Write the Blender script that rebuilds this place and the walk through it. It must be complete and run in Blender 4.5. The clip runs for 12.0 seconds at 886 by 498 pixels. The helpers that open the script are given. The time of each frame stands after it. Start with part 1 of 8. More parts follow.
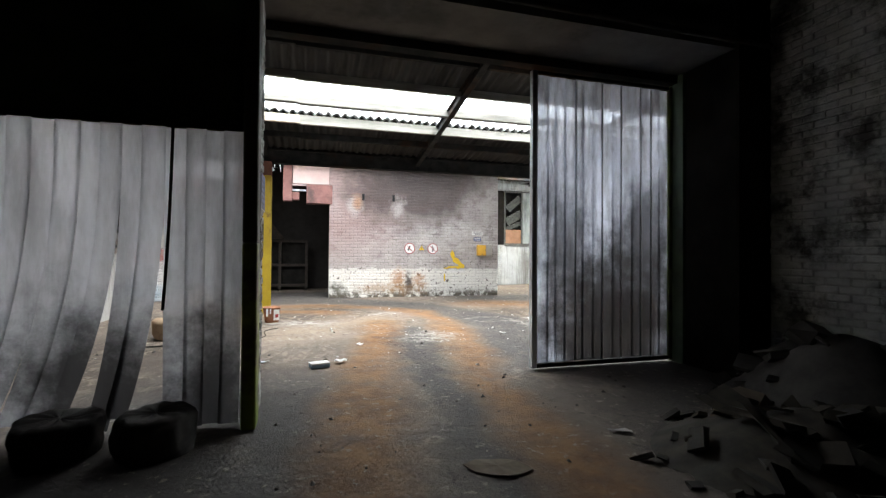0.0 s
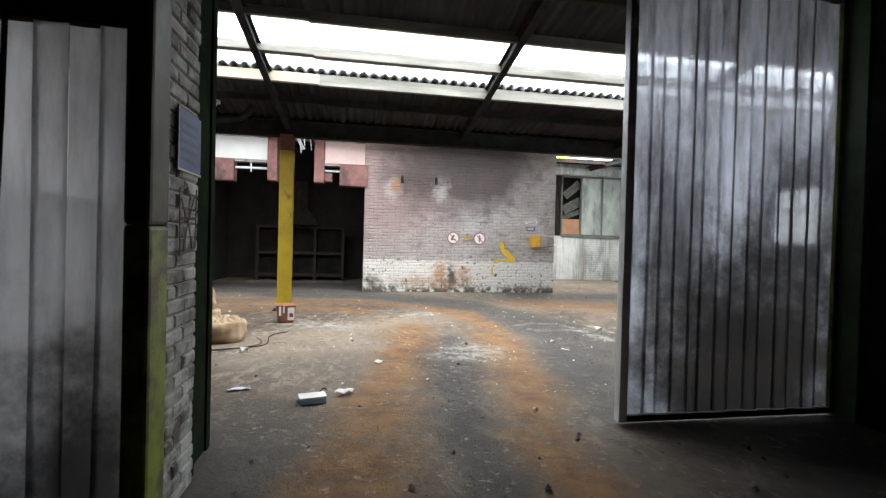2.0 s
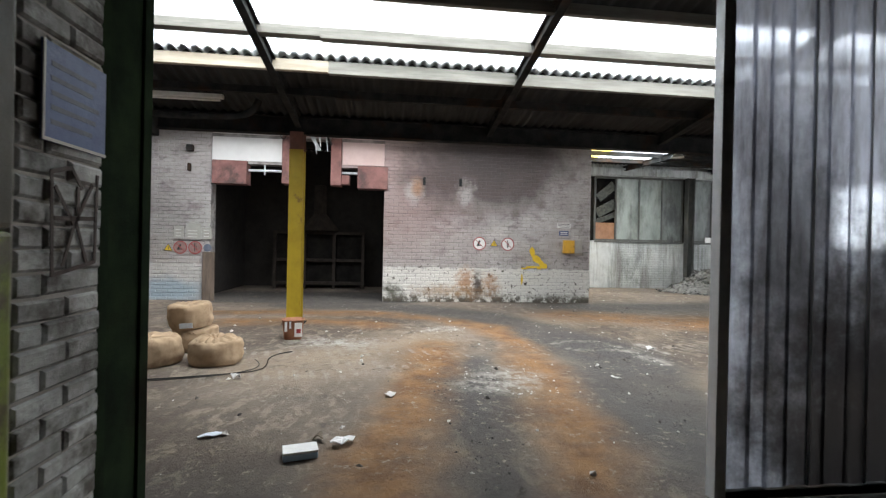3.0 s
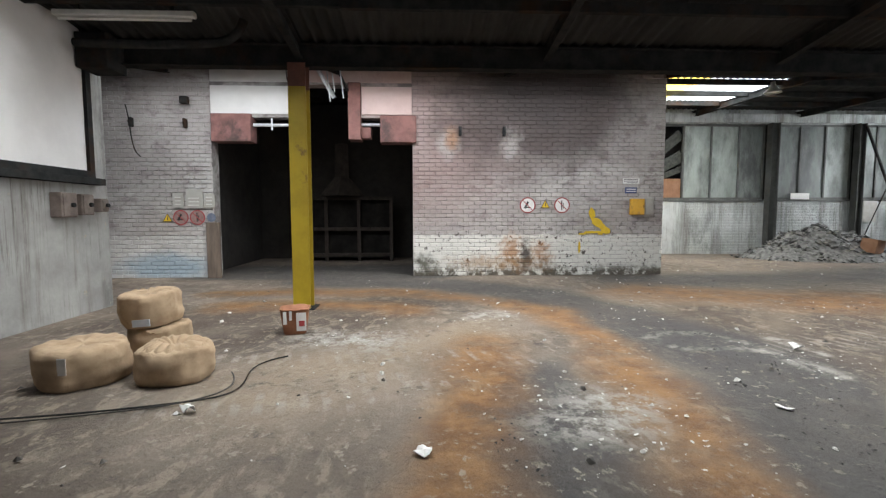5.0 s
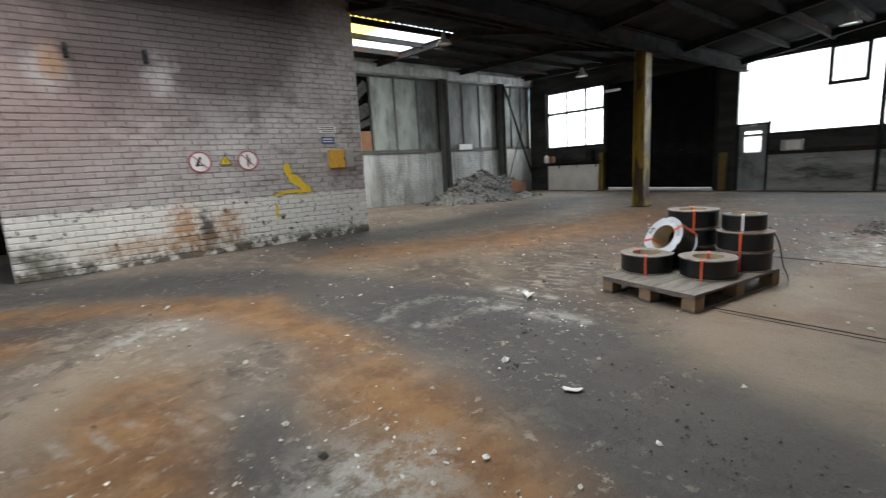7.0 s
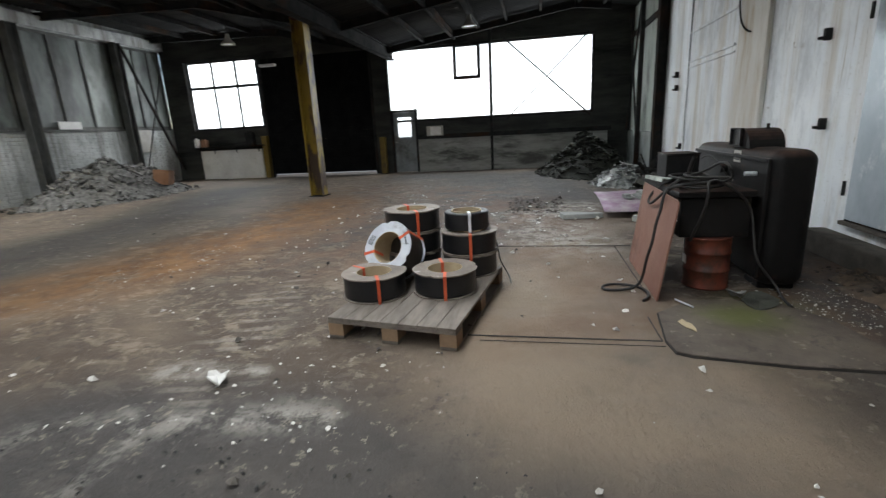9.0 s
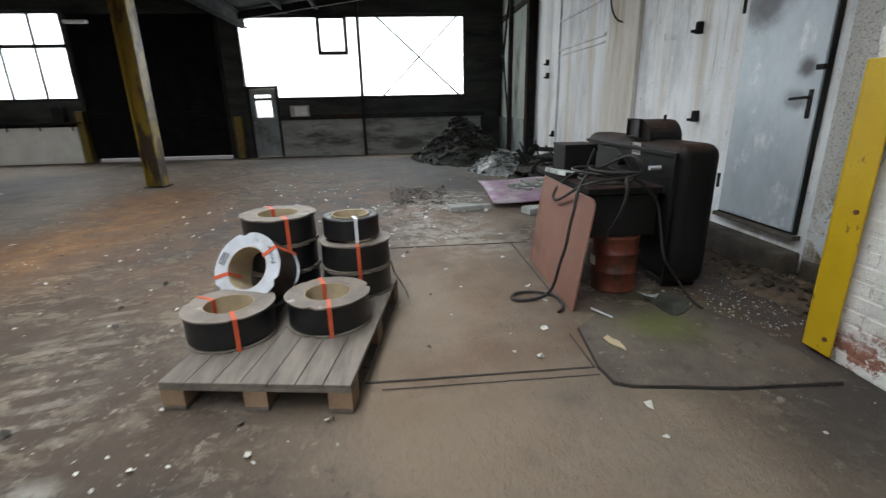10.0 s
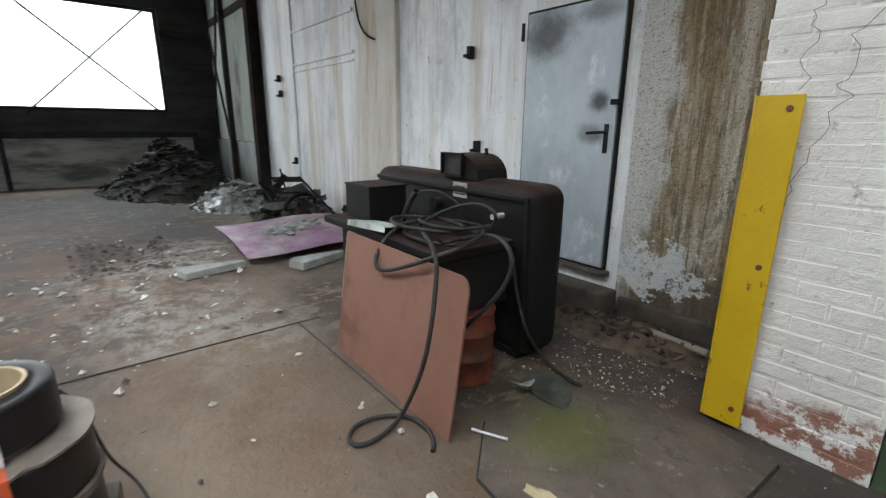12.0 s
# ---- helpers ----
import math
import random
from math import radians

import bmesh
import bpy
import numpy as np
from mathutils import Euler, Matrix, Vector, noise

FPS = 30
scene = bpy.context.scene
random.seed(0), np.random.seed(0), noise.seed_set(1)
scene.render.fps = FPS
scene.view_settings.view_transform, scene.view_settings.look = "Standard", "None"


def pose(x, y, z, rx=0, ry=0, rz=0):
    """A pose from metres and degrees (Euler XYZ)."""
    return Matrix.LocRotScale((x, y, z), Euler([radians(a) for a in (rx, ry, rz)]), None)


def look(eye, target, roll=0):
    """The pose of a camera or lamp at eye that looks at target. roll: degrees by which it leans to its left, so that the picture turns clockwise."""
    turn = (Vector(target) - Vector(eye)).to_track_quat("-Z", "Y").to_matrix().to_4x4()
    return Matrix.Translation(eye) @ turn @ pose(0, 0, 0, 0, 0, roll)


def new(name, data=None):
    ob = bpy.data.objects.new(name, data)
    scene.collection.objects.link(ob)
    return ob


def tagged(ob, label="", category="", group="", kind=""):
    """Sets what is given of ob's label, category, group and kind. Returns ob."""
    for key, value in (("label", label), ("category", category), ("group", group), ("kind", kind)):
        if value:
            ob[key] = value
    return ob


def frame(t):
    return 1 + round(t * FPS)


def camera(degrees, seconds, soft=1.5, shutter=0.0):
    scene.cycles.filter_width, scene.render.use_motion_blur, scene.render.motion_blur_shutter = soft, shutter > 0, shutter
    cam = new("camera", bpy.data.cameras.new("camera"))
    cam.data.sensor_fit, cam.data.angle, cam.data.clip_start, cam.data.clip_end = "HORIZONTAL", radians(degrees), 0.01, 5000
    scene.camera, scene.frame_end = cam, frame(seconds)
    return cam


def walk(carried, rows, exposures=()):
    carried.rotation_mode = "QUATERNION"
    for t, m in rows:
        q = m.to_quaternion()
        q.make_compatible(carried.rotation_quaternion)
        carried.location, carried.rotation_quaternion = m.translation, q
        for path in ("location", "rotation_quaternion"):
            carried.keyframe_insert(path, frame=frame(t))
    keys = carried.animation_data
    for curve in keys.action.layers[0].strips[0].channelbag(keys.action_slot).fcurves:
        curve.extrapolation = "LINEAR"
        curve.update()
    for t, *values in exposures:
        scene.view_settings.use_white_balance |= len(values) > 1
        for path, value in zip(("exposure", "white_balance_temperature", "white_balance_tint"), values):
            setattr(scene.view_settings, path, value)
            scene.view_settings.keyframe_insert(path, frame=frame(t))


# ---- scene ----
cam = camera(87.7, 12.0, soft=1.25, shutter=0.3)
PATH = [
    (0, (1.516, 1.063, 1.467), (2.062, 2.987, 1.49), 0.4),
    (0.5, (1.647, 1.459, 1.486), (2.159, 3.392, 1.509), 0.7),
    (1, (1.795, 1.894, 1.465), (2.257, 3.84, 1.454), 1.1),
    (1.5, (1.993, 2.362, 1.481), (2.405, 4.319, 1.447), 0.7),
    (2, (2.053, 2.838, 1.505), (2.393, 4.809, 1.478), 1.5),
    (2.5, (2.114, 3.329, 1.536), (2.416, 5.306, 1.517), 1.2),
    (3, (2.229, 3.819, 1.525), (2.459, 5.806, 1.519), 1.2),
    (3.5, (2.266, 4.295, 1.546), (2.448, 6.287, 1.511), 1.1),
    (3.7, (2.286, 4.493, 1.541), (2.455, 6.485, 1.477), 0.7),
    (5.3, (2.269, 6.159, 1.438), (2.353, 8.151, 1.276), -0.1),
    (5.5, (2.277, 6.361, 1.431), (2.434, 8.347, 1.258), -0.5),
    (6, (2.373, 6.781, 1.402), (2.87, 8.706, 1.183), -1.7),
    (6.5, (2.585, 7.157, 1.364), (3.474, 8.926, 1.079), -2.8),
    (7, (2.834, 7.538, 1.344), (4.061, 9.077, 0.991), -3.4),
    (7.5, (3.087, 7.87, 1.353), (4.574, 9.141, 0.939), -3.8),
    (7.7, (3.203, 7.988, 1.339), (4.776, 9.147, 0.914), -3.8),
    (9.3, (4.29, 8.726, 1.414), (6.205, 8.945, 0.879), -2.6),
    (9.5, (4.442, 8.758, 1.409), (6.358, 8.876, 0.85), -2.2),
    (10, (4.823, 8.838, 1.417), (6.727, 8.68, 0.825), -1.3),
    (10.5, (5.203, 8.863, 1.413), (7.063, 8.404, 0.836), -0.7),
    (11, (5.552, 8.904, 1.446), (7.327, 8.182, 0.873), 0.4),
    (11.5, (5.918, 8.953, 1.466), (7.572, 7.966, 0.927), 0.9),
    (12, (6.282, 8.889, 1.456), (7.789, 7.68, 0.939), 0.6),
]
walk(cam, [(t, look(eye, target, roll)) for t, eye, target, roll in PATH],
     exposures=((0, 0.88), (1.5, 0.70), (2.5, 0.40), (3.5, 0.20), (5.5, 0.23), (6.5, -0.05), (7.5, -0.36), (9.5, -0.32), (10, -0.26), (11, -0.22), (12, -0.06)))

# ---- light ----
SKYLIGHT_W, SKYLIGHT2_W, UNSEEN_SKYLIGHT_W, WINDOW1_W, WINDOW2_W = 1130, 430, 360, 280, 430
world = bpy.data.worlds.new("overcast_sky")
scene.world = world
world.use_nodes = True
wn = world.node_tree
sky = wn.nodes.new("ShaderNodeTexSky")
sky.sky_type, sky.sun_disc = "NISHITA", False
sky.sun_elevation, sky.sun_rotation = radians(48), radians(120)
wn.nodes["Background"].inputs[1].default_value = 0.15
wn.links.new(sky.outputs[0], wn.nodes["Background"].inputs[0])

sun = new("sun", bpy.data.lights.new("sun", "SUN"))
sun.data.energy, sun.data.angle, sun.data.color = 1.5, radians(14), (1, 0.97, 0.92)
sun.matrix_world = look((0, 0, 20), (-8, 10, 0))


def sky_lamp(name, at, target, w, h, watts, color=(0.92, 0.97, 1.0)):
    """Daylight standing just outside an opening."""
    ob = new(name, bpy.data.lights.new(name, "AREA"))
    ob.data.shape, ob.data.size, ob.data.size_y, ob.data.energy, ob.data.color = "RECTANGLE", w, h, watts, color
    ob.matrix_world = look(at, target)
    return ob


# ---- plan ----
BLOCK_Y, BLOCK_X0, BLOCK_X1 = 16.67, 2.05, 8.02      # white brick block, its front and right corner
OPEN_X0 = -2.5                                        # dark kiln opening reaches from here to BLOCK_X0
FAR_X, BACK_Y, SIDE_Y, LEFT_X = 19.93, 22.0, 5.56, -2.7
DIV_Y0, DIV_Y1 = 5.4, 6.49                            # dividing wall, room side and hall side
VALLEY_Y, VALLEY_Z = 13.2, 4.05
RIDGE1_Y, RIDGE1_Z = 7.4, 4.95
RIDGE2_Y, RIDGE2_Z = 17.0, 4.99


def roof_z(y):
    """Height of the roof sheets over the hall."""
    if y < RIDGE1_Y:
        return RIDGE1_Z - 0.155 * (RIDGE1_Y - y)
    if y < VALLEY_Y:
        return VALLEY_Z + (RIDGE1_Z - VALLEY_Z) * (VALLEY_Y - y) / (VALLEY_Y - RIDGE1_Y)
    if y < RIDGE2_Y:
        return VALLEY_Z + (RIDGE2_Z - VALLEY_Z) * (y - VALLEY_Y) / (RIDGE2_Y - VALLEY_Y)
    return RIDGE2_Z + 0.02 * (y - RIDGE2_Y)


SKY_X0, SKY_X1, SKY_Y0, SKY_Y1 = -1.4, 12.6, 9.5, 11.10     # translucent strip in the first roof
SKY2_X0, SKY2_X1, SKY2_Y0, SKY2_Y1 = 8.4, 12.4, 17.95, 20.5   # smaller one in the second

# ---- mesh helpers ----


def mesh_from(bm, name, material, smooth=False):
    me = bpy.data.meshes.new(name)
    bm.to_mesh(me)
    bm.free()
    for m in material if isinstance(material, (list, tuple)) else [material]:
        me.materials.append(m)
    if smooth:
        for p in me.polygons:
            p.use_smooth = True
    return me


def part(name, bm, material, parent=None, label="", smooth=False):
    """Links a bmesh as one mesh object, under a thing or a part where one is given."""
    ob = new(name, mesh_from(bm, name, material, smooth))
    if parent:
        ob.parent = parent
    if label:
        ob["label"] = label
    return ob


def base(name, m, label, category, group="", kind=""):
    """The empty at a thing's base."""
    ob = new(name)
    ob.empty_display_size = 0.1
    ob.matrix_world = m
    return tagged(ob, label, category, group, kind)


def box(bm, x0, y0, z0, x1, y1, z1, bevel=0.0, m=None):
    made = bmesh.ops.create_cube(bm, size=1)["verts"]
    t = Matrix.Translation(((x0 + x1) / 2, (y0 + y1) / 2, (z0 + z1) / 2)) @ Matrix.Diagonal((abs(x1 - x0), abs(y1 - y0), abs(z1 - z0), 1))
    bmesh.ops.transform(bm, matrix=t, verts=made)
    if bevel:
        edges = list({e for v in made for e in v.link_edges})
        made = [v for v in bmesh.ops.bevel(bm, geom=edges, offset=bevel, segments=2, profile=0.5, affect="EDGES")["verts"]] + [v for v in made if v.is_valid]
        made = list(set(made))
    if m is not None:
        bmesh.ops.transform(bm, matrix=m, verts=made)
    return made


def boxes(*args, bevel=0.0):
    bm = bmesh.new()
    for a in args:
        box(bm, *a, bevel=bevel)
    return bm


def cyl(bm, a, b, r, r2=None, seg=20, caps=True):
    """A cylinder or cone from a to b."""
    a, b = Vector(a), Vector(b)
    d = b - a
    made = bmesh.ops.create_cone(bm, cap_ends=caps, segments=seg, radius1=r, radius2=r if r2 is None else r2, depth=d.length)["verts"]
    bmesh.ops.transform(bm, matrix=Matrix.Translation((a + b) / 2) @ d.to_track_quat("Z", "Y").to_matrix().to_4x4(), verts=made)
    return made


def spin_profile(bm, profile, seg=40, closed=False):
    """A turned body: (radius, height) pairs round the z axis."""
    rings = []
    for r, z in profile:
        rings.append([bm.verts.new((r * math.cos(2 * math.pi * i / seg), r * math.sin(2 * math.pi * i / seg), z)) for i in range(seg)])
    pairs = list(zip(rings, rings[1:])) + ([(rings[-1], rings[0])] if closed else [])
    for a, b in pairs:
        for i in range(seg):
            bm.faces.new((a[i], a[(i + 1) % seg], b[(i + 1) % seg], b[i]))
    return rings


def tube(name, points, radius, material, parent=None, label=""):
    """A cable or pipe along smooth points."""
    cu = bpy.data.curves.new(name, "CURVE")
    cu.dimensions, cu.bevel_depth, cu.bevel_resolution, cu.resolution_u = "3D", radius, 3, 8
    sp = cu.splines.new("NURBS")
    sp.points.add(len(points) - 1)
    for p, c in zip(sp.points, points):
        p.co = (*c, 1)
    sp.use_endpoint_u, sp.order_u = True, 4
    cu.materials.append(material)
    tmp = bpy.data.objects.new(name, cu)
    me = bpy.data.meshes.new_from_object(tmp)
    bpy.data.objects.remove(tmp)
    ob = new(name, me)
    for p in me.polygons:
        p.use_smooth = True
    if parent:
        ob.parent = parent
    if label:
        ob["label"] = label
    return ob


def corrugated(x0, x1, ys, zf, period=0.177, amp=0.024, per=8):
    """Waves across x, running along y at height zf(y)."""
    n = int((x1 - x0) / period * per)
    bm = bmesh.new()
    rows = []
    for y in ys:
        z = zf(y)
        rows.append([bm.verts.new((x0 + (x1 - x0) * i / n, y, z + amp * math.sin(2 * math.pi * (x0 + (x1 - x0) * i / n) / period))) for i in range(n + 1)])
    for a, b in zip(rows, rows[1:]):
        for i in range(n):
            bm.faces.new((a[i], a[i + 1], b[i + 1], b[i]))
    return bm


# ---- materials ----


class Mat:
    """A small kit for node materials at world scale."""

    def __init__(self, name):
        self.mat = bpy.data.materials.new(name)
        self.mat.use_nodes = True
        self.nt = self.mat.node_tree
        self.bsdf = self.nt.nodes["Principled BSDF"]
        self.pos = self.nt.nodes.new("ShaderNodeNewGeometry").outputs["Position"]

    def node(self, kind, **values):
        n = self.nt.nodes.new(kind)
        for key, v in values.items():
            n.inputs[key].default_value = v
        return n

    def link(self, a, b):
        self.nt.links.new(a, b)

    def noise(self, scale, detail=6, rough=0.6, stretch=None, distort=0.0):
        n = self.node("ShaderNodeTexNoise", Scale=scale, Detail=detail, Roughness=rough, Distortion=distort)
        if stretch:
            m = self.node("ShaderNodeMapping")
            m.inputs["Scale"].default_value = stretch
            self.link(self.pos, m.inputs["Vector"])
            self.link(m.outputs[0], n.inputs["Vector"])
        else:
            self.link(self.pos, n.inputs["Vector"])
        return n.outputs["Fac"]

    def ramp(self, fac, lo, hi):
        n = self.node("ShaderNodeMapRange")
        n.interpolation_type = "SMOOTHSTEP"
        n.inputs["From Min"].default_value, n.inputs["From Max"].default_value = lo, hi
        self.link(fac, n.inputs["Value"])
        return n.outputs[0]

    def math(self, op, a, b=0.0):
        n = self.nt.nodes.new("ShaderNodeMath")
        n.operation = op
        for i, v in enumerate((a, b)):
            if isinstance(v, (int, float)):
                n.inputs[i].default_value = v
            else:
                self.link(v, n.inputs[i])
        return n.outputs[0]

    def mix(self, fac, a, b, blend="MIX"):
        n = self.nt.nodes.new("ShaderNodeMix")
        n.data_type, n.blend_type = "RGBA", blend
        for sock, v in ((n.inputs[0], fac), (n.inputs[6], a), (n.inputs[7], b)):
            if isinstance(v, tuple):
                sock.default_value = (*v, 1)
            elif isinstance(v, (int, float)):
                sock.default_value = v
            else:
                self.link(v, sock)
        return n.outputs[2]

    def blob(self, c, r, soft=0.6, wobble=0.5, scale=2.0):
        """A stain of its own shape round a place."""
        m = self.node("ShaderNodeMapping")
        m.vector_type = "TEXTURE"
        m.inputs["Location"].default_value, m.inputs["Scale"].default_value = c, r
        self.link(self.pos, m.inputs["Vector"])
        n = self.nt.nodes.new("ShaderNodeVectorMath")
        n.operation = "LENGTH"
        self.link(m.outputs[0], n.inputs[0])
        d = self.math("ADD", n.outputs["Value"], self.math("MULTIPLY", self.math("SUBTRACT", self.noise(scale, 7, 0.7), 0.5), wobble * 2))
        return self.ramp(d, 1.0, 1.0 - soft)

    def attr(self, name):
        n = self.nt.nodes.new("ShaderNodeAttribute")
        n.attribute_name = name
        return n.outputs["Fac"]

    def random(self):
        return self.nt.nodes.new("ShaderNodeObjectInfo").outputs["Random"]

    def island(self):
        return self.nt.nodes.new("ShaderNodeNewGeometry").outputs["Random Per Island"]

    def done(self, color, rough=0.8, metal=0.0, bump=None, depth=0.01, strength=0.6):
        for key, v in (("Base Color", color), ("Roughness", rough), ("Metallic", metal)):
            if isinstance(v, tuple):
                self.bsdf.inputs[key].default_value = (*v, 1)
            elif isinstance(v, (int, float)):
                self.bsdf.inputs[key].default_value = v
            else:
                self.link(v, self.bsdf.inputs[key])
        if bump is not None:
            b = self.node("ShaderNodeBump", Strength=strength, Distance=depth)
            self.link(bump, b.inputs["Height"])
            self.link(b.outputs[0], self.bsdf.inputs["Normal"])
        return self.mat


def surf(name, c1, c2, scale=3.0, rough=0.8, metal=0.0, stain=None, stain_scale=0.8, stain_at=(0.5, 0.7), fine=60, depth=0.004, jitter=0.0, stretch=None, island=False):
    """A two-scale surface: mottled base, larger stains, fine relief."""
    k = Mat(name)
    col = k.mix(k.ramp(k.noise(scale, 8, 0.65, stretch), 0.3, 0.7), c1, c2)
    if stain:
        col = k.mix(k.ramp(k.noise(stain_scale, 9, 0.7, stretch), *stain_at), col, stain)
    if jitter:
        r = k.island() if island else k.random()
        v = k.math("ADD", k.math("MULTIPLY", r, jitter), 1 - jitter / 2)
        hsv = k.node("ShaderNodeHueSaturation")
        k.link(v, hsv.inputs["Value"])
        k.link(col, hsv.inputs["Color"])
        col = hsv.outputs[0]
    f = k.noise(fine, 6, 0.7)
    rg = k.math("ADD", k.math("MULTIPLY", k.noise(scale * 3, 5), 0.3), rough - 0.15)
    return k.done(col, rg, metal, f, depth)


def white_bricks(name, sooty=True, pieces=True, mortar=0.0):
    """Worn white paint on brick, with soot, pink dust and bare spots."""
    k = Mat(name)
    col = k.mix(k.ramp(k.noise(2.2, 8, 0.7), 0.3, 0.7), *(((0.50, 0.48, 0.455), (0.64, 0.62, 0.595)) if sooty else ((0.74, 0.72, 0.69), (0.85, 0.84, 0.81))))
    col = k.mix(k.ramp(k.noise(14, 6, 0.7), 0.58, 0.72), col, (0.40, 0.38, 0.36))
    if pieces:
        v = k.math("ADD", k.math("MULTIPLY", k.random(), 0.26 if sooty else 0.08), 0.86 if sooty else 0.97)
        hsv = k.node("ShaderNodeHueSaturation")
        k.link(v, hsv.inputs["Value"])
        k.link(col, hsv.inputs["Color"])
        col = hsv.outputs[0]
    if sooty:
        sep = k.nt.nodes.new("ShaderNodeSeparateXYZ")
        k.link(k.pos, sep.inputs[0])
        high = k.math("ADD", sep.outputs["Z"], k.math("MULTIPLY", k.math("SUBTRACT", k.noise(5, 9, 0.85), 0.5), 0.42))
        film = k.math("MULTIPLY", k.ramp(high, 0.93, 1.0), k.ramp(k.noise(0.8, 8, 0.7), 0.20, 0.60))
        col = k.mix(k.math("MULTIPLY", film, 0.6), col, (0.29, 0.24, 0.23))
        smut = k.math("MULTIPLY", k.ramp(k.noise(1.5, 10, 0.75, (1, 1, 1.8)), 0.50, 0.63), k.ramp(high, 0.95, 1.3))
        col = k.mix(k.math("MULTIPLY", smut, 0.65), col, (0.19, 0.15, 0.145))
        pink = k.blob((2.4, 16.6, 3.3), (3.6, 3, 3.0), 0.8, 0.35, 0.8)
        col = k.mix(k.math("MULTIPLY", pink, 0.75), col, (0.31, 0.20, 0.185))
        haze = k.blob((4.9, 16.6, 3.75), (3.2, 3, 1.75), 0.55, 0.40, 1.0)
        col = k.mix(k.math("MULTIPLY", haze, 0.9), col, (0.072, 0.051, 0.047))
        soot = k.blob((5.3, 16.6, 4.6), (3.0, 3, 1.9), 0.7, 0.45, 1.2)
        col = k.mix(k.math("MULTIPLY", soot, 0.95), col, (0.050, 0.038, 0.037))
        for cx, cz in ((2.85, 3.05), (4.35, 3.05)):
            col = k.mix(k.math("MULTIPLY", k.blob((cx, 16.6, cz), (0.36, 1, 0.5), 0.9, 0.9, 4), 0.5), col, (0.60, 0.55, 0.52))
        col = k.mix(k.math("MULTIPLY", k.blob((2.95, 16.6, 3.2), (0.25, 1, 0.4), 0.8, 0.5, 5), 0.7), col, (0.35, 0.17, 0.08))
        blue = k.blob((-3.6, 16.6, 0.25), (1.6, 1, 0.45), 0.7, 0.5, 1.5)
        col = k.mix(k.math("MULTIPLY", blue, 0.7), col, (0.22, 0.32, 0.40))
        grime = k.blob((-3.7, 16.6, 1.7), (1.4, 1, 1.6), 0.9, 0.6, 1.2)
        col = k.mix(k.math("MULTIPLY", grime, 0.45), col, (0.28, 0.25, 0.23))
        right = k.ramp(sep.outputs["X"], 2.0, 2.1)
        low = k.math("MULTIPLY", k.ramp(high, 0.98, 0.92), right)
        col = k.mix(k.math("MULTIPLY", low, 0.75), col, (0.70, 0.67, 0.62))
        chips = k.math("MULTIPLY", k.math("MULTIPLY", k.ramp(k.noise(8.5, 6, 0.7), 0.60, 0.625), right), k.ramp(high, 1.5, 0.9))
        col = k.mix(chips, col, (0.075, 0.06, 0.05))
        foot = k.math("MULTIPLY", k.math("MULTIPLY", k.ramp(k.noise(4, 8, 0.75), 0.40, 0.52), right), k.ramp(high, 0.30, 0.08))
        col = k.mix(foot, col, (0.10, 0.085, 0.065))
        for c, r, tint, amt in (((4.35, 16.6, 0.62), (0.42, 1, 0.42), (0.36, 0.17, 0.06), 0.8), ((5.05, 16.6, 0.55), (0.42, 1, 0.34), (0.36, 0.17, 0.06), 0.75), ((4.7, 16.6, 0.25), (0.9, 1, 0.28), (0.20, 0.11, 0.05), 0.8),
                                ((4.72, 16.6, 0.45), (0.2, 1, 0.55), (0.06, 0.05, 0.045), 0.95), ((3.9, 16.6, 0.3), (1.3, 1, 0.25), (0.30, 0.17, 0.07), 0.6),
                                ((2.3, 16.6, 0.3), (0.4, 1, 0.35), (0.09, 0.085, 0.06), 0.9)):
            col = k.mix(k.math("MULTIPLY", k.blob(c, r, 0.9, 1.2, 5), amt), col, tint)
    else:
        col = k.mix(k.math("MULTIPLY", k.math("MULTIPLY", k.blob((6.5, 6.5, 0.0), (0.9, 1, 0.34), 0.3, 0.8, 3.5), k.ramp(k.noise(4.2, 8, 0.75), 0.47, 0.52)), 0.95), col, (0.26, 0.085, 0.045))
        col = k.mix(k.ramp(k.noise(3.1, 9, 0.8), 0.66, 0.69), col, (0.50, 0.26, 0.19))
        col = k.mix(k.math("MULTIPLY", k.ramp(k.noise(1.3, 8, 0.7), 0.45, 0.75), 0.3), col, (0.42, 0.40, 0.37))
    col = k.mix(k.ramp(k.noise(5, 9, 0.75), 0.68, 0.75), col, (0.20, 0.15, 0.12))
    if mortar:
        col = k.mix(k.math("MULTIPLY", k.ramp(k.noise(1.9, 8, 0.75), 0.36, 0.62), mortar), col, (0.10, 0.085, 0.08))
    h = k.math("ADD", k.math("MULTIPLY", k.noise(45, 6, 0.7), 0.4), k.noise(9, 7, 0.7))
    return k.done(col, 0.75, 0, h, 0.012 if sooty else 0.035)


M_CONC = surf("dirty_concrete", (0.20, 0.18, 0.16), (0.30, 0.27, 0.24), 2, 0.85, stain=(0.10, 0.09, 0.08))
M_MORTAR = surf("old_mortar", (0.22, 0.20, 0.18), (0.36, 0.33, 0.30), 4, 0.95)
# Dark grey base colour for the whole end wall.
M_ENDWALL = surf("dark_end_wall", (0.036, 0.038, 0.036), (0.070, 0.070, 0.066), 2, 0.9, stain=(0.018, 0.018, 0.018), stretch=(1, 0.3, 1.5))
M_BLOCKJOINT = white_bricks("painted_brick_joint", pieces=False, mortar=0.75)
M_WBRICK = white_bricks("white_painted_brick")
M_WBRICK2 = white_bricks("white_painted_brick_clean", sooty=False)
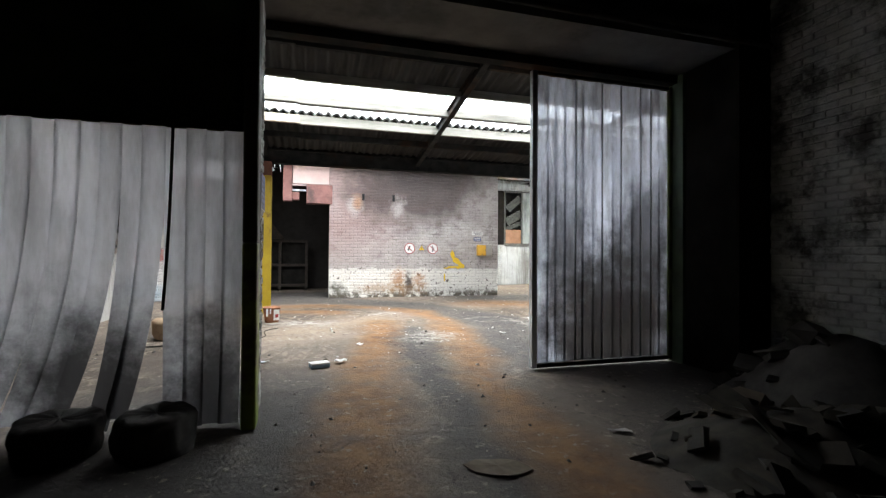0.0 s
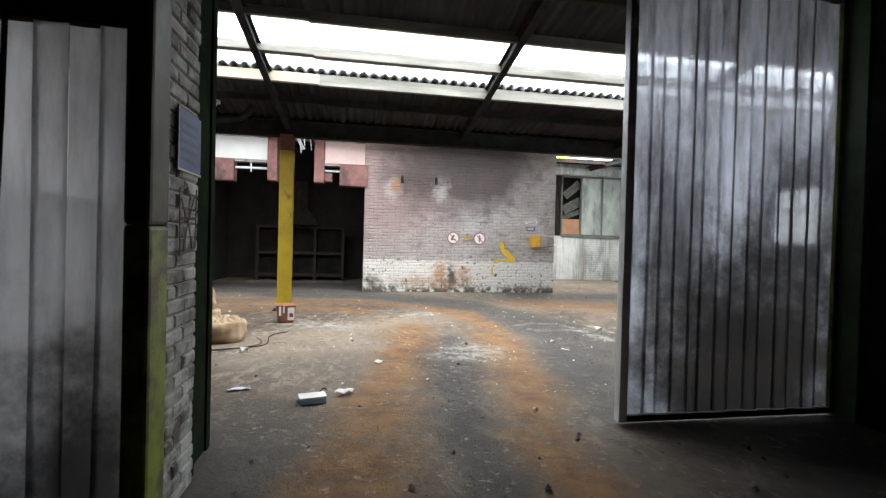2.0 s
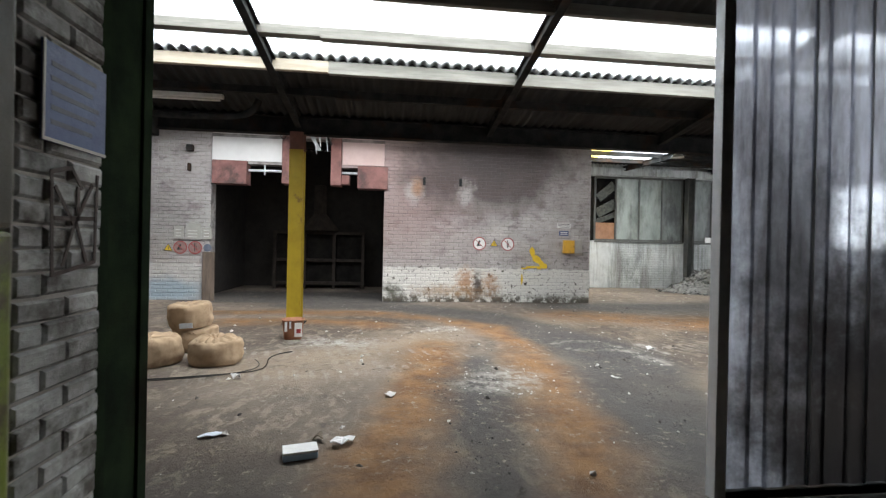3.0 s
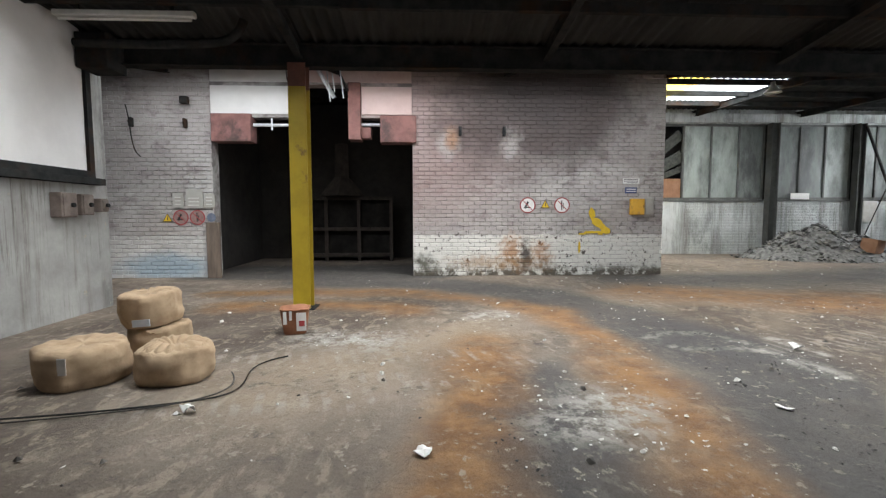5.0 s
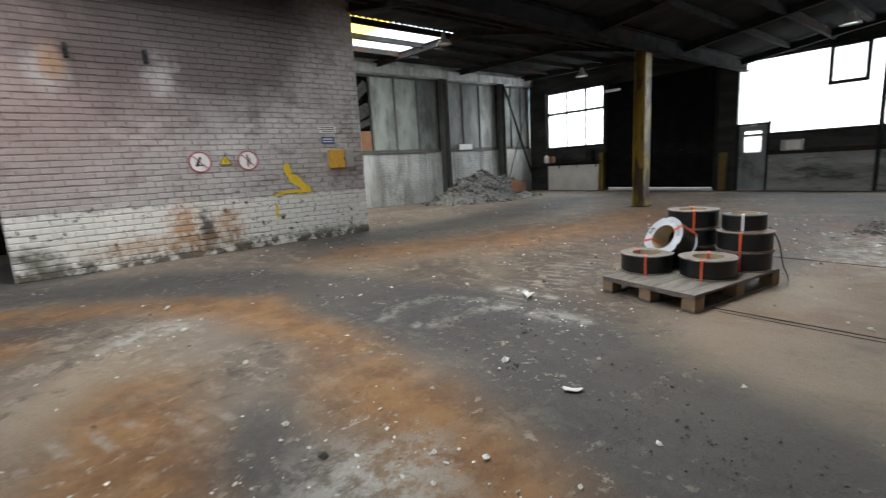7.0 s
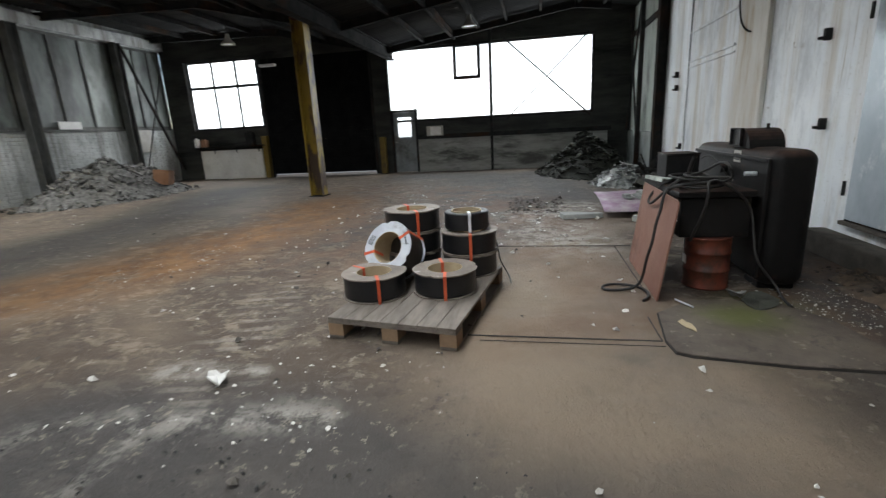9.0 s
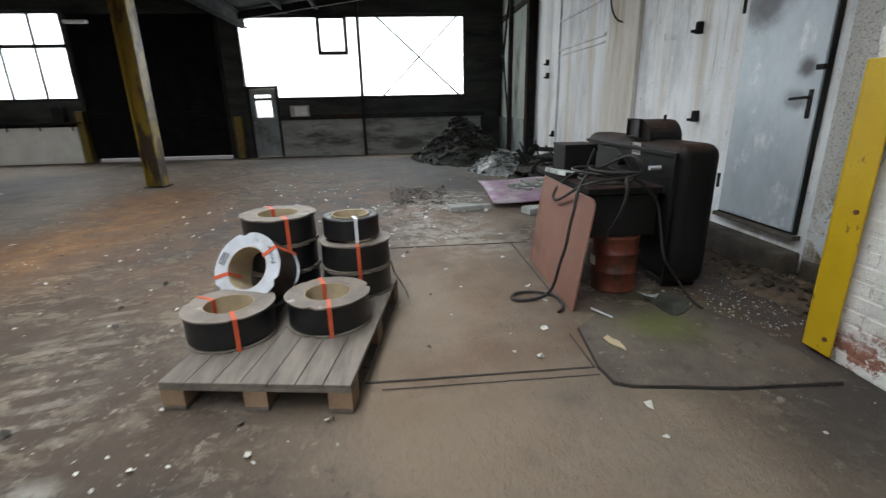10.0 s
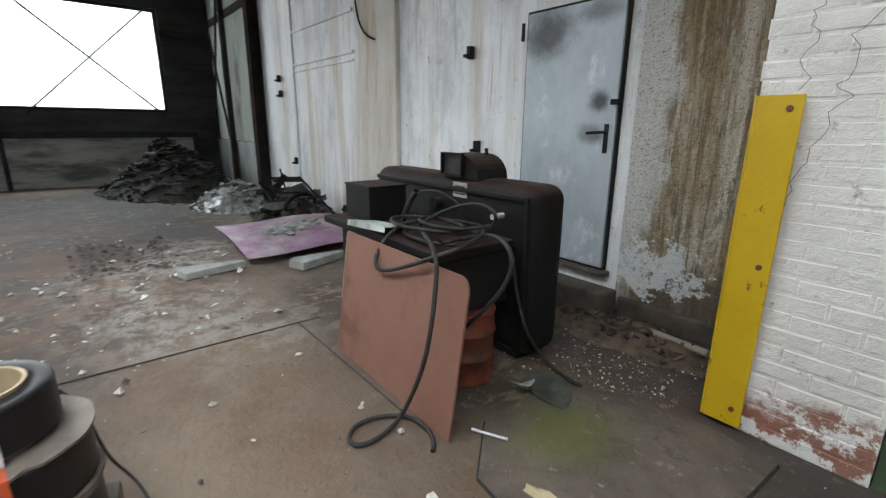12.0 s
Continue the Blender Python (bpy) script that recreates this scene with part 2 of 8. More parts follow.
# Near-black plaster puts the unlit rooms' shade into the wall colour.
M_DARK = surf("shade_dark_plaster", (0.014, 0.013, 0.012), (0.028, 0.025, 0.023), 2, 0.95)
# Dark grey base colour for all roof sheets.
M_SHEET = surf("dark_roof_sheet", (0.034, 0.035, 0.036), (0.060, 0.060, 0.060), 1.5, 0.9, stretch=(1, 0.3, 1))
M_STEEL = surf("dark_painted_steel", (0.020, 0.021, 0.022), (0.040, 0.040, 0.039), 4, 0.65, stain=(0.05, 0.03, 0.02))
M_GREEN = surf("dark_green_paint", (0.05, 0.082, 0.05), (0.085, 0.125, 0.06), 3, 0.5, stain=(0.03, 0.02, 0.015))
M_DARKGREEN = surf("blackened_green_paint", (0.010, 0.014, 0.010), (0.020, 0.028, 0.016), 3, 0.6, stain=(0.012, 0.010, 0.008))
M_LIME = surf("lime_green_paint", (0.12, 0.165, 0.014), (0.18, 0.22, 0.024), 4, 0.5, stain=(0.06, 0.045, 0.02), stain_scale=2.5, stain_at=(0.44, 0.62))
M_TIMBER = surf("weathered_purlin_timber", (0.24, 0.20, 0.15), (0.36, 0.31, 0.25), 5, 0.85, stretch=(0.2, 2, 2))
M_PURLIN = surf("skylit_grimy_purlin", (0.11, 0.105, 0.09), (0.19, 0.18, 0.16), 5, 0.85, stretch=(0.2, 2, 2), stain=(0.06, 0.055, 0.048))
M_DULLYELLOW = surf("grimy_dark_yellow", (0.13, 0.085, 0.008), (0.2, 0.13, 0.012), 2, 0.6, stain=(0.05, 0.03, 0.02))
M_YELLOW = surf("worn_yellow_paint", (0.27, 0.185, 0.010), (0.37, 0.26, 0.016), 2, 0.5, stain=(0.12, 0.06, 0.03), stain_scale=3, stain_at=(0.56, 0.70))
M_OLDYELLOW = surf("rusting_yellow_paint", (0.20, 0.13, 0.010), (0.29, 0.20, 0.016), 2, 0.6, stain=(0.055, 0.032, 0.02), stain_scale=3, stain_at=(0.47, 0.60), stretch=(1, 1, 0.4))
for m in (M_ENDWALL, M_DARK, M_SHEET, M_STEEL, M_DARKGREEN):
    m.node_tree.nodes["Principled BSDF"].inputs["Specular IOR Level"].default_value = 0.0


def plaster(name, c1, c2, streak, amount):
    """Old whitewashed plaster: cloudy, streaked by water, blistered and spalled."""
    k = Mat(name)
    col = k.mix(k.ramp(k.noise(0.9, 8, 0.7), 0.3, 0.7), c1, c2)
    col = k.mix(k.math("MULTIPLY", k.ramp(k.noise(1.3, 9, 0.75, (1.6, 1.6, 0.10)), 0.46, 0.66), amount), col, streak)
    fine_run = k.math("MULTIPLY", k.ramp(k.noise(5.5, 8, 0.75, (2.2, 2.2, 0.07)), 0.54, 0.66), k.ramp(k.noise(0.7, 5, 0.6), 0.40, 0.62))
    col = k.mix(k.math("MULTIPLY", fine_run, amount), col, tuple(c * 0.7 for c in streak))
    col = k.mix(k.math("MULTIPLY", k.ramp(k.noise(1.1, 9, 0.75, (1.2, 1.2, 0.5)), 0.50, 0.66), amount), col, tuple(c * 0.6 for c in c1))
    spall = k.ramp(k.noise(3.4, 9, 0.78), 0.635, 0.65)
    col = k.mix(spall, col, (0.36, 0.32, 0.26))
    col = k.mix(k.ramp(k.noise(10, 8, 0.78), 0.645, 0.68), col, (0.22, 0.18, 0.14))
    col = k.mix(k.math("MULTIPLY", k.ramp(k.noise(30, 5, 0.7), 0.60, 0.68), 0.5), col, (0.34, 0.32, 0.29))
    h = k.math("SUBTRACT", k.math("ADD", k.math("MULTIPLY", k.noise(40, 6, 0.7), 0.3), k.noise(4, 8, 0.7)), k.math("MULTIPLY", spall, 0.5))
    return k.done(col, 0.85, 0, h, 0.02)


M_PLASTER = plaster("stained_white_plaster", (0.80, 0.83, 0.86), (0.90, 0.92, 0.93), (0.46, 0.37, 0.25), 0.62)
M_BACKBRICK = plaster("grimy_whitewashed_back_brick", (0.36, 0.37, 0.36), (0.56, 0.58, 0.58), (0.16, 0.15, 0.13), 0.9)
M_WESTWALL = plaster("grimy_office_wall", (0.23, 0.22, 0.21), (0.38, 0.37, 0.35), (0.13, 0.11, 0.095), 0.9)
M_PIER = surf("grimy_whitewashed_brick", (0.20, 0.19, 0.18), (0.46, 0.46, 0.44), 5, 0.85, stain=(0.07, 0.06, 0.05), stain_scale=3, stain_at=(0.42, 0.62), fine=35, depth=0.012, jitter=0.5)
M_STOREBRICK = surf("dim_limewashed_brick", (0.40, 0.41, 0.40), (0.62, 0.63, 0.61), 3, 0.9, stain=(0.09, 0.09, 0.085), stain_scale=2, stain_at=(0.45, 0.65), fine=18, depth=0.03)


def translucent(name, color, see=0.6):
    k = Mat(name)
    out = k.nt.nodes["Material Output"]
    t = k.node("ShaderNodeBsdfTransparent")
    t.inputs[0].default_value = (1, 1, 1, 1)
    d = k.node("ShaderNodeBsdfTranslucent")
    col = k.mix(k.ramp(k.noise(1.5, 7, 0.7), 0.35, 0.75), color, tuple(c * 0.75 for c in color))
    k.link(col, d.inputs[0])
    m = k.node("ShaderNodeMixShader", Fac=see)
    k.link(d.outputs[0], m.inputs[1])
    k.link(t.outputs[0], m.inputs[2])
    k.link(m.outputs[0], out.inputs["Surface"])
    return k.mat


M_GRP = translucent("weathered_roof_glazing", (0.85, 0.87, 0.85), 0.55)
M_GRPY = translucent("yellowed_roof_glazing", (0.60, 0.42, 0.08), 0.12)
M_FROST = translucent("frosted_pane", (0.9, 0.92, 0.92), 0.6)


def floor_material():
    k = Mat("factory_floor_concrete")
    rugged = k.math("SUBTRACT", 1.0, k.math("MULTIPLY", k.attr("smooth"), 0.85))
    col = k.mix(k.ramp(k.noise(0.9, 7, 0.6), 0.3, 0.7), (0.160, 0.126, 0.100), (0.240, 0.192, 0.152))
    col = k.mix(k.math("MULTIPLY", k.ramp(k.noise(0.42, 5, 0.55), 0.42, 0.68), 0.6), col, (0.120, 0.097, 0.080))
    col = k.mix(k.math("MULTIPLY", k.ramp(k.noise(2.6, 9, 0.7, distort=0.6), 0.48, 0.66), 0.45), col, (0.110, 0.090, 0.073))
    col = k.mix(k.math("MULTIPLY", k.ramp(k.noise(4.0, 8, 0.7, (2.6, 0.45, 1)), 0.54, 0.70), k.math("MULTIPLY", rugged, 0.45)), col, (0.32, 0.27, 0.215))
    tan = k.math("MULTIPLY", k.attr("tan"), k.ramp(k.noise(1.1, 9, 0.7), 0.25, 0.6))
    col = k.mix(k.math("MULTIPLY", tan, 0.7), col, (0.30, 0.225, 0.155))
    soil_shade = k.math("MULTIPLY", k.attr("soil_shade"), k.ramp(k.noise(1.7, 10, 0.75), 0.20, 0.52))
    col = k.mix(k.math("MULTIPLY", soil_shade, 0.85), col, (0.076, 0.056, 0.043))
    cake = k.math("MULTIPLY", k.ramp(k.noise(4.2, 9, 0.75, (1.3, 0.8, 1), 0.4), 0.505, 0.58), k.ramp(k.noise(0.7, 6, 0.7), 0.38, 0.58))
    col = k.mix(k.math("MULTIPLY", cake, k.math("MULTIPLY", rugged, 0.62)), col, (0.34, 0.28, 0.215))
    scab = k.math("MULTIPLY", k.ramp(k.noise(6.3, 9, 0.75), 0.53, 0.60), k.ramp(k.noise(0.9, 6, 0.7, (1, 1.3, 1)), 0.44, 0.62))
    col = k.mix(k.math("MULTIPLY", scab, k.math("MULTIPLY", rugged, 0.75)), col, (0.080, 0.064, 0.053))
    dark = k.math("MULTIPLY", k.attr("dark"), k.ramp(k.noise(1.6, 9, 0.7), 0.12, 0.48))
    col = k.mix(k.math("MULTIPLY", dark, 0.82), col, (0.066, 0.063, 0.062))
    orange = k.math("MULTIPLY", k.attr("orange"), k.ramp(k.noise(1.8, 9, 0.68), 0.20, 0.54))
    tone = k.mix(k.ramp(k.noise(2.8, 9, 0.7), 0.35, 0.65), (0.160, 0.074, 0.027), (0.30, 0.155, 0.06))
    col = k.mix(k.math("MULTIPLY", orange, 0.85), col, tone)
    worn = k.math("MULTIPLY", k.attr("pale"), k.ramp(k.noise(5, 9, 0.78), 0.42, 0.58))
    col = k.mix(worn, col, (0.37, 0.34, 0.30))
    flakes = k.math("MULTIPLY", k.ramp(k.noise(11, 6, 0.7), 0.57, 0.62), k.ramp(k.noise(1.3, 6, 0.7), 0.42, 0.62))
    col = k.mix(k.math("MULTIPLY", flakes, k.math("MULTIPLY", rugged, 0.9)), col, (0.33, 0.285, 0.23))
    w = k.node("ShaderNodeTexWave", Scale=1.89, Distortion=1.0, Detail=2.0)
    w.inputs["Detail Scale"].default_value = 1.2
    turn = k.node("ShaderNodeMapping")
    turn.inputs["Rotation"].default_value = (0, 0, radians(-14))
    k.link(k.pos, turn.inputs["Vector"])
    k.link(turn.outputs[0], w.inputs["Vector"])
    tread = k.math("MULTIPLY", k.math("MULTIPLY", k.attr("tread"), k.ramp(w.outputs["Fac"], 0.45, 0.90)), k.ramp(k.noise(4.5, 8, 0.75), 0.42, 0.60))
    col = k.mix(k.math("MULTIPLY", tread, 0.62), col, (0.34, 0.30, 0.26))
    col = k.mix(k.math("MULTIPLY", k.attr("moss"), k.ramp(k.noise(4, 9, 0.7), 0.3, 0.6)), col, (0.085, 0.095, 0.028))
    col = k.mix(k.math("MULTIPLY", k.math("MULTIPLY", k.attr("rust"), k.ramp(k.noise(2, 7, 0.65), 0.35, 0.65)), 0.65), col, (0.17, 0.098, 0.062))
    grit = k.ramp(k.noise(70, 4, 0.65), 0.62, 0.70)
    col = k.mix(k.math("MULTIPLY", grit, 0.32), col, (0.30, 0.26, 0.22))
    pits = k.ramp(k.noise(24, 8, 0.75), 0.57, 0.68)
    col = k.mix(k.math("MULTIPLY", pits, k.math("MULTIPLY", rugged, 0.6)), col, (0.045, 0.04, 0.036))
    rough = k.math("ADD", k.math("MULTIPLY", k.noise(1.4, 7), 0.5), 0.46)
    k.bsdf.inputs["Specular IOR Level"].default_value = 0.24
    h = k.math("ADD", k.math("MULTIPLY", k.noise(22, 9, 0.78), 0.7), k.math("MULTIPLY", k.noise(5, 7, 0.7), 0.9))
    return k.done(col, rough, 0, h, 0.036, 0.95)


M_FLOOR = floor_material()

# ---- floor ----


def near_line(x, y, pts):
    """Distance from a place to a polyline."""
    best = 1e9
    for (ax, ay), (bx, by) in zip(pts, pts[1:]):
        dx, dy = bx - ax, by - ay
        t = max(0, min(1, ((x - ax) * dx + (y - ay) * dy) / (dx * dx + dy * dy)))
        best = min(best, math.hypot(x - ax - t * dx, y - ay - t * dy))
    return best


def band(d, half, soft):
    return max(0.0, min(1.0, (half + soft - d) / soft))


ORANGE = [
    ([(1.7, 3.2), (2.0, 5.5), (2.31, 7.6), (2.65, 9.06), (2.84, 10.23), (3.0, 10.9)], 0.14, 0.42),
    ([(3.25, 3.6), (3.5, 5.6), (3.71, 7.17), (3.92, 8.07), (4.13, 9.44), (4.31, 11.2), (4.15, 12.5), (3.4, 13.6), (2.2, 14.3), (0.2, 14.6), (-1.5, 14.4)], 0.12, 0.40),
    ([(2.0, 12.8), (0.6, 13.4), (-0.8, 13.2)], 0.1, 0.5),
    ([(6.6, 14.2), (8.5, 13.2), (11.0, 12.6), (13.0, 13.0)], 0.3, 1.1),
]
DARK = [
    ([(2.75, 3.5), (2.94, 7.2), (3.3, 9.2), (3.5, 10.0)], 0.08, 0.42),
    ([(4.9, 6.8), (4.75, 7.6), (5.1, 8.8), (5.45, 9.8), (5.5, 10.9), (5.0, 12.4), (4.2, 14.2), (2.6, 15.5), (0.0, 15.9)], 0.45, 0.55),
    # Painted shade on the floor inside the kiln opening.
    ([(-2.2, 17.6), (2.0, 17.6)], 1.2, 0.5),
    ([(7.0, 15.6), (12.0, 16.0), (16.0, 17.0)], 0.4, 1.2),
    # The next two bands darken the store floor in place of shade.
    ([(-5.0, 1.0), (0.5, 3.5), (0.8, 5.4)], 0.8, 1.2),
    ([(4.6, 1.0), (5.2, 3.5), (6.0, 5.6)], 0.8, 1.2),
    ([(7.2, 6.0), (8.6, 6.1)], 0.45, 0.5), ([(9.4, 9.6), (13.0, 7.9), (18.0, 8.6)], 0.2, 1.0),
    ([(10.5, 10.6), (13.0, 9.4), (16.5, 9.8)], 0.5, 1.4),
    ([(11.8, 8.5), (13.0, 8.7)], 0.2, 0.5),
    ([(17.5, 9.0), (18.5, 12.0)], 0.5, 1.2),
]
PALE = [
    ([(3.45, 8.9), (3.7, 9.3)], 0.12, 0.40),
    ([(2.9, 12.3), (3.4, 12.5)], 0.05, 0.25),
    ([(1.1, 11.3), (1.7, 11.1)], 0.15, 0.5),
    ([(9.7, 8.3), (11.5, 8.6), (12.2, 8.0)], 0.2, 0.7),
    ([(5.85, 10.6), (5.95, 9.8)], 0.03, 0.12),
    ([(6.35, 11.0), (6.45, 10.4)], 0.02, 0.10),
    ([(5.35, 11.3), (5.7, 11.2), (5.85, 10.9), (5.7, 10.6), (5.3, 10.55), (5.05, 10.8), (5.1, 11.15), (5.35, 11.3)], 0.0, 0.07),
]
TREAD = [([(-0.1, 10.5), (0.9, 10.45), (2.6, 10.45), (3.3, 10.3)], 0.12, 0.10), ([(0.2, 9.15), (0.9, 9.3), (1.6, 9.45)], 0.14, 0.10), ([(1.7, 9.95), (2.4, 9.75)], 0.10, 0.08),
         ([(0.6, 11.7), (2.4, 11.5)], 0.08, 0.08), ([(6.2, 10.6), (6.6, 10.75), (8.0, 11.0)], 0.12, 0.25)]
SMOOTH = [([(7.2, 8.7), (9.3, 8.5)], 0.75, 0.25), ([(5.6, 8.0), (7.2, 8.2)], 0.5, 0.6), ([(9.5, 8.4), (13.0, 7.6)], 0.4, 0.6)]
RUST = [([(7.4, 6.9), (8.0, 6.3), (8.6, 6.0)], 0.2, 0.6), ([(8.0, 7.9), (9.2, 8.6)], 0.1, 0.6), ([(7.0, 8.8), (7.3, 7.7)], 0.1, 0.4), ([(9, 11), (12, 11.5)], 0.3, 1.0), ([(11, 9.0), (14.5, 10.5), (15.0, 13.0)], 0.6, 1.5)]
MOSS = [([(7.25, 7.3), (7.6, 7.0)], 0.12, 0.45)]
TAN = [([(5.7, 8.3), (6.6, 8.4), (7.4, 8.9)], 0.5, 0.6), ([(7.6, 8.6), (9.2, 8.5)], 0.3, 0.6), ([(5.8, 12.9), (8.0, 11.6), (10.0, 11.0), (12.0, 11.4)], 0.7, 1.1), ([(1.0, 9.8), (2.6, 11.6)], 0.3, 0.9), ([(3.2, 7.5), (3.6, 9.6)], 0.15, 0.5), ([(6.4, 9.6), (7.0, 11.0)], 0.2, 0.7), ([(6.3, 6.9), (6.5, 8.6)], 0.3, 0.6)]
# Brown dirt; the kiln band at y 17.8 is shade, another darkens beneath the table.
SOIL_SHADE = [([(6.6, 10.2), (8.4, 11.9)], 0.45, 0.8), ([(6.5, 6.9), (7.3, 6.7)], 0.2, 0.5), ([(3.2, 8.0), (3.0, 9.6)], 0.2, 0.5), ([(-1.0, 10.8), (1.0, 11.8), (2.0, 13.2)], 0.3, 1.1), ([(-2.2, 17.8), (2.0, 17.8)], 1.3, 0.6), ([(9.6, 12.0), (13.0, 11.0), (18.0, 11.5)], 1.3, 1.8), ([(10.0, 10.4), (13.0, 9.6), (17.5, 10.2)], 0.5, 1.2), ([(13.0, 8.3), (18.5, 8.0)], 0.4, 1.0), ([(0.6, 12.6), (-1.5, 12.2)], 0.4, 1.0), ([(11.9, 8.55), (12.9, 8.75)], 0.15, 0.4), ([(7.1, 6.2), (8.6, 6.3)], 0.45, 0.5), ([(6.9, 6.75), (7.6, 6.6)], 0.15, 0.35), ([(5.4, 10.8), (6.6, 12.4)], 0.35, 0.8), ([(8.2, 6.9), (9.6, 7.0)], 0.5, 0.3), ([(0.3, 7.0), (-1.5, 9.0)], 0.5, 1.0)]
PIT = (12.4, 8.6)                       # broken hollow in the concrete


def build_floor():
    x0, x1, y0, y1, step = -7.0, 21.0, -3.0, 23.0, 0.1
    nx, ny = int((x1 - x0) / step), int((y1 - y0) / step)
    verts, masks = [], {"orange": [], "dark": [], "pale": [], "rust": [], "moss": [], "tread": [], "tan": [], "soil_shade": [], "smooth": []}
    sets = {"orange": ORANGE, "dark": DARK, "pale": PALE, "rust": RUST, "moss": MOSS, "tread": TREAD, "tan": TAN, "soil_shade": SOIL_SHADE, "smooth": SMOOTH}
    for j in range(ny + 1):
        for i in range(nx + 1):
            x, y = x0 + i * step, y0 + j * step
            z = 0.008 * noise.noise((x * 0.6, y * 0.6, 0)) + 0.004 * noise.noise((x * 2.5, y * 2.5, 3))
            d = math.hypot((x - PIT[0]) / 0.8, (y - PIT[1]) / 0.45) + 0.5 * noise.noise((x * 2, y * 2, 7))
            if d < 1.2:
                z -= 0.05 * (1.2 - d) - 0.03 * abs(noise.noise((x * 6, y * 6, 1)))
            verts.append((x, y, z))
            wx = x + 0.22 * noise.noise((x * 0.9, y * 0.9, 11)) + 0.1 * noise.noise((x * 3, y * 3, 5))
            wy = y + 0.22 * noise.noise((x * 0.9, y * 0.9, 23))
            for key, lines in sets.items():
                masks[key].append(max(band(near_line(wx, wy, p), h, s) for p, h, s in lines))
    faces = [(j * (nx + 1) + i, j * (nx + 1) + i + 1, (j + 1) * (nx + 1) + i + 1, (j + 1) * (nx + 1) + i) for j in range(ny) for i in range(nx)]
    me = bpy.data.meshes.new("floor")
    me.from_pydata(verts, [], faces)
    for key, values in masks.items():
        me.attributes.new(key, "FLOAT", "POINT").data.foreach_set("value", values)
    for p in me.polygons:
        p.use_smooth = True
    me.materials.append(M_FLOOR)
    return tagged(new("floor", me), "dusty concrete factory floor, orange tyre tracks, dark sweeps, painted shade in store and kiln", "floor", kind="structure")


build_floor()


def structure(name, bm, material, label, category):
    return tagged(part(name, bm, material), label, category, kind="structure")


# ---- dividing wall between the dark store and the hall ----
structure("wall_divider", boxes(
    (-7.0, DIV_Y0, 0, -2.4, DIV_Y1, 5.0), (0.93, DIV_Y0 + 0.02, 0, 1.04, 5.86, 3.97)), M_MORTAR, "thick masonry wall between store and hall", "wall")
# Lintel split from the wall and darkened, its shade put into the colour.
structure("wall_lintel", boxes((-2.4, DIV_Y0 + 0.02, 3.97, 6.42, DIV_Y1, 5.0)), surf("shaded_lintel_concrete", (0.07, 0.07, 0.068), (0.12, 0.12, 0.115), 1.5, 0.9, stain=(0.04, 0.04, 0.038)), "concrete lintel over the opening, shade put into its colour", "wall")
structure("wall_pillar", boxes((6.42, DIV_Y0, 0, 7.08, DIV_Y1 - 0.015, 5.0)), M_WBRICK2, "white painted brick pillar at the hall corner", "wall")
structure("wall_store_east", boxes((6.9, -3.0, 0, 7.1, DIV_Y0, 5.0)), M_STOREBRICK, "rough whitewashed brick wall of the dark store", "wall")
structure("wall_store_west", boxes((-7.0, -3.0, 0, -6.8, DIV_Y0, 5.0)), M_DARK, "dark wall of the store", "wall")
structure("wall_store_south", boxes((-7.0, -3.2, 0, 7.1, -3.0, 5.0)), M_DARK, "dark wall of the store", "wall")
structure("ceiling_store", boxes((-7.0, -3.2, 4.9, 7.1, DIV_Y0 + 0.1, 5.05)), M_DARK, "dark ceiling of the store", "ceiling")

# ---- hall walls ----
structure("wall_west", boxes((LEFT_X - 0.3, DIV_Y1, 0, LEFT_X, 13.4, 4.4)), M_WESTWALL, "grimy white painted wall with service boxes", "wall")
structure("wall_west_back", boxes((-7.0, 13.2, 0, -6.8, 22.3, 5.4)), M_DARK, "dark wall behind the partition", "wall")
structure("wall_side", boxes((7.1, SIDE_Y - 0.3, 0, FAR_X + 0.3, SIDE_Y, 5.0)), M_PLASTER, "streaked white plaster wall with a steel door", "wall")
structure("wall_back", boxes((BLOCK_X1, BACK_Y, 0, FAR_X + 0.3, BACK_Y + 0.3, 1.95), (BLOCK_X1, BACK_Y, 4.62, FAR_X + 0.3, BACK_Y + 0.3, 5.3), (-7.0, BACK_Y, 0, BLOCK_X1, BACK_Y + 0.3, 5.3)), M_BACKBRICK, "white brick back wall below a row of windows", "wall")
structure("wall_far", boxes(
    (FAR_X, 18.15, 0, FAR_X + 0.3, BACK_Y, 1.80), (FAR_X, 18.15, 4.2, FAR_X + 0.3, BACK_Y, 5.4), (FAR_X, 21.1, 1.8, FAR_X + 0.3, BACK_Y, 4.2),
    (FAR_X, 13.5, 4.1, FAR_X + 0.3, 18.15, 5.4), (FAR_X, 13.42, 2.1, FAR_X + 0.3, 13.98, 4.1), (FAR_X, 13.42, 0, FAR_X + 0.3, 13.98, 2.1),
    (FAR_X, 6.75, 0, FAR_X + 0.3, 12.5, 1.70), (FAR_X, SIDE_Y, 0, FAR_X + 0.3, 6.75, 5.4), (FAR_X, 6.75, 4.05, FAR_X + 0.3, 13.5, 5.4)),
    M_ENDWALL, "dark end wall with two large windows", "wall")

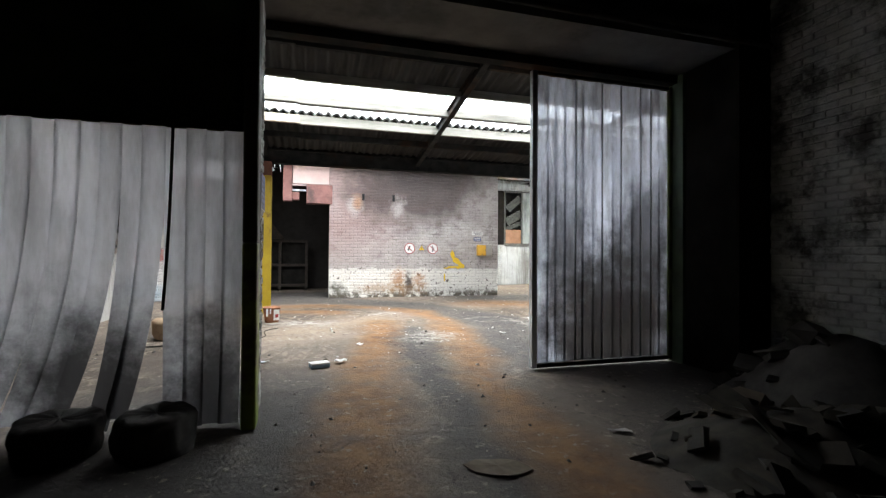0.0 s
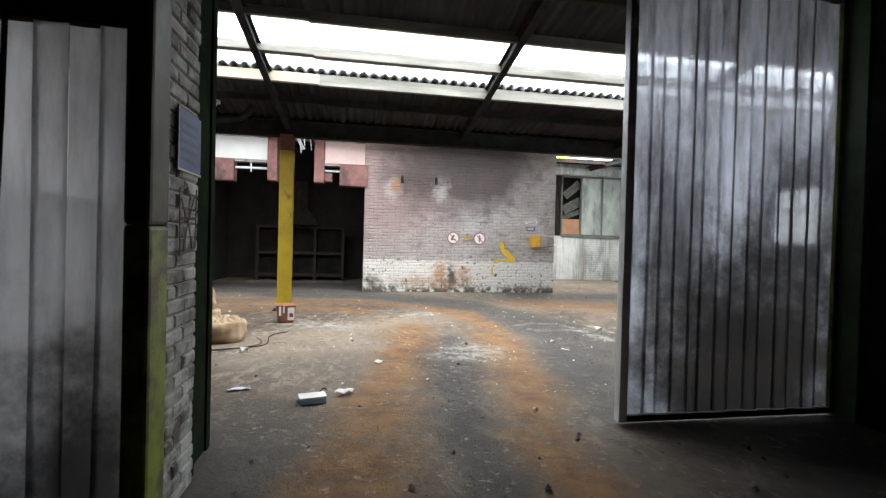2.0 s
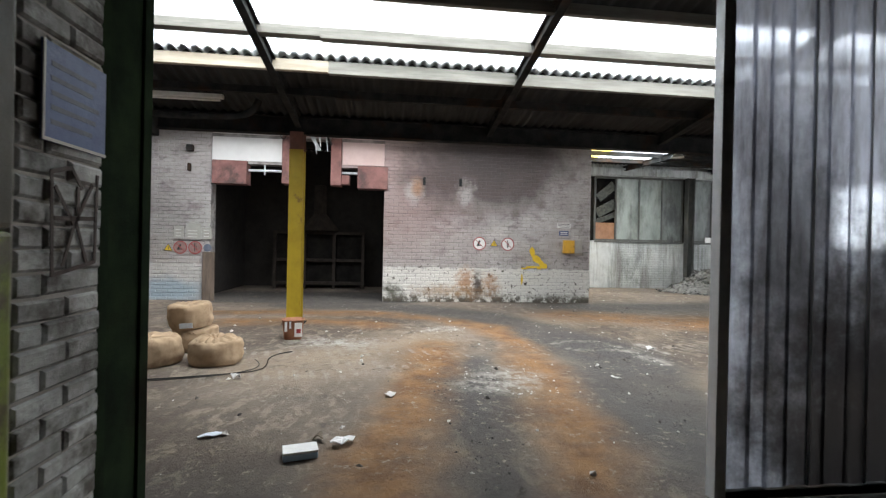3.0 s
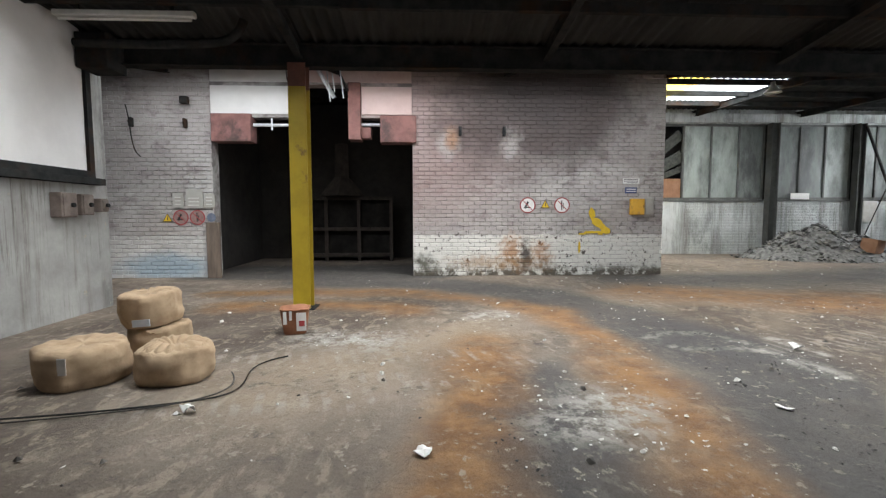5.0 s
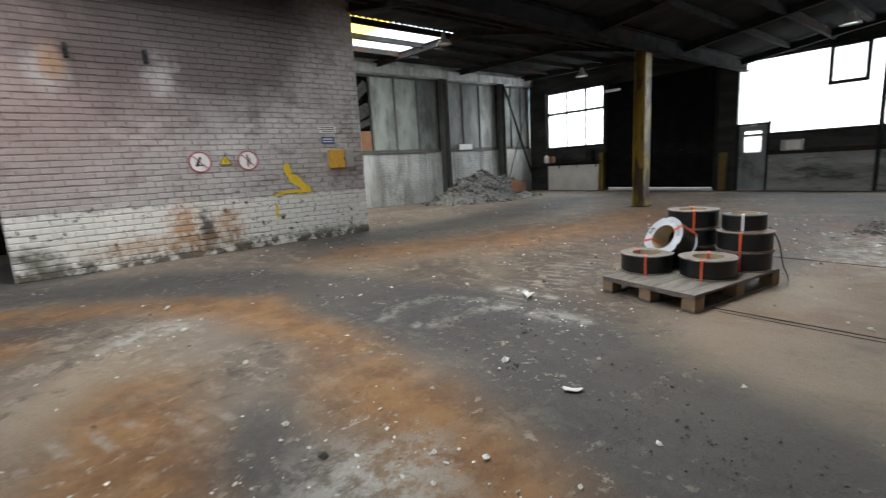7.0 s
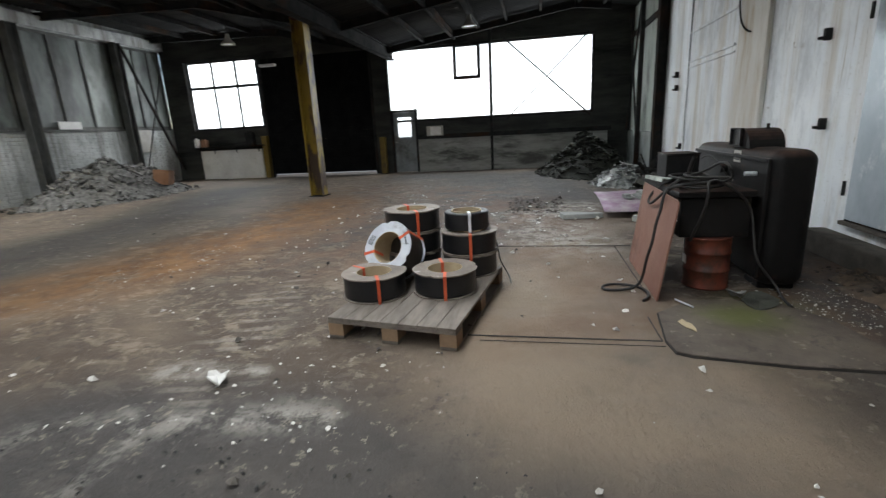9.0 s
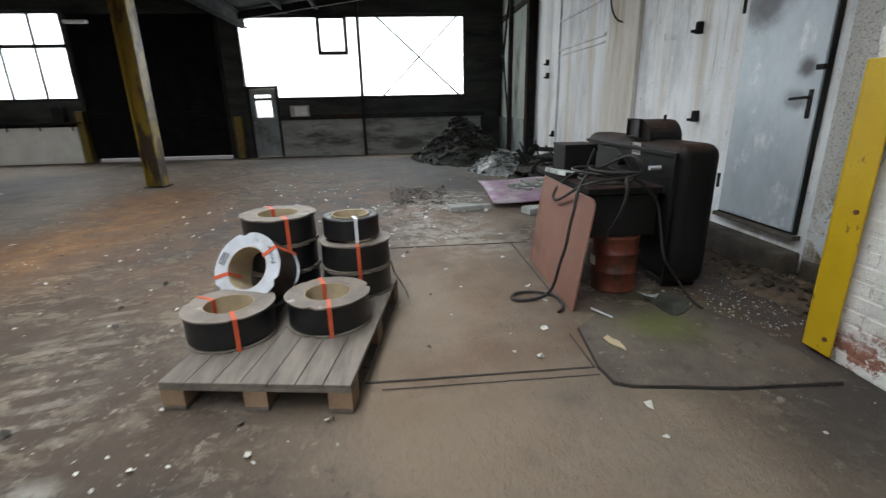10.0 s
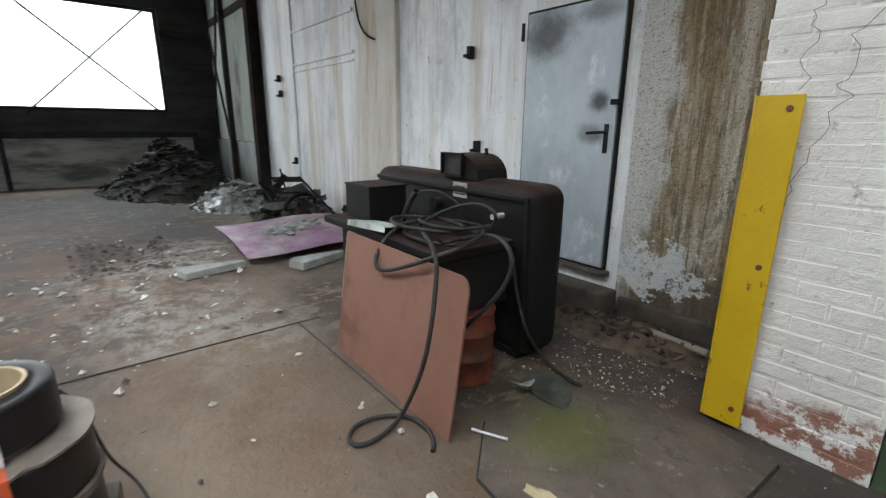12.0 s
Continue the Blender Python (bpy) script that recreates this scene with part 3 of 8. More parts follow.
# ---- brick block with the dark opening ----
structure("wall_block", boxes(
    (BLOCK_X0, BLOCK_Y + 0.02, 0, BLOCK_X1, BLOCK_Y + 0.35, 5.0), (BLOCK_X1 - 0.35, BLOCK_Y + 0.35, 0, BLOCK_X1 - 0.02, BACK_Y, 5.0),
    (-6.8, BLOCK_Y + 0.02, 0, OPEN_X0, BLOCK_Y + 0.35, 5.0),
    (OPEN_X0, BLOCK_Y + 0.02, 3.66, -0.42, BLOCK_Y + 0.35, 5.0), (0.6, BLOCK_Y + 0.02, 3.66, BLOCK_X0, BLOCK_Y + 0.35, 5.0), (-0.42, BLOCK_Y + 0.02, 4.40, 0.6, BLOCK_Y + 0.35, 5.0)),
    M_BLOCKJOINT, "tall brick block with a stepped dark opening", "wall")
# Chamber walls are dark brown so their colour carries the opening's shade.
structure("wall_chamber", boxes((-3.2, BLOCK_Y + 0.35, 0, -3.0, 21.5, 5.0), (2.9, BLOCK_Y + 0.35, 0, 3.1, 21.5, 5.0), (-3.2, 21.3, 0, 3.1, 21.5, 5.0)), surf("brown_shaded_wall", (0.022, 0.019, 0.017), (0.040, 0.034, 0.030), 2, 0.95), "dark brown walls inside the opening, shade in their colour", "wall")

# ---- roofs ----
def ys(a, b, n):
    return [a + (b - a) * i / n for i in range(n + 1)]

structure("roof_north_slope", corrugated(-7, FAR_X + 0.3, ys(SKY_Y1 - 0.15, VALLEY_Y, 4), lambda y: roof_z(y) + 0.04), M_SHEET, "dark corrugated roof sheets", "roof")
structure("roof_ridge_slope", corrugated(-7, FAR_X + 0.3, ys(RIDGE1_Y, SKY_Y0, 2), roof_z), M_SHEET, "dark corrugated roof sheets", "roof")
structure("roof_south_slope", corrugated(-7, FAR_X + 0.3, ys(5.2, RIDGE1_Y, 3), roof_z), M_SHEET, "dark corrugated roof sheets", "roof")
structure("roof_east_of_skylight", corrugated(SKY_X1, FAR_X + 0.3, ys(SKY_Y0, SKY_Y1 - 0.15, 2), roof_z), M_SHEET, "dark corrugated roof sheets", "roof")
structure("roof_west_of_skylight", corrugated(-7, SKY_X0, ys(SKY_Y0, SKY_Y1 - 0.15, 2), roof_z), M_SHEET, "dark corrugated roof sheets", "roof")
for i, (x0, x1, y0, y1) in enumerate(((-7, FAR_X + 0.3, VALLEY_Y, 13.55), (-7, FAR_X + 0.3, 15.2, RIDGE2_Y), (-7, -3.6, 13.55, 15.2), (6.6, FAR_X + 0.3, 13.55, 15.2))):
    structure("roof_second_bay_" + "abcd"[i], corrugated(x0, x1, ys(y0, y1, 2), roof_z), M_SHEET, "dark corrugated roof sheets", "roof")
structure("valley_gutter", boxes((-7, VALLEY_Y - 0.35, VALLEY_Z + 0.13, FAR_X + 0.3, VALLEY_Y + 0.35, VALLEY_Z + 0.16)), M_STEEL, "dark sheet metal valley gutter", "gutter")
structure("valley_board", boxes((-7, VALLEY_Y + 0.01, VALLEY_Z - 0.015, FAR_X + 0.3, VALLEY_Y + 0.03, VALLEY_Z + 0.127)), M_STEEL, "dark board closing the roof valley", "roof")
structure("ridge_cap", boxes((-7, RIDGE1_Y - 0.2, RIDGE1_Z + 0.04, FAR_X + 0.3, RIDGE1_Y + 0.2, RIDGE1_Z + 0.06), (-7, RIDGE2_Y - 0.2, RIDGE2_Z + 0.04, FAR_X + 0.3, RIDGE2_Y + 0.2, RIDGE2_Z + 0.06)), M_STEEL, "dark ridge capping sheets", "roof")
structure("roof_second_ridge", corrugated(-7, FAR_X + 0.3, ys(RIDGE2_Y, SKY2_Y0, 2), roof_z), M_SHEET, "dark corrugated roof sheets", "roof")
structure("roof_second_back", corrugated(-7, FAR_X + 0.3, ys(SKY2_Y1, BACK_Y + 0.3, 3), lambda y: roof_z(y) + 0.04), M_SHEET, "dark corrugated roof sheets", "roof")
structure("roof_second_west", corrugated(-7, SKY2_X0, ys(SKY2_Y0, SKY2_Y1, 2), roof_z), M_SHEET, "dark corrugated roof sheets", "roof")
structure("roof_second_east", corrugated(SKY2_X1, FAR_X + 0.3, ys(SKY2_Y0, SKY2_Y1, 2), roof_z), M_SHEET, "dark corrugated roof sheets", "roof")


def skylight(name, x0, x1, y0, y1, material, sheet=1.06):
    th = base(name, pose(0, 0, 0), "weathered translucent corrugated skylight letting in white daylight", "skylight", kind="structure")
    x = x0
    while x < x1 - 0.01:
        e = min(x1, x + sheet)
        s = part("glazing_sheet", corrugated(x, e, ys(y0, y1, 2), lambda y: roof_z(y) + 0.004), material, th, smooth=True)
        s.visible_shadow = False
        x = e
    return th


skylight("window_roof_1", SKY_X0, SKY_X1, SKY_Y0, SKY_Y1, M_GRP)
skylight("window_roof_2", SKY2_X0 + 1.55, SKY2_X1, SKY2_Y0, SKY2_Y1, M_GRP)
skylight("window_roof_3", SKY2_X0, SKY2_X0 + 1.55, SKY2_Y0, SKY2_Y1, M_GRPY)
sky_lamp("skylight_daylight", ((SKY_X0 + SKY_X1) / 2, 10.25, 5.1), ((SKY_X0 + SKY_X1) / 2, 10.6, 0), SKY_X1 - SKY_X0 + 1.0, 2.0, SKYLIGHT_W)
# Unseen skylight behind the valley beam, added to light the block front.
skylight("unseen_window_roof_4", -3.6, 6.6, 13.55, 15.2, M_GRP)
sky_lamp("unseen_skylight_daylight", (1.5, 14.35, 4.80), (1.5, 17.0, 1.4), 10.0, 1.8, UNSEEN_SKYLIGHT_W)
sky_lamp("second_skylight_daylight", ((SKY2_X0 + SKY2_X1) / 2, 19.2, 5.35), ((SKY2_X0 + SKY2_X1) / 2, 19.2, 0), 4.4, 2.9, SKYLIGHT2_W)

RAFTERS = (-3.4, 0.4, 4.22, 8.0, 11.8, 15.6, 19.4)


def girder(name, a, b, h, w, material, label, category="beam"):
    """A rolled I beam between two places; a and b are on its underside."""
    a, b = Vector(a), Vector(b)
    d = b - a
    bm = bmesh.new()
    f = 0.016
    for y0, z0, y1, z1 in ((-w / 2, 0, w / 2, f), (-w / 2, h - f, w / 2, h), (-f / 2, f, f / 2, h - f)):
        box(bm, 0, y0, z0, d.length, y1, z1)
    ang = math.atan2(d.y, d.x)
    bmesh.ops.transform(bm, matrix=Matrix.Translation(a) @ Matrix.Rotation(ang, 4, "Z") @ Matrix.Rotation(-math.asin(d.z / d.length), 4, "Y"), verts=bm.verts)
    return tagged(part(name, bm, material), label, category, kind="structure")


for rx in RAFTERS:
    girder("rafter", (rx, RIDGE1_Y, RIDGE1_Z - 0.30), (rx, VALLEY_Y, VALLEY_Z - 0.22), 0.2, 0.11, M_STEEL, "dark steel roof rafter")
    girder("rafter", (rx, 6.4, roof_z(6.4) - 0.28), (rx, RIDGE1_Y, RIDGE1_Z - 0.30), 0.2, 0.11, M_STEEL, "dark steel roof rafter")
    girder("rafter", (rx, VALLEY_Y, VALLEY_Z - 0.22), (rx, RIDGE2_Y, RIDGE2_Z - 0.30), 0.2, 0.11, M_STEEL, "dark steel roof rafter")
    girder("rafter", (rx, RIDGE2_Y, RIDGE2_Z - 0.30), (rx, BACK_Y, roof_z(BACK_Y) - 0.25), 0.2, 0.11, M_STEEL, "dark steel roof rafter")
girder("valley_beam", (-6.8, VALLEY_Y, VALLEY_Z - 0.36), (FAR_X, VALLEY_Y, VALLEY_Z - 0.36), 0.34, 0.2, M_STEEL, "deep dark steel beam along the roof valley")


def purlin(y, w=0.08, h=0.14):
    z = roof_z(y) - 0.03
    for x0, x1 in zip((-6.8, 1.24, 7.4, 12.65), (1.24, 7.4, 12.65, FAR_X)):
        # Pieces beside the skylight get a paler colour that carries its light.
        structure("purlin", boxes((x0, y - w / 2, z - h + (0.02 if x0 < 1 else 0), x1, y + w / 2, z), bevel=0.004), M_TIMBER if x0 < 0 and y == SKY_Y1 else M_PURLIN if SKY_Y0 - 0.2 < y < SKY_Y1 + 0.2 and x1 < 13 else M_STEEL, "weathered roof purlin, coloured paler where the skylight lights it", "beam")


for y in (6.6, 7.3, 8.4, SKY_Y0 - 0.1, 10.28, SKY_Y1, 12.0, 15.25, 15.95, SKY2_Y0, 19.2, SKY2_Y1):
    purlin(y, *((0.15, 0.15) if y == 10.28 else (0.09, 0.19) if y == SKY_Y1 else (0.08, 0.14)))
structure("white_wall_beam", boxes((BLOCK_X1, BACK_Y - 0.2, 4.64, FAR_X, BACK_Y - 0.003, 4.95), bevel=0.01), M_BACKBRICK, "white painted concrete ring beam above the windows", "beam")

# ---- far windows ----


def pane_window(name, x, y0, y1, z0, z1, cols, rows, label, frame_w=0.07, mat=None):
    """A steel window in the end wall, panes facing the hall."""
    th = base(name, pose(0, 0, 0), label, "window", kind="structure")
    mat = mat or M_STEEL
    fr = bmesh.new()
    box(fr, x + 0.05, y0, z0, x + 0.15, y1, z0 + frame_w)
    box(fr, x + 0.05, y0, z1 - frame_w, x + 0.15, y1, z1)
    box(fr, x + 0.05, y0, z0 + frame_w, x + 0.15, y0 + frame_w, z1 - frame_w)
    box(fr, x + 0.05, y1 - frame_w, z0 + frame_w, x + 0.15, y1, z1 - frame_w)
    part("window_frame", fr, mat, th)
    cy = [y0 + (y1 - y0) * c for c in cols]
    cz = [z0 + (z1 - z0) * r for r in rows]
    for c in cy[1:-1]:
        part("mullion", boxes((x + 0.06, c - 0.03, z0 + frame_w, x + 0.14, c + 0.03, z1 - frame_w)), mat, th)
    for r in cz[1:-1]:
        for a, b in zip(cy, cy[1:]):
            part("glazing_bar", boxes((x + 0.065, a + 0.032, r - 0.045, x + 0.135, b - 0.032, r + 0.045)), mat, th)
    for a, b in zip(cy, cy[1:]):
        for c, d in zip(cz, cz[1:]):
            p = part("pane", boxes((x + 0.098, a + 0.02, c + 0.02, x + 0.106, b - 0.02, d - 0.02)), M_FROST, th)
            p.visible_shadow = False
    return th


pane_window("window_1", FAR_X, 18.2, 21.05, 1.8, 4.2, (0, 0.31, 0.64, 1), (0, 0.62, 1), "frosted factory window with three bays, glaring white")
pane_window("window_2", FAR_X, 6.75, 13.5, 1.7, 4.05, (0, 0.475, 1), (0, 1), "huge frosted end window glaring white with daylight")
sky_lamp("window_daylight_1", (FAR_X + 0.5, 19.6, 3.0), (0, 19.6, 2.4), 3.4, 2.8, WINDOW1_W)
sky_lamp("window_daylight_2", (FAR_X + 0.5, 10.1, 2.9), (0, 10.1, 2.2), 7.2, 2.8, WINDOW2_W)

# ---- posts ----


M_PRIMER = surf("rusty_red_primer", (0.10, 0.04, 0.03), (0.16, 0.06, 0.04), 5, 0.7)


def post(name, x, y, top, yellow_to, label, w=0.26, paint=None):
    th = base(name, pose(x, y, 0), label, "column", "hall columns")
    f = 0.018
    def section(z0, z1):
        return boxes((-w / 2, -w / 2, z0, w / 2, -w / 2 + f, z1), (-w / 2, w / 2 - f, z0, w / 2, w / 2, z1), (-f / 2, -w / 2 + f, z0, f / 2, w / 2 - f, z1))
    part("shaft", section(0.02, yellow_to), paint or M_YELLOW, th)
    part("upper_shaft", section(yellow_to, top), M_PRIMER, th, "rust-red upper end")
    part("foot_plate", boxes((-0.2, -0.2, 0, 0.2, 0.2, 0.02), bevel=0.004), M_STEEL, th)
    return th


post("steel_column", 0.42, 13.05, VALLEY_Z - 0.36, 3.35, "worn yellow steel column with a bucket at its foot")
post("steel_column", 14.45, 13.7, VALLEY_Z - 0.1, 3.9, "chipped yellow steel column standing on the bare floor", w=0.3, paint=M_OLDYELLOW)


# ---- the strip doors between store and hall ----


def pvc(name, c1, c2, see, rough, grime):
    """Hazy plastic sheet: partly see-through, partly glowing with the light behind."""
    k = Mat(name)
    out = k.nt.nodes["Material Output"]
    dirt = k.math("MULTIPLY", k.ramp(k.noise(1.6, 8, 0.7, (3, 3, 0.6)), 0.30, 0.72), 0.9)
    col = k.mix(dirt, c1, c2)
    for c, rad, amt in grime:
        smear = k.math("MULTIPLY", k.blob(c, rad, 0.75, 0.55, 2.5), amt)
        col = k.mix(smear, col, (0.022, 0.020, 0.020))
        dirt = k.math("MAXIMUM", dirt, smear)
    r = k.node("ShaderNodeBsdfRefraction", IOR=1.02, Roughness=rough)
    k.link(k.mix(0.5, col, (0.8, 0.82, 0.86)), r.inputs["Color"])
    d = k.node("ShaderNodeBsdfTranslucent")
    k.link(col, d.inputs["Color"])
    m = k.node("ShaderNodeMixShader")
    k.link(k.math("SUBTRACT", see, k.math("MULTIPLY", dirt, see * 0.7)), m.inputs[0])
    k.link(d.outputs[0], m.inputs[1])
    k.link(r.outputs[0], m.inputs[2])
    df = k.node("ShaderNodeBsdfDiffuse")
    k.link(col, df.inputs["Color"])
    m2 = k.node("ShaderNodeMixShader", Fac=0.25)
    k.link(m.outputs[0], m2.inputs[1])
    k.link(df.outputs[0], m2.inputs[2])
    g = k.node("ShaderNodeBsdfGlossy", Roughness=0.18)
    g.inputs["Color"].default_value = (0.8, 0.85, 0.95, 1)
    f = k.node("ShaderNodeFresnel", IOR=1.4)
    m3 = k.node("ShaderNodeMixShader")
    k.link(f.outputs[0], m3.inputs[0])
    k.link(m2.outputs[0], m3.inputs[1])
    k.link(g.outputs[0], m3.inputs[2])
    k.link(m3.outputs[0], out.inputs["Surface"])
    return k.mat


M_STRIP = pvc("greyed_plastic_strip", (0.62, 0.62, 0.65), (0.34, 0.33, 0.34), 0.2, 0.4, (((-0.1, 5.3, 0.15), (1.1, 1, 1.35), 0.96), ((-1.6, 5.3, 0.2), (1.1, 1, 1.5), 0.93), ((0.75, 5.3, 0.1), (0.45, 1, 1.2), 0.9)))
M_LEAF = pvc("hazy_door_plastic", (0.64, 0.68, 0.78), (0.11, 0.10, 0.115), 0.2, 0.55, (((5.4, 6.4, 0.1), (1.8, 1, 2.2), 0.97), ((5.6, 6.4, 0.6), (1.8, 1, 1.3), 0.9), ((4.7, 6.4, 1.6), (0.5, 1, 1.3), 0.7), ((5.9, 6.4, 1.7), (0.65, 1, 1.3), 0.85)))
M_ALU = surf("dull_aluminium", (0.58, 0.60, 0.63), (0.70, 0.72, 0.75), 6, 0.4, 0.2, stain=(0.2, 0.2, 0.2))


def strip_curtain():
    th = base("strip_curtain", pose(0, 5.32, 0), "grey translucent plastic strip curtain, lower ends bent aside", "strip curtain")
    rnd = random.Random(4)
    top = 2.50
    bends = {4: -0.27, 5: -0.25, 6: -0.39, 7: -0.40, 8: -0.38, 9: -0.42, 10: -0.38, 11: -0.40, 12: -0.36}
    x, i = 0.95, 0
    part("hanging_rail", boxes((-2.4, -0.03, top, 0.95, 0.03, top + 0.05)), M_STEEL, th)
    while x > -2.3:
        w = 0.165 + rnd.uniform(-0.015, 0.02)
        end = bends.get(i, rnd.uniform(-0.03, 0.02) if i < 12 else rnd.uniform(-0.2, 0.05))
        lift = 0.03 + (0.10 if abs(end) > 0.25 else 0.0)
        bm = bmesh.new()
        rows = []
        n = 16
        for r in range(n + 1):
            t = r / n
            z = top - t * (top - lift)
            dx = end * t ** 2.6
            bulge = 0.016 * (1 if i % 2 else -1) + 0.10 * abs(end) * t ** 3
            row = []
            for s in range(5):
                u = s / 4
                row.append(bm.verts.new((x - w * u * (1 - 0.25 * abs(end) * t) + dx, bulge + 0.012 * math.sin(math.pi * u), z)))
            rows.append(row)
        for a, b in zip(rows, rows[1:]):
            for s in range(4):
                bm.faces.new((a[s], a[s + 1], b[s + 1], b[s]))
        part("strip", bm, M_STRIP, th, smooth=True)
        x -= w * 0.90
        i += 1
    tube("pull_rod", [(0.42, -0.05, 2.9), (0.415, -0.05, 2.2), (0.395, -0.05, 1.5), (0.36, -0.06, 1.0)], 0.012, M_STEEL, th)
    return th


strip_curtain()


def plastic_leaf():
    th = base("door_1", pose(4.20, 6.38, 0), "tall door leaf of hazy grey plastic strips in a metal frame", "door", kind="structure")
    w, z0, z1 = 2.15, 0.03, 3.83
    part("frame_stile", boxes((0, 0, z0, 0.075, 0.08, z1), bevel=0.004), M_ALU, th)
    part("frame_stile", boxes((w - 0.05, 0, z0, w, 0.08, z1), bevel=0.004), M_LIME, th)
    part("frame_rail", boxes((0.075, 0.01, z0, w - 0.05, 0.078, z0 + 0.05)), M_STEEL, th)
    part("frame_rail", boxes((0.075, 0.01, z1 - 0.04, w - 0.05, 0.078, z1)), M_STEEL, th)
    widths = (0.15, 0.11, 0.13, 0.15, 0.10, 0.15, 0.13, 0.16, 0.12, 0.17, 0.13, 0.16, 0.13, 0.14)
    x, i, total = 0.075, 0, sum(widths)
    rnd = random.Random(9)
    for q in widths:
        q *= (w - 0.125) / total
        y = 0.03 + 0.007 * (i % 2)
        bm = bmesh.new()
        rows = []
        for z in (z0 + 0.06, 1.0, 2.0, 3.0, z1 - 0.05):
            wob = rnd.uniform(-0.004, 0.004)
            rows.append([bm.verts.new((x + q * u + (u - 0.5) * 0.03, y + wob + 0.004 * math.sin(math.pi * u) * (1 if i % 2 else -1), z)) for u in (0, 0.25, 0.5, 0.75, 1)])
        for a, b in zip(rows, rows[1:]):
            for s in range(4):
                bm.faces.new((a[s], a[s + 1], b[s + 1], b[s]))
        part("strip", bm, M_LEAF, th, smooth=True)
        x += q
        if i in (3, 6, 8, 10, 11):
            part("strip_joint", boxes((x - 0.006, 0.018, z0 + 0.06, x + 0.006, 0.026, z1 - 0.05)), M_ALU, th)
        i += 1
    return th


plastic_leaf()
structure("door_track", boxes((-2.4, 6.3, 3.86, 6.42, 6.47, 3.965)), M_STEEL, "dark steel track above the door", "door frame")
structure("header_panel", boxes((-2.4, 5.34, 2.56, 0.96, 5.39, 5.0), bevel=0.003), M_GREEN, "dark green painted sheet above the strip curtain", "panel")
structure("header_panel_bead", boxes((-2.4, 5.325, 3.2, 0.96, 5.337, 3.24), (-2.4, 5.325, 2.72, 0.96, 5.337, 2.75)), M_GREEN, "raised bead on the green sheet", "trim")
structure("door_post", boxes((0.96, 5.17, 0, 1.08, 5.385, 1.55), bevel=0.02), M_LIME, "lime green painted foot of the door post", "door frame")
structure("door_post_upper", boxes((0.96, 5.17, 1.552, 1.08, 5.385, 4.9), bevel=0.02), surf("brown_worn_post_paint", (0.045, 0.04, 0.026), (0.075, 0.062, 0.04), 4, 0.6, stain=(0.03, 0.025, 0.02)), "dark brown-green steel door post", "door frame")
structure("door_frame_channel", boxes((0.90, 5.87, 0, 0.985, 6.36, 3.965), (0.985, 5.88, 0, 1.03, 5.95, 3.965), (0.985, 6.28, 0, 1.0, 6.36, 3.965), bevel=0.004), M_DARKGREEN, "dark green steel frame channel lining the opening", "door frame")
structure("door_frame_right", boxes((6.36, 6.2, 0, 6.415, 6.46, 3.965), bevel=0.004), M_GREEN, "dark green steel frame at the wall", "door frame")
structure("store_lintel", boxes((1.1, 5.42, 4.2, 6.4, 5.5, 4.45)), M_STEEL, "dark steel lintel over the opening", "beam")
structure("lintel_pipe", (lambda bm: (cyl(bm, (1.1, 5.3, 4.05), (6.8, 5.3, 4.0), 0.035), bm)[1])(bmesh.new()), M_STEEL, "thin dark pipe along the lintel", "pipe")

# Added black sheet stands for shade on the pillar's store side.
structure("jamb_lining", boxes((6.395, 5.40, 0, 6.417, 6.19, 4.9), (6.395, 5.37, 0, 6.89, 5.397, 4.9), bevel=0.003), M_DARK, "added black sheet keeping the pillar's store side in shade", "trim")

# ---- store clutter ----
M_SACK = surf("tan_burlap", (0.30, 0.205, 0.125), (0.42, 0.30, 0.19), 6, 0.95, fine=160, depth=0.006, stain=(0.22, 0.15, 0.09), stain_scale=2.5, stain_at=(0.55, 0.75))
M_DSACK = surf("grimy_sacking", (0.032, 0.029, 0.026), (0.06, 0.053, 0.047), 5, 0.95, fine=120)
M_CARD = surf("crushed_cardboard", (0.10, 0.075, 0.05), (0.17, 0.13, 0.09), 5, 0.9)
M_PAPER = surf("dirty_paper", (0.55, 0.53, 0.50), (0.70, 0.68, 0.65), 8, 0.9)


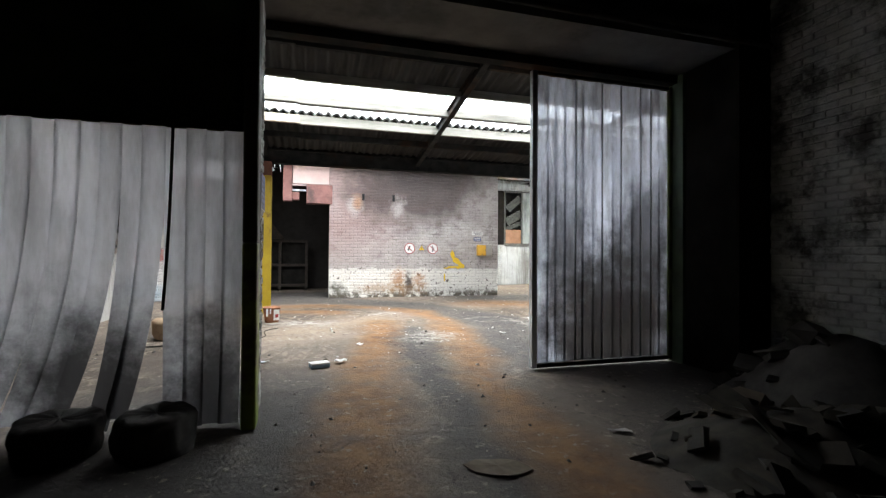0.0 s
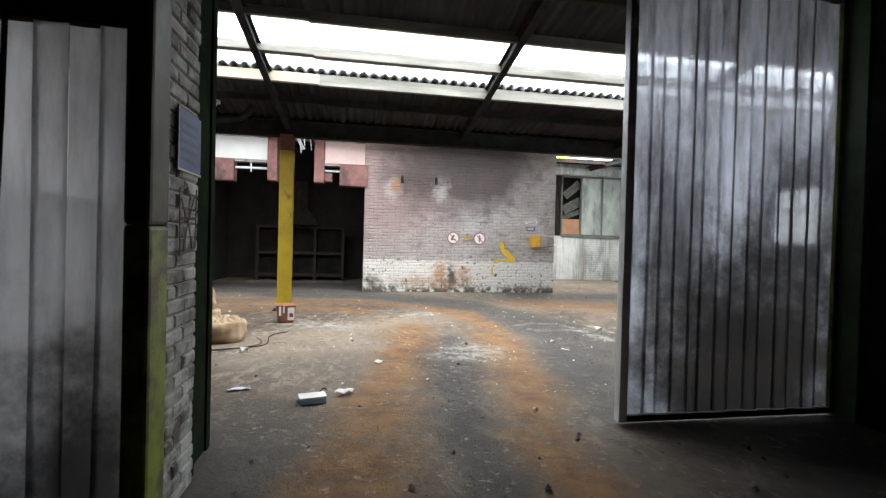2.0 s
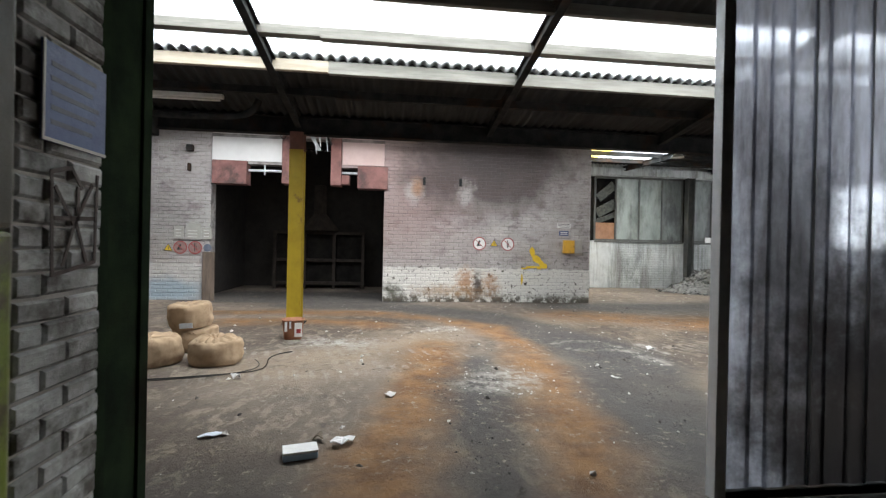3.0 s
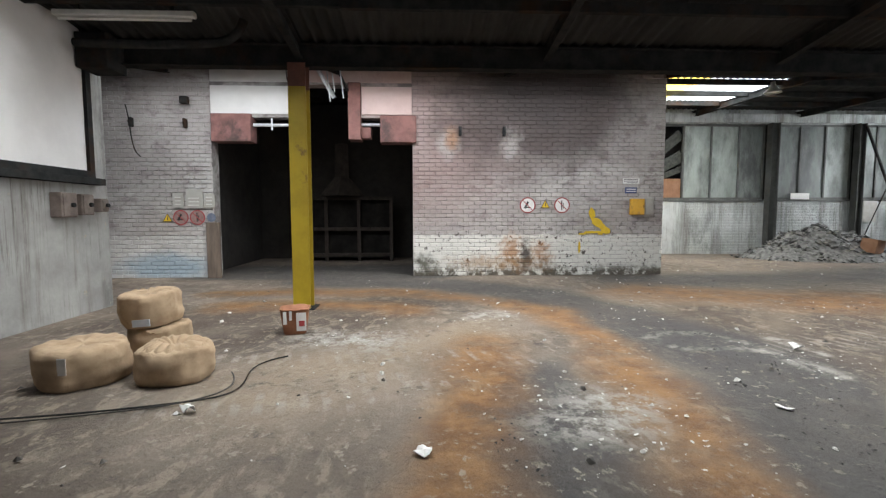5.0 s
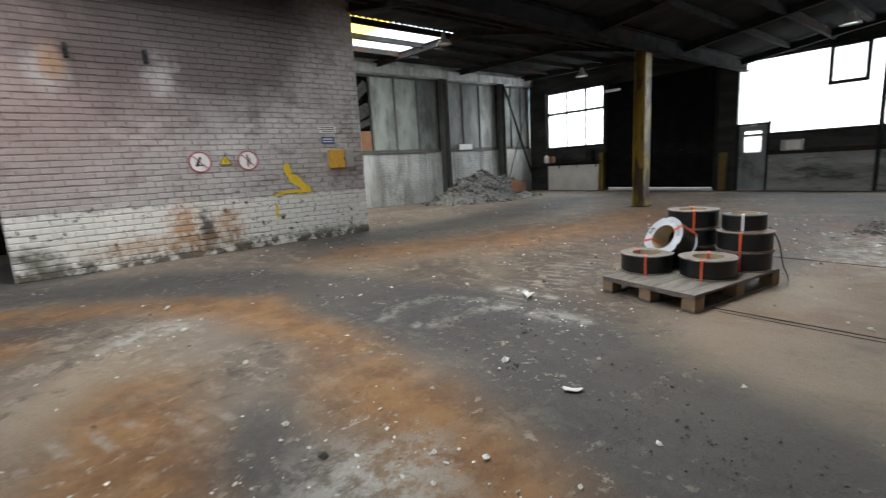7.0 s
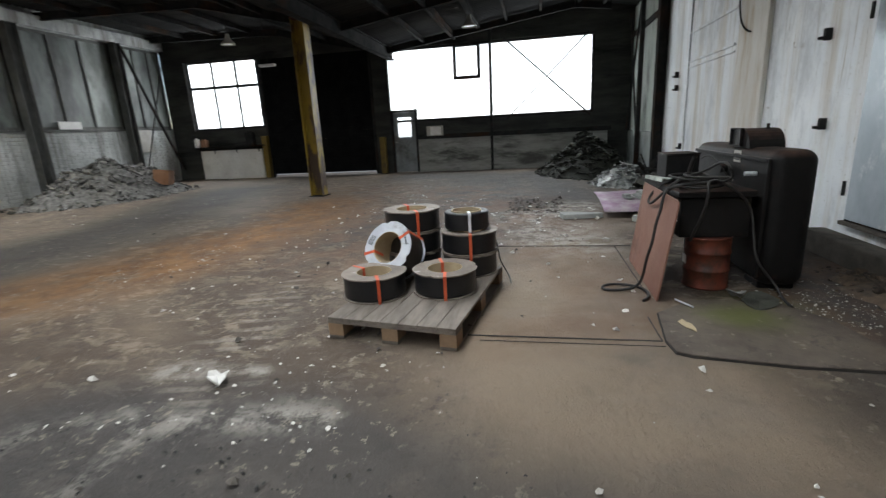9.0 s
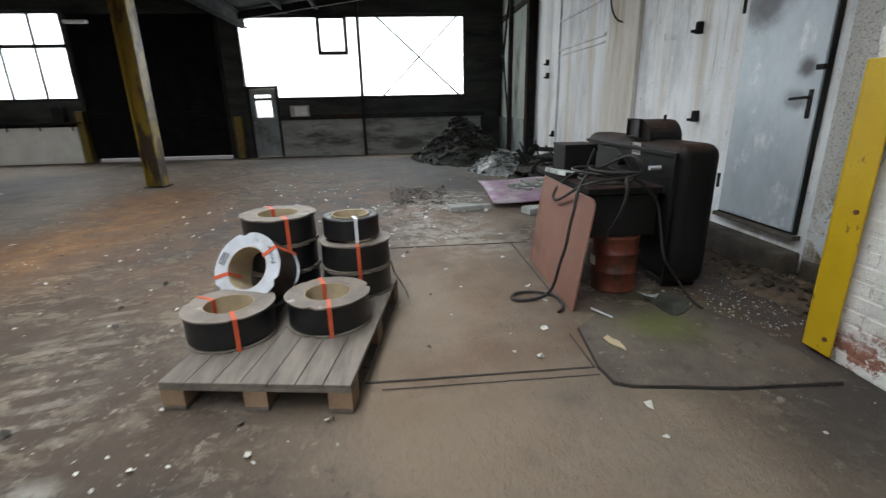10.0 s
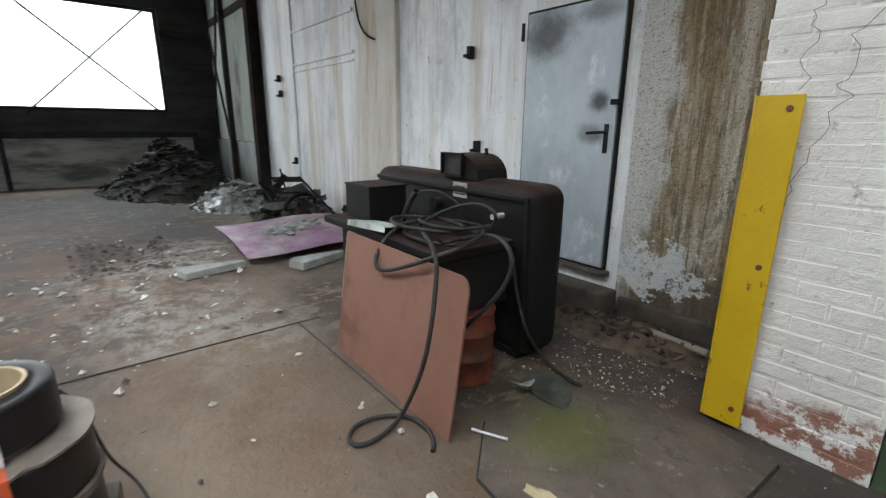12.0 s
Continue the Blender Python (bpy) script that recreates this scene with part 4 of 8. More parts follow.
def round_bale(name, m, r, h, label, material, seed=0, pucker=False, group="burlap bales"):
    """A drum-shaped bale wrapped in cloth, sagging and creased."""
    th = base(name, m, label, "bale", group)
    bm = bmesh.new()
    prof = [(0.02, h * 0.96), (r * 0.35, h * 0.97), (r * 0.7, h), (r * 0.88, h * 0.985), (r * 0.96, h * 0.92), (r, h * 0.8), (r * 1.02, h * 0.6), (r * 1.03, h * 0.4), (r * 1.02, h * 0.22), (r * 0.98, h * 0.1), (r * 0.93, h * 0.02), (r * 0.85, 0.0), (0.02, 0.0)]
    dense = []
    for a, b in zip(prof, prof[1:]):
        for i in range(3):
            dense.append((a[0] + (b[0] - a[0]) * i / 3, a[1] + (b[1] - a[1]) * i / 3))
    dense.append(prof[-1])
    rings = spin_profile(bm, dense, 56)
    bm.faces.new(list(reversed(rings[0])))
    bm.faces.new(rings[-1])
    for v in bm.verts:
        a = math.atan2(v.co.y, v.co.x)
        d = math.hypot(v.co.x, v.co.y)
        f = 0.028 * noise.noise((v.co.x * 4 + seed, v.co.y * 4, v.co.z * 5)) + 0.016 * noise.noise((a * 5, v.co.z * 3 + seed, 2)) + 0.012 * noise.noise((a * 2, v.co.z * 14 + seed, 6)) + 0.006 * noise.noise((v.co.x * 14, v.co.y * 14, v.co.z * 14 + seed))
        if d > 0.05:
            v.co.x += f * v.co.x / d
            v.co.y += f * v.co.y / d
        if v.co.z > h * 0.85:
            v.co.z += 0.022 * noise.noise((v.co.x * 5, v.co.y * 5, seed)) + (0.018 * math.sin(a * 17 + seed) * (d / r) * (1 if d < r * 0.8 else 0.4) if pucker else 0.006 * math.sin(a * 11))
    bmesh.ops.recalc_face_normals(bm, faces=bm.faces)
    part("wrapping", bm, material, th, smooth=True)
    return th


M_LABEL = surf("pale_blue_label", (0.55, 0.62, 0.70), (0.68, 0.72, 0.78), 12, 0.6)
bale_a = round_bale("burlap_bale", pose(-0.72, 9.97, 0), 0.35, 0.345, "round tan burlap bale with a white paper tag on the floor", M_SACK, 1)
part("tag", boxes((0.05, -0.371, 0.16, 0.12, -0.364, 0.30), bevel=0.002), M_PAPER, bale_a, "white paper tag")
bale_b = round_bale("burlap_bale", pose(0.06, 10.0, 0, 0, 0, 30), 0.315, 0.30, "round tan burlap bale with a gathered open top", M_SACK, 5, True)
bm = bmesh.new()
rings = spin_profile(bm, [(0.05, 0.285), (0.09, 0.315), (0.14, 0.335), (0.19, 0.335), (0.235, 0.315), (0.26, 0.275)], 72)
for v in bm.verts:
    a, d = math.atan2(v.co.y, v.co.x), math.hypot(v.co.x, v.co.y)
    v.co.z += 0.022 * noise.noise((v.co.x * 16, v.co.y * 16, 4)) + 0.012 * math.sin(a * 13 + 3 * noise.noise((a, 0, 0))) * (1 if d < 0.22 else 0.3)
bm.faces.new(list(reversed(rings[0])))
part("gathered_cloth", bm, M_SACK, bale_b, "puckered cloth round the open top", smooth=True)
round_bale("burlap_bale", pose(-0.50, 10.78, 0), 0.30, 0.33, "round tan burlap bale under another one", M_SACK, 9)
bale_d = round_bale("burlap_bale", pose(-0.56, 10.75, 0.325, 3, -4, 0), 0.28, 0.34, "round tan burlap bale stacked on another, blue label", M_SACK, 12, True)
part("tag", boxes((-0.02, -0.312, 0.04, 0.15, -0.300, 0.11), bevel=0.002), M_LABEL, bale_d, "pale blue label")
round_bale("dark_bale", pose(0.42, 4.92, 0, 0, 0, 20), 0.26, 0.30, "grimy dark sack bale leaning at the strip curtain", M_DSACK, 3, group="dark bales")
round_bale("dark_bale", pose(-0.22, 5.02, 0, 0, 0, 20), 0.27, 0.28, "grimy dark sack bale in front of the curtain", M_DSACK, 7, group="dark bales")
round_bale("dark_bale", pose(-0.95, 4.75, 0, 0, 0, 20), 0.40, 0.32, "large grimy dark sack bale in the store", M_DSACK, 8, group="dark bales")


def debris_heap(name, cx, cy, rx, ry, h, label, material, seed, size=(0.05, 0.22), count=260, flat=0.25):
    """A heap: a lumpy mound with many broken pieces lying on it."""
    rnd = random.Random(seed)
    th = base(name, pose(cx, cy, 0), label, "debris heap")
    bm = bmesh.new()

    def height(x, y):
        d = math.hypot(x / rx, y / ry)
        return max(0.0, h * (1 - d ** 1.3)) * (0.85 + 0.35 * noise.noise((x * 1.3 + seed, y * 1.3, 0))) + 0.03 * noise.noise((x * 6, y * 6, seed)) * (1 if d < 0.95 else 0)
    n = 40
    grid = [[bm.verts.new((rx * 1.1 * (2 * i / n - 1), ry * 1.1 * (2 * j / n - 1), height(rx * 1.1 * (2 * i / n - 1), ry * 1.1 * (2 * j / n - 1)) - 0.008)) for i in range(n + 1)] for j in range(n + 1)]
    for j in range(n):
        for i in range(n):
            bm.faces.new((grid[j][i], grid[j][i + 1], grid[j + 1][i + 1], grid[j + 1][i]))
    part("mound", bm, material, th, smooth=True)
    verts, faces = [], []
    for _ in range(count):
        a, q = rnd.uniform(0, 2 * math.pi), rnd.random() ** 0.6 * 1.12
        x, y = rx * q * math.cos(a), ry * q * math.sin(a)
        s = rnd.uniform(*size) * (1.2 if q < 0.7 else 0.7)
        m = Matrix.Translation((x, y, height(x, y) + s * 0.08)) @ Euler((rnd.uniform(-0.7, 0.7), rnd.uniform(-0.7, 0.7), rnd.uniform(0, 6.3))).to_matrix().to_4x4()
        k = len(verts)
        dims = (s * rnd.uniform(0.4, 1), s * rnd.uniform(0.25, 0.7), s * flat * rnd.uniform(0.2, 1))
        for sx, sy, sz in ((-1, -1, -1), (1, -1, -1), (1, 1, -1), (-1, 1, -1), (-1, -1, 1), (1, -1, 1), (1, 1, 1), (-1, 1, 1)):
            verts.append(m @ Vector((sx * dims[0] * rnd.uniform(0.35, 0.55), sy * dims[1] * rnd.uniform(0.35, 0.55), sz * dims[2] * 0.5)))
        faces += [tuple(k + f for f in q4) for q4 in ((0, 3, 2, 1), (4, 5, 6, 7), (0, 1, 5, 4), (1, 2, 6, 5), (2, 3, 7, 6), (3, 0, 4, 7))]
    me = bpy.data.meshes.new("rubble")
    me.from_pydata(verts, [], faces)
    me.materials.append(material)
    ob = new("rubble", me)
    ob.parent = th
    ob["kind"] = "stuff"
    return th


M_RUBBLE = surf("grey_slate_rubble", (0.07, 0.068, 0.064), (0.24, 0.235, 0.225), 9, 0.85, jitter=1.4, island=True)
M_SCRAP = surf("dark_scrap", (0.018, 0.019, 0.016), (0.06, 0.062, 0.05), 9, 0.5, jitter=1.1, island=True)
M_LEAFSCRAP = surf("black_leafy_scrap", (0.006, 0.007, 0.005), (0.028, 0.030, 0.022), 9, 0.85, jitter=1.3, island=True)
M_FOIL = surf("torn_grey_foil", (0.10, 0.105, 0.10), (0.36, 0.37, 0.36), 9, 0.3, jitter=1.6, island=True)
M_DIRTHEAP = surf("damp_dirt_and_glass", (0.035, 0.028, 0.022), (0.13, 0.09, 0.06), 9, 0.85, jitter=1.3, island=True)
M_STOREJUNK = surf("grimy_cardboard_scrap", (0.018, 0.016, 0.012), (0.046, 0.037, 0.026), 5, 0.9, jitter=1.0, island=True)
debris_heap("debris_heap", 5.0, 3.7, 1.1, 0.8, 0.35, "dark heap of crushed cardboard and rags", M_STOREJUNK, 21, (0.15, 0.5), 70, 0.15)
debris_heap("debris_heap", 6.2, 4.1, 0.8, 1.2, 0.9, "tall dark heap of rags against the brick wall", M_DSACK, 22, (0.15, 0.5), 60, 0.3)
debris_heap("debris_heap", 15.3, 20.4, 2.4, 1.6, 1.25, "grey heap of slate rubble below the windows", M_RUBBLE, 23, (0.05, 0.26), 950, 0.2)
debris_heap("debris_heap", 18.3, 7.1, 2.2, 1.3, 1.15, "dark heap of leafy scrap in the corner", M_LEAFSCRAP, 24, (0.06, 0.30), 1300, 0.10)
debris_heap("debris_heap", 15.2, 6.6, 1.0, 0.7, 0.5, "heap of torn grey foil and scrap by the wall", M_FOIL, 25, (0.05, 0.24), 520, 0.08)
debris_heap("debris_heap", 13.2, 6.25, 0.9, 0.5, 0.45, "low heap of dark car scrap by the wall", M_SCRAP, 26, (0.12, 0.5), 200, 0.3)
debris_heap("debris_heap", 7.9, 5.95, 0.75, 0.3, 0.12, "low strip of broken glass and chips along the wall", M_DIRTHEAP, 27, (0.02, 0.09), 220, 0.4)


def sheet_piece(name, at, size, turn, material, label, category, seed=1, thick=0.006, crumple=0.02, high=0.012):
    """A torn flat piece lying on the floor."""
    rnd = random.Random(seed)
    bm = bmesh.new()
    n = 10
    ring = [bm.verts.new((size[0] / 2 * math.cos(6.283 * i / n) * rnd.uniform(0.75, 1.15), size[1] / 2 * math.sin(6.283 * i / n) * rnd.uniform(0.75, 1.15), rnd.uniform(0, crumple))) for i in range(n)]
    mid = bm.verts.new((0, 0, crumple * 0.6))
    for i in range(n):
        bm.faces.new((ring[i], ring[(i + 1) % n], mid))
    bm.normal_update()
    bmesh.ops.solidify(bm, geom=bm.faces[:], thickness=thick)
    ob = part(name, bm, material)
    ob.matrix_world = pose(at[0], at[1], high, 0, 0, turn)
    return tagged(ob, label, category)


sheet_piece("paper_sheet", (2.75, 4.0), (0.42, 0.26), -20, M_CARD, "torn triangular piece of grey cardboard on floor", "scrap", 2, crumple=0.03)
sheet_piece("paper_sheet", (3.05, 3.2), (0.25, 0.16), 10, M_PAPER, "torn white paper scrap on the store floor", "scrap", 3)
sheet_piece("paper_sheet", (4.0, 4.35), (0.2, 0.07), -20, M_PAPER, "small white paper strip on the store floor", "scrap", 4)
sheet_piece("paper_sheet", (5.0, 4.0), (0.9, 0.6), 30, M_CARD, "large crushed cardboard piece on the heap", "scrap", 5, crumple=0.3)

# ---- kiln opening ----
M_REDBOX = surf("pink_red_primer", (0.17, 0.075, 0.066), (0.25, 0.115, 0.10), 4, 0.8, stain=(0.07, 0.042, 0.04), stain_scale=2.2, stain_at=(0.45, 0.7))
# Rack steel is darkened to sit in the shade of the opening.
M_BLACKTOP = surf("shaded_rack_steel", (0.034, 0.028, 0.024), (0.062, 0.05, 0.042), 4, 0.8)


def hood_box(x0, z0, x1, z1, y0=BLOCK_Y - 0.10, y1=BLOCK_Y + 0.30):
    ob = part("lintel_box", boxes((x0, y0, z0, x1, y1, z1), bevel=0.012), M_REDBOX)
    return tagged(ob, "pinkish red lintel box at the top of the opening", "lintel", kind="structure")


hood_box(-2.46, 3.10, -1.58, 3.72)
hood_box(1.32, 3.09, 2.14, 3.70)
hood_box(0.60, 3.15, 0.88, 4.43)
hood_box(-0.68, 3.15, -0.42, 4.43)
hood_box(0.88, 3.2, 1.1, 3.45, BLOCK_Y + 0.02, BLOCK_Y + 0.28)
structure("lintel_pipe", (lambda bm: (cyl(bm, (-1.6, BLOCK_Y + 0.1, 3.5), (-0.7, BLOCK_Y + 0.1, 3.5), 0.035), cyl(bm, (0.85, BLOCK_Y + 0.1, 3.52), (1.35, BLOCK_Y + 0.1, 3.52), 0.035), cyl(bm, (-1.15, BLOCK_Y + 0.05, 3.38), (-1.15, BLOCK_Y + 0.05, 3.64), 0.02), bm)[-1])(bmesh.new()), M_ALU, "grey pipe across the top of the opening", "pipe")
M_PANELW = surf("smooth_white_panel", (0.66, 0.63, 0.61), (0.74, 0.71, 0.69), 1.5, 0.7)
M_PANELP = surf("pinkish_plaster_panel", (0.52, 0.37, 0.34), (0.62, 0.46, 0.43), 1.2, 0.8, stain=(0.40, 0.25, 0.22))
for x0, x1, m in ((-2.48, -0.70, M_PANELW), (-0.695, 0.895, M_PANELP), (0.90, 2.04, M_PANELP)):
    for z0, z1 in ((3.73, 4.35), (4.44, 4.98)) if x0 < -1 or x0 > 0 else ((4.44, 4.98),):
        structure("lintel_panel", boxes((x0, BLOCK_Y - 0.02, z0, x1, BLOCK_Y + 0.015, z1), bevel=0.004), m, "smooth plastered panel above the opening", "panel")


M_BLACKTOP.node_tree.nodes["Principled BSDF"].inputs["Specular IOR Level"].default_value = 0.1


def hoist():
    th = base("hoist_rails", pose(0, 0, 0), "rusty hoist rails and chains hanging over the opening", "hoist")
    bm = bmesh.new()
    for a, b, r in (((-0.20, 16.2, 5.0), (0.32, 16.45, 4.05), 0.05), ((0.0, 15.6, 4.9), (0.0, 17.2, 4.75), 0.06)):
        cyl(bm, a, b, r, seg=4)
    part("rail", bm, M_ALU, th)
    for x, y, z in ((0.18, 16.2, 3.9), (0.28, 16.2, 4.1), (0.45, 16.3, 4.0)):
        bm = bmesh.new()
        cyl(bm, (x, y, 4.95), (x + 0.1, y, z), 0.014, seg=8)
        part("chain", bm, M_ALU, th)
    bm = bmesh.new()
    cyl(bm, (0.3, 16.35, 4.9), (0.62, 16.45, 4.2), 0.03, seg=8)
    part("brace", bm, M_STEEL, th)
    return th


hoist()


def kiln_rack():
    th = base("kiln_rack", pose(-0.2, 20.3, 0), "steel rack inside the dark opening, shade in its colour", "rack")
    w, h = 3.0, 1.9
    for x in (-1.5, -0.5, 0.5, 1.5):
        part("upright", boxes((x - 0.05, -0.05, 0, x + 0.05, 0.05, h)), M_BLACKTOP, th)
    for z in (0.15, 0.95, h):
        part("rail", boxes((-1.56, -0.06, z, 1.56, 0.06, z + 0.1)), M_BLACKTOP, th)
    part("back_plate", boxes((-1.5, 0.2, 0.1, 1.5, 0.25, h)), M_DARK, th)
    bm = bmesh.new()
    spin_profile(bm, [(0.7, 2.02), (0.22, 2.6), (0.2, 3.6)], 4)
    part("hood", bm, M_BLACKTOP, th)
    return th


kiln_rack()
M_JAMB = surf("dark_worn_board", (0.10, 0.075, 0.058), (0.18, 0.135, 0.105), 5, 0.85, stretch=(2, 2, 0.3))
structure("jamb_board", boxes((-2.66, BLOCK_Y - 0.08, 0.0, -2.36, BLOCK_Y - 0.01, 1.28), bevel=0.006), M_JAMB, "worn brown jamb board at the opening", "trim")

# ---- signs and fittings on the block ----
M_RED = surf("sign_red", (0.28, 0.03, 0.035), (0.36, 0.05, 0.05), 9, 0.5)
M_WHITE = surf("sign_white", (0.66, 0.64, 0.62), (0.76, 0.75, 0.73), 9, 0.5)
M_BLACK = surf("sign_black", (0.015, 0.015, 0.015), (0.03, 0.03, 0.03), 9, 0.5)
M_SIGNY = surf("sign_yellow", (0.62, 0.40, 0.02), (0.70, 0.48, 0.03), 9, 0.5)
M_BLUE = surf("sign_blue", (0.04, 0.06, 0.16), (0.06, 0.09, 0.2), 9, 0.5)
M_OCHRE = surf("ochre_box_paint", (0.62, 0.33, 0.03), (0.70, 0.40, 0.05), 5, 0.55, stain=(0.3, 0.17, 0.06), stain_scale=4)
M_GREYBOX = surf("grey_box_paint", (0.34, 0.32, 0.29), (0.42, 0.40, 0.36), 5, 0.6)


def disc(r0, r1, y0, y1, seg=40):
    """A flat ring (or disc, r0=0) facing -y."""
    bm = bmesh.new()
    spin_profile(bm, [(max(r0, 0.001), y0), (r1, y0), (r1, y1), (max(r0, 0.001), y1)], seg, True)
    bmesh.ops.transform(bm, matrix=Matrix.Rotation(radians(90), 4, "X"), verts=bm.verts)
    return bm


M_SOOTSIGN = surf("sooty_sign_face", (0.22, 0.13, 0.115), (0.32, 0.21, 0.19), 9, 0.6, stain=(0.10, 0.07, 0.065), stain_scale=5)


def ban_sign(x, z, r, label, glyph=0, sooty=False):
    th = base("prohibition_sign", pose(x, BLOCK_Y - 0.006, z), label, "sign", "prohibition signs")
    part("plate", disc(0, r * 0.89, 0.0, 0.004), M_SOOTSIGN if sooty else M_WHITE, th)
    part("ring", disc(r * 0.87, r, 0.0, 0.007), M_RED, th, "red ring")
    bm = bmesh.new()
    if glyph == 0:
        box(bm, -r * 0.28, -0.007, -r * 0.5, -r * 0.02, -0.004, r * 0.45, m=Matrix.Rotation(radians(28), 4, "Y"))
        box(bm, -r * 0.4, -0.007, -r * 0.35, r * 0.35, -0.004, -r * 0.2)
    else:
        box(bm, -r * 0.12, -0.007, -r * 0.6, r * 0.02, -0.004, r * 0.6)
        box(bm, r * 0.1, -0.007, -r * 0.4, r * 0.2, -0.004, r * 0.3)
    part("pictogram", bm, M_BLACK, th)
    part("slash", boxes((-0.82 * r, -0.009, -0.05 * r, 0.82 * r, -0.0065, 0.05 * r)), M_RED, th).matrix_local = Matrix.Rotation(radians(45), 4, "Y")
    return th


def warn_sign(x, z, s, label):
    th = base("warning_sign", pose(x, BLOCK_Y - 0.006, z), label, "sign", "warning signs")
    for name, q, y0, m in (("border", 1.0, 0.0, M_BLACK), ("plate", 0.82, -0.004, M_SIGNY)):
        bm = bmesh.new()
        lo = [bm.verts.new((q * s * a, y0, q * s * b)) for a, b in ((-0.5, -0.29), (0.5, -0.29), (0, 0.58))]
        hi = [bm.verts.new((q * s * a, y0 - 0.004, q * s * b)) for a, b in ((-0.5, -0.29), (0.5, -0.29), (0, 0.58))]
        for i in range(3):
            bm.faces.new((lo[i], lo[(i + 1) % 3], hi[(i + 1) % 3], hi[i]))
        bm.faces.new(hi)
        bm.faces.new(list(reversed(lo)))
        part(name, bm, m, th)
    part("pictogram", boxes((-0.02 * s, -0.012, -0.12 * s, 0.06 * s, -0.0085, 0.25 * s), bevel=0.0), M_BLACK, th)
    return th


ban_sign(4.75, 1.66, 0.185, "round white sign with red ring and slash", 0)
ban_sign(5.57, 1.66, 0.185, "round white sign with red ring and slash", 1)
warn_sign(5.17, 1.66, 0.22, "small yellow triangular warning sign on white brick")
ban_sign(-3.24, 1.39, 0.17, "sooty round sign with red ring and slash", 0, True)
ban_sign(-2.87, 1.39, 0.17, "sooty round sign with red ring and slash", 1, True)
warn_sign(-3.54, 1.36, 0.22, "small yellow triangular warning sign, sooty")
tagged(part("round_sign", (lambda bm: (bmesh.ops.translate(bm, vec=(-2.56, BLOCK_Y - 0.006, 1.39), verts=bm.verts), bm)[1])(disc(0, 0.1, 0, 0.006)), surf("faded_blue_sign", (0.10, 0.12, 0.17), (0.17, 0.19, 0.24), 9, 0.6)), "small round blue sign beside the dark opening", "sign")


def wall_plate(name, x0, z0, x1, z1, d, m, label, category, bevel=0.006):
    return tagged(part(name, boxes((x0, BLOCK_Y - d, z0, x1, BLOCK_Y - 0.004, z1), bevel=bevel), m), label, category)


ob = base("ochre_wall_box", pose(7.17, BLOCK_Y, 1.43), "ochre yellow metal box fixed to the brick wall", "wall box")
part("body", boxes((0.02, -0.13, 0, 0.34, -0.012, 0.38), bevel=0.01), M_OCHRE, ob)
part("door", boxes((0.03, -0.142, 0.02, 0.33, -0.131, 0.36), bevel=0.004), M_OCHRE, ob)
part("latch", boxes((0.3, -0.152, 0.17, 0.32, -0.143, 0.22)), M_BLACK, ob)
ob = base("grey_wall_box", pose(7.53, BLOCK_Y, 1.44), "flat grey switch box beside the ochre box", "wall box")
part("body", boxes((0, -0.07, 0, 0.23, -0.012, 0.38), bevel=0.008), M_GREYBOX, ob)
part("lid", boxes((0.015, -0.078, 0.015, 0.215, -0.071, 0.365), bevel=0.003), M_GREYBOX, ob)
ob = base("notice_plate", pose(7.08, BLOCK_Y - 0.004, 1.94), "small dark blue notice with lines of writing", "sign")
part("plate", boxes((0, -0.012, 0, 0.28, -0.003, 0.14)), M_BLUE, ob)
for z in (0.035, 0.085):
    part("writing_line", boxes((0.03, -0.015, z, 0.25, -0.0125, z + 0.022)), M_WHITE, ob)
ob = base("notice_plate", pose(7.02, BLOCK_Y - 0.004, 2.16), "faded notice with thin dark lines of writing", "sign")
part("plate", boxes((0, -0.010, 0, 0.4, -0.003, 0.13)), M_WHITE, ob)
for z in (0.02, 0.06, 0.10):
    part("writing_line", boxes((0.02 if z > 0.05 else 0.1, -0.013, z, 0.36, -0.0105, z + 0.014)), M_BLACK, ob)
for x0, z0, x1, z1 in ((-3.40, 1.62, -3.16, 1.95), (-3.10, 1.60, -2.72, 2.03), (-2.70, 1.62, -2.46, 1.92)):
    ob = base("grey_notice_board", pose(x0, BLOCK_Y, z0), "weathered grey notice board on white brick", "notice board", "grey notice boards")
    part("plate", boxes((0, -0.03, 0, x1 - x0, -0.012, z1 - z0), bevel=0.004), M_GREYBOX, ob)
    for i in range(3):
        part("writing_line", boxes((0.05, -0.034, 0.06 + 0.08 * i, (x1 - x0) * 0.75, -0.031, 0.08 + 0.08 * i)), M_PAPER, ob)


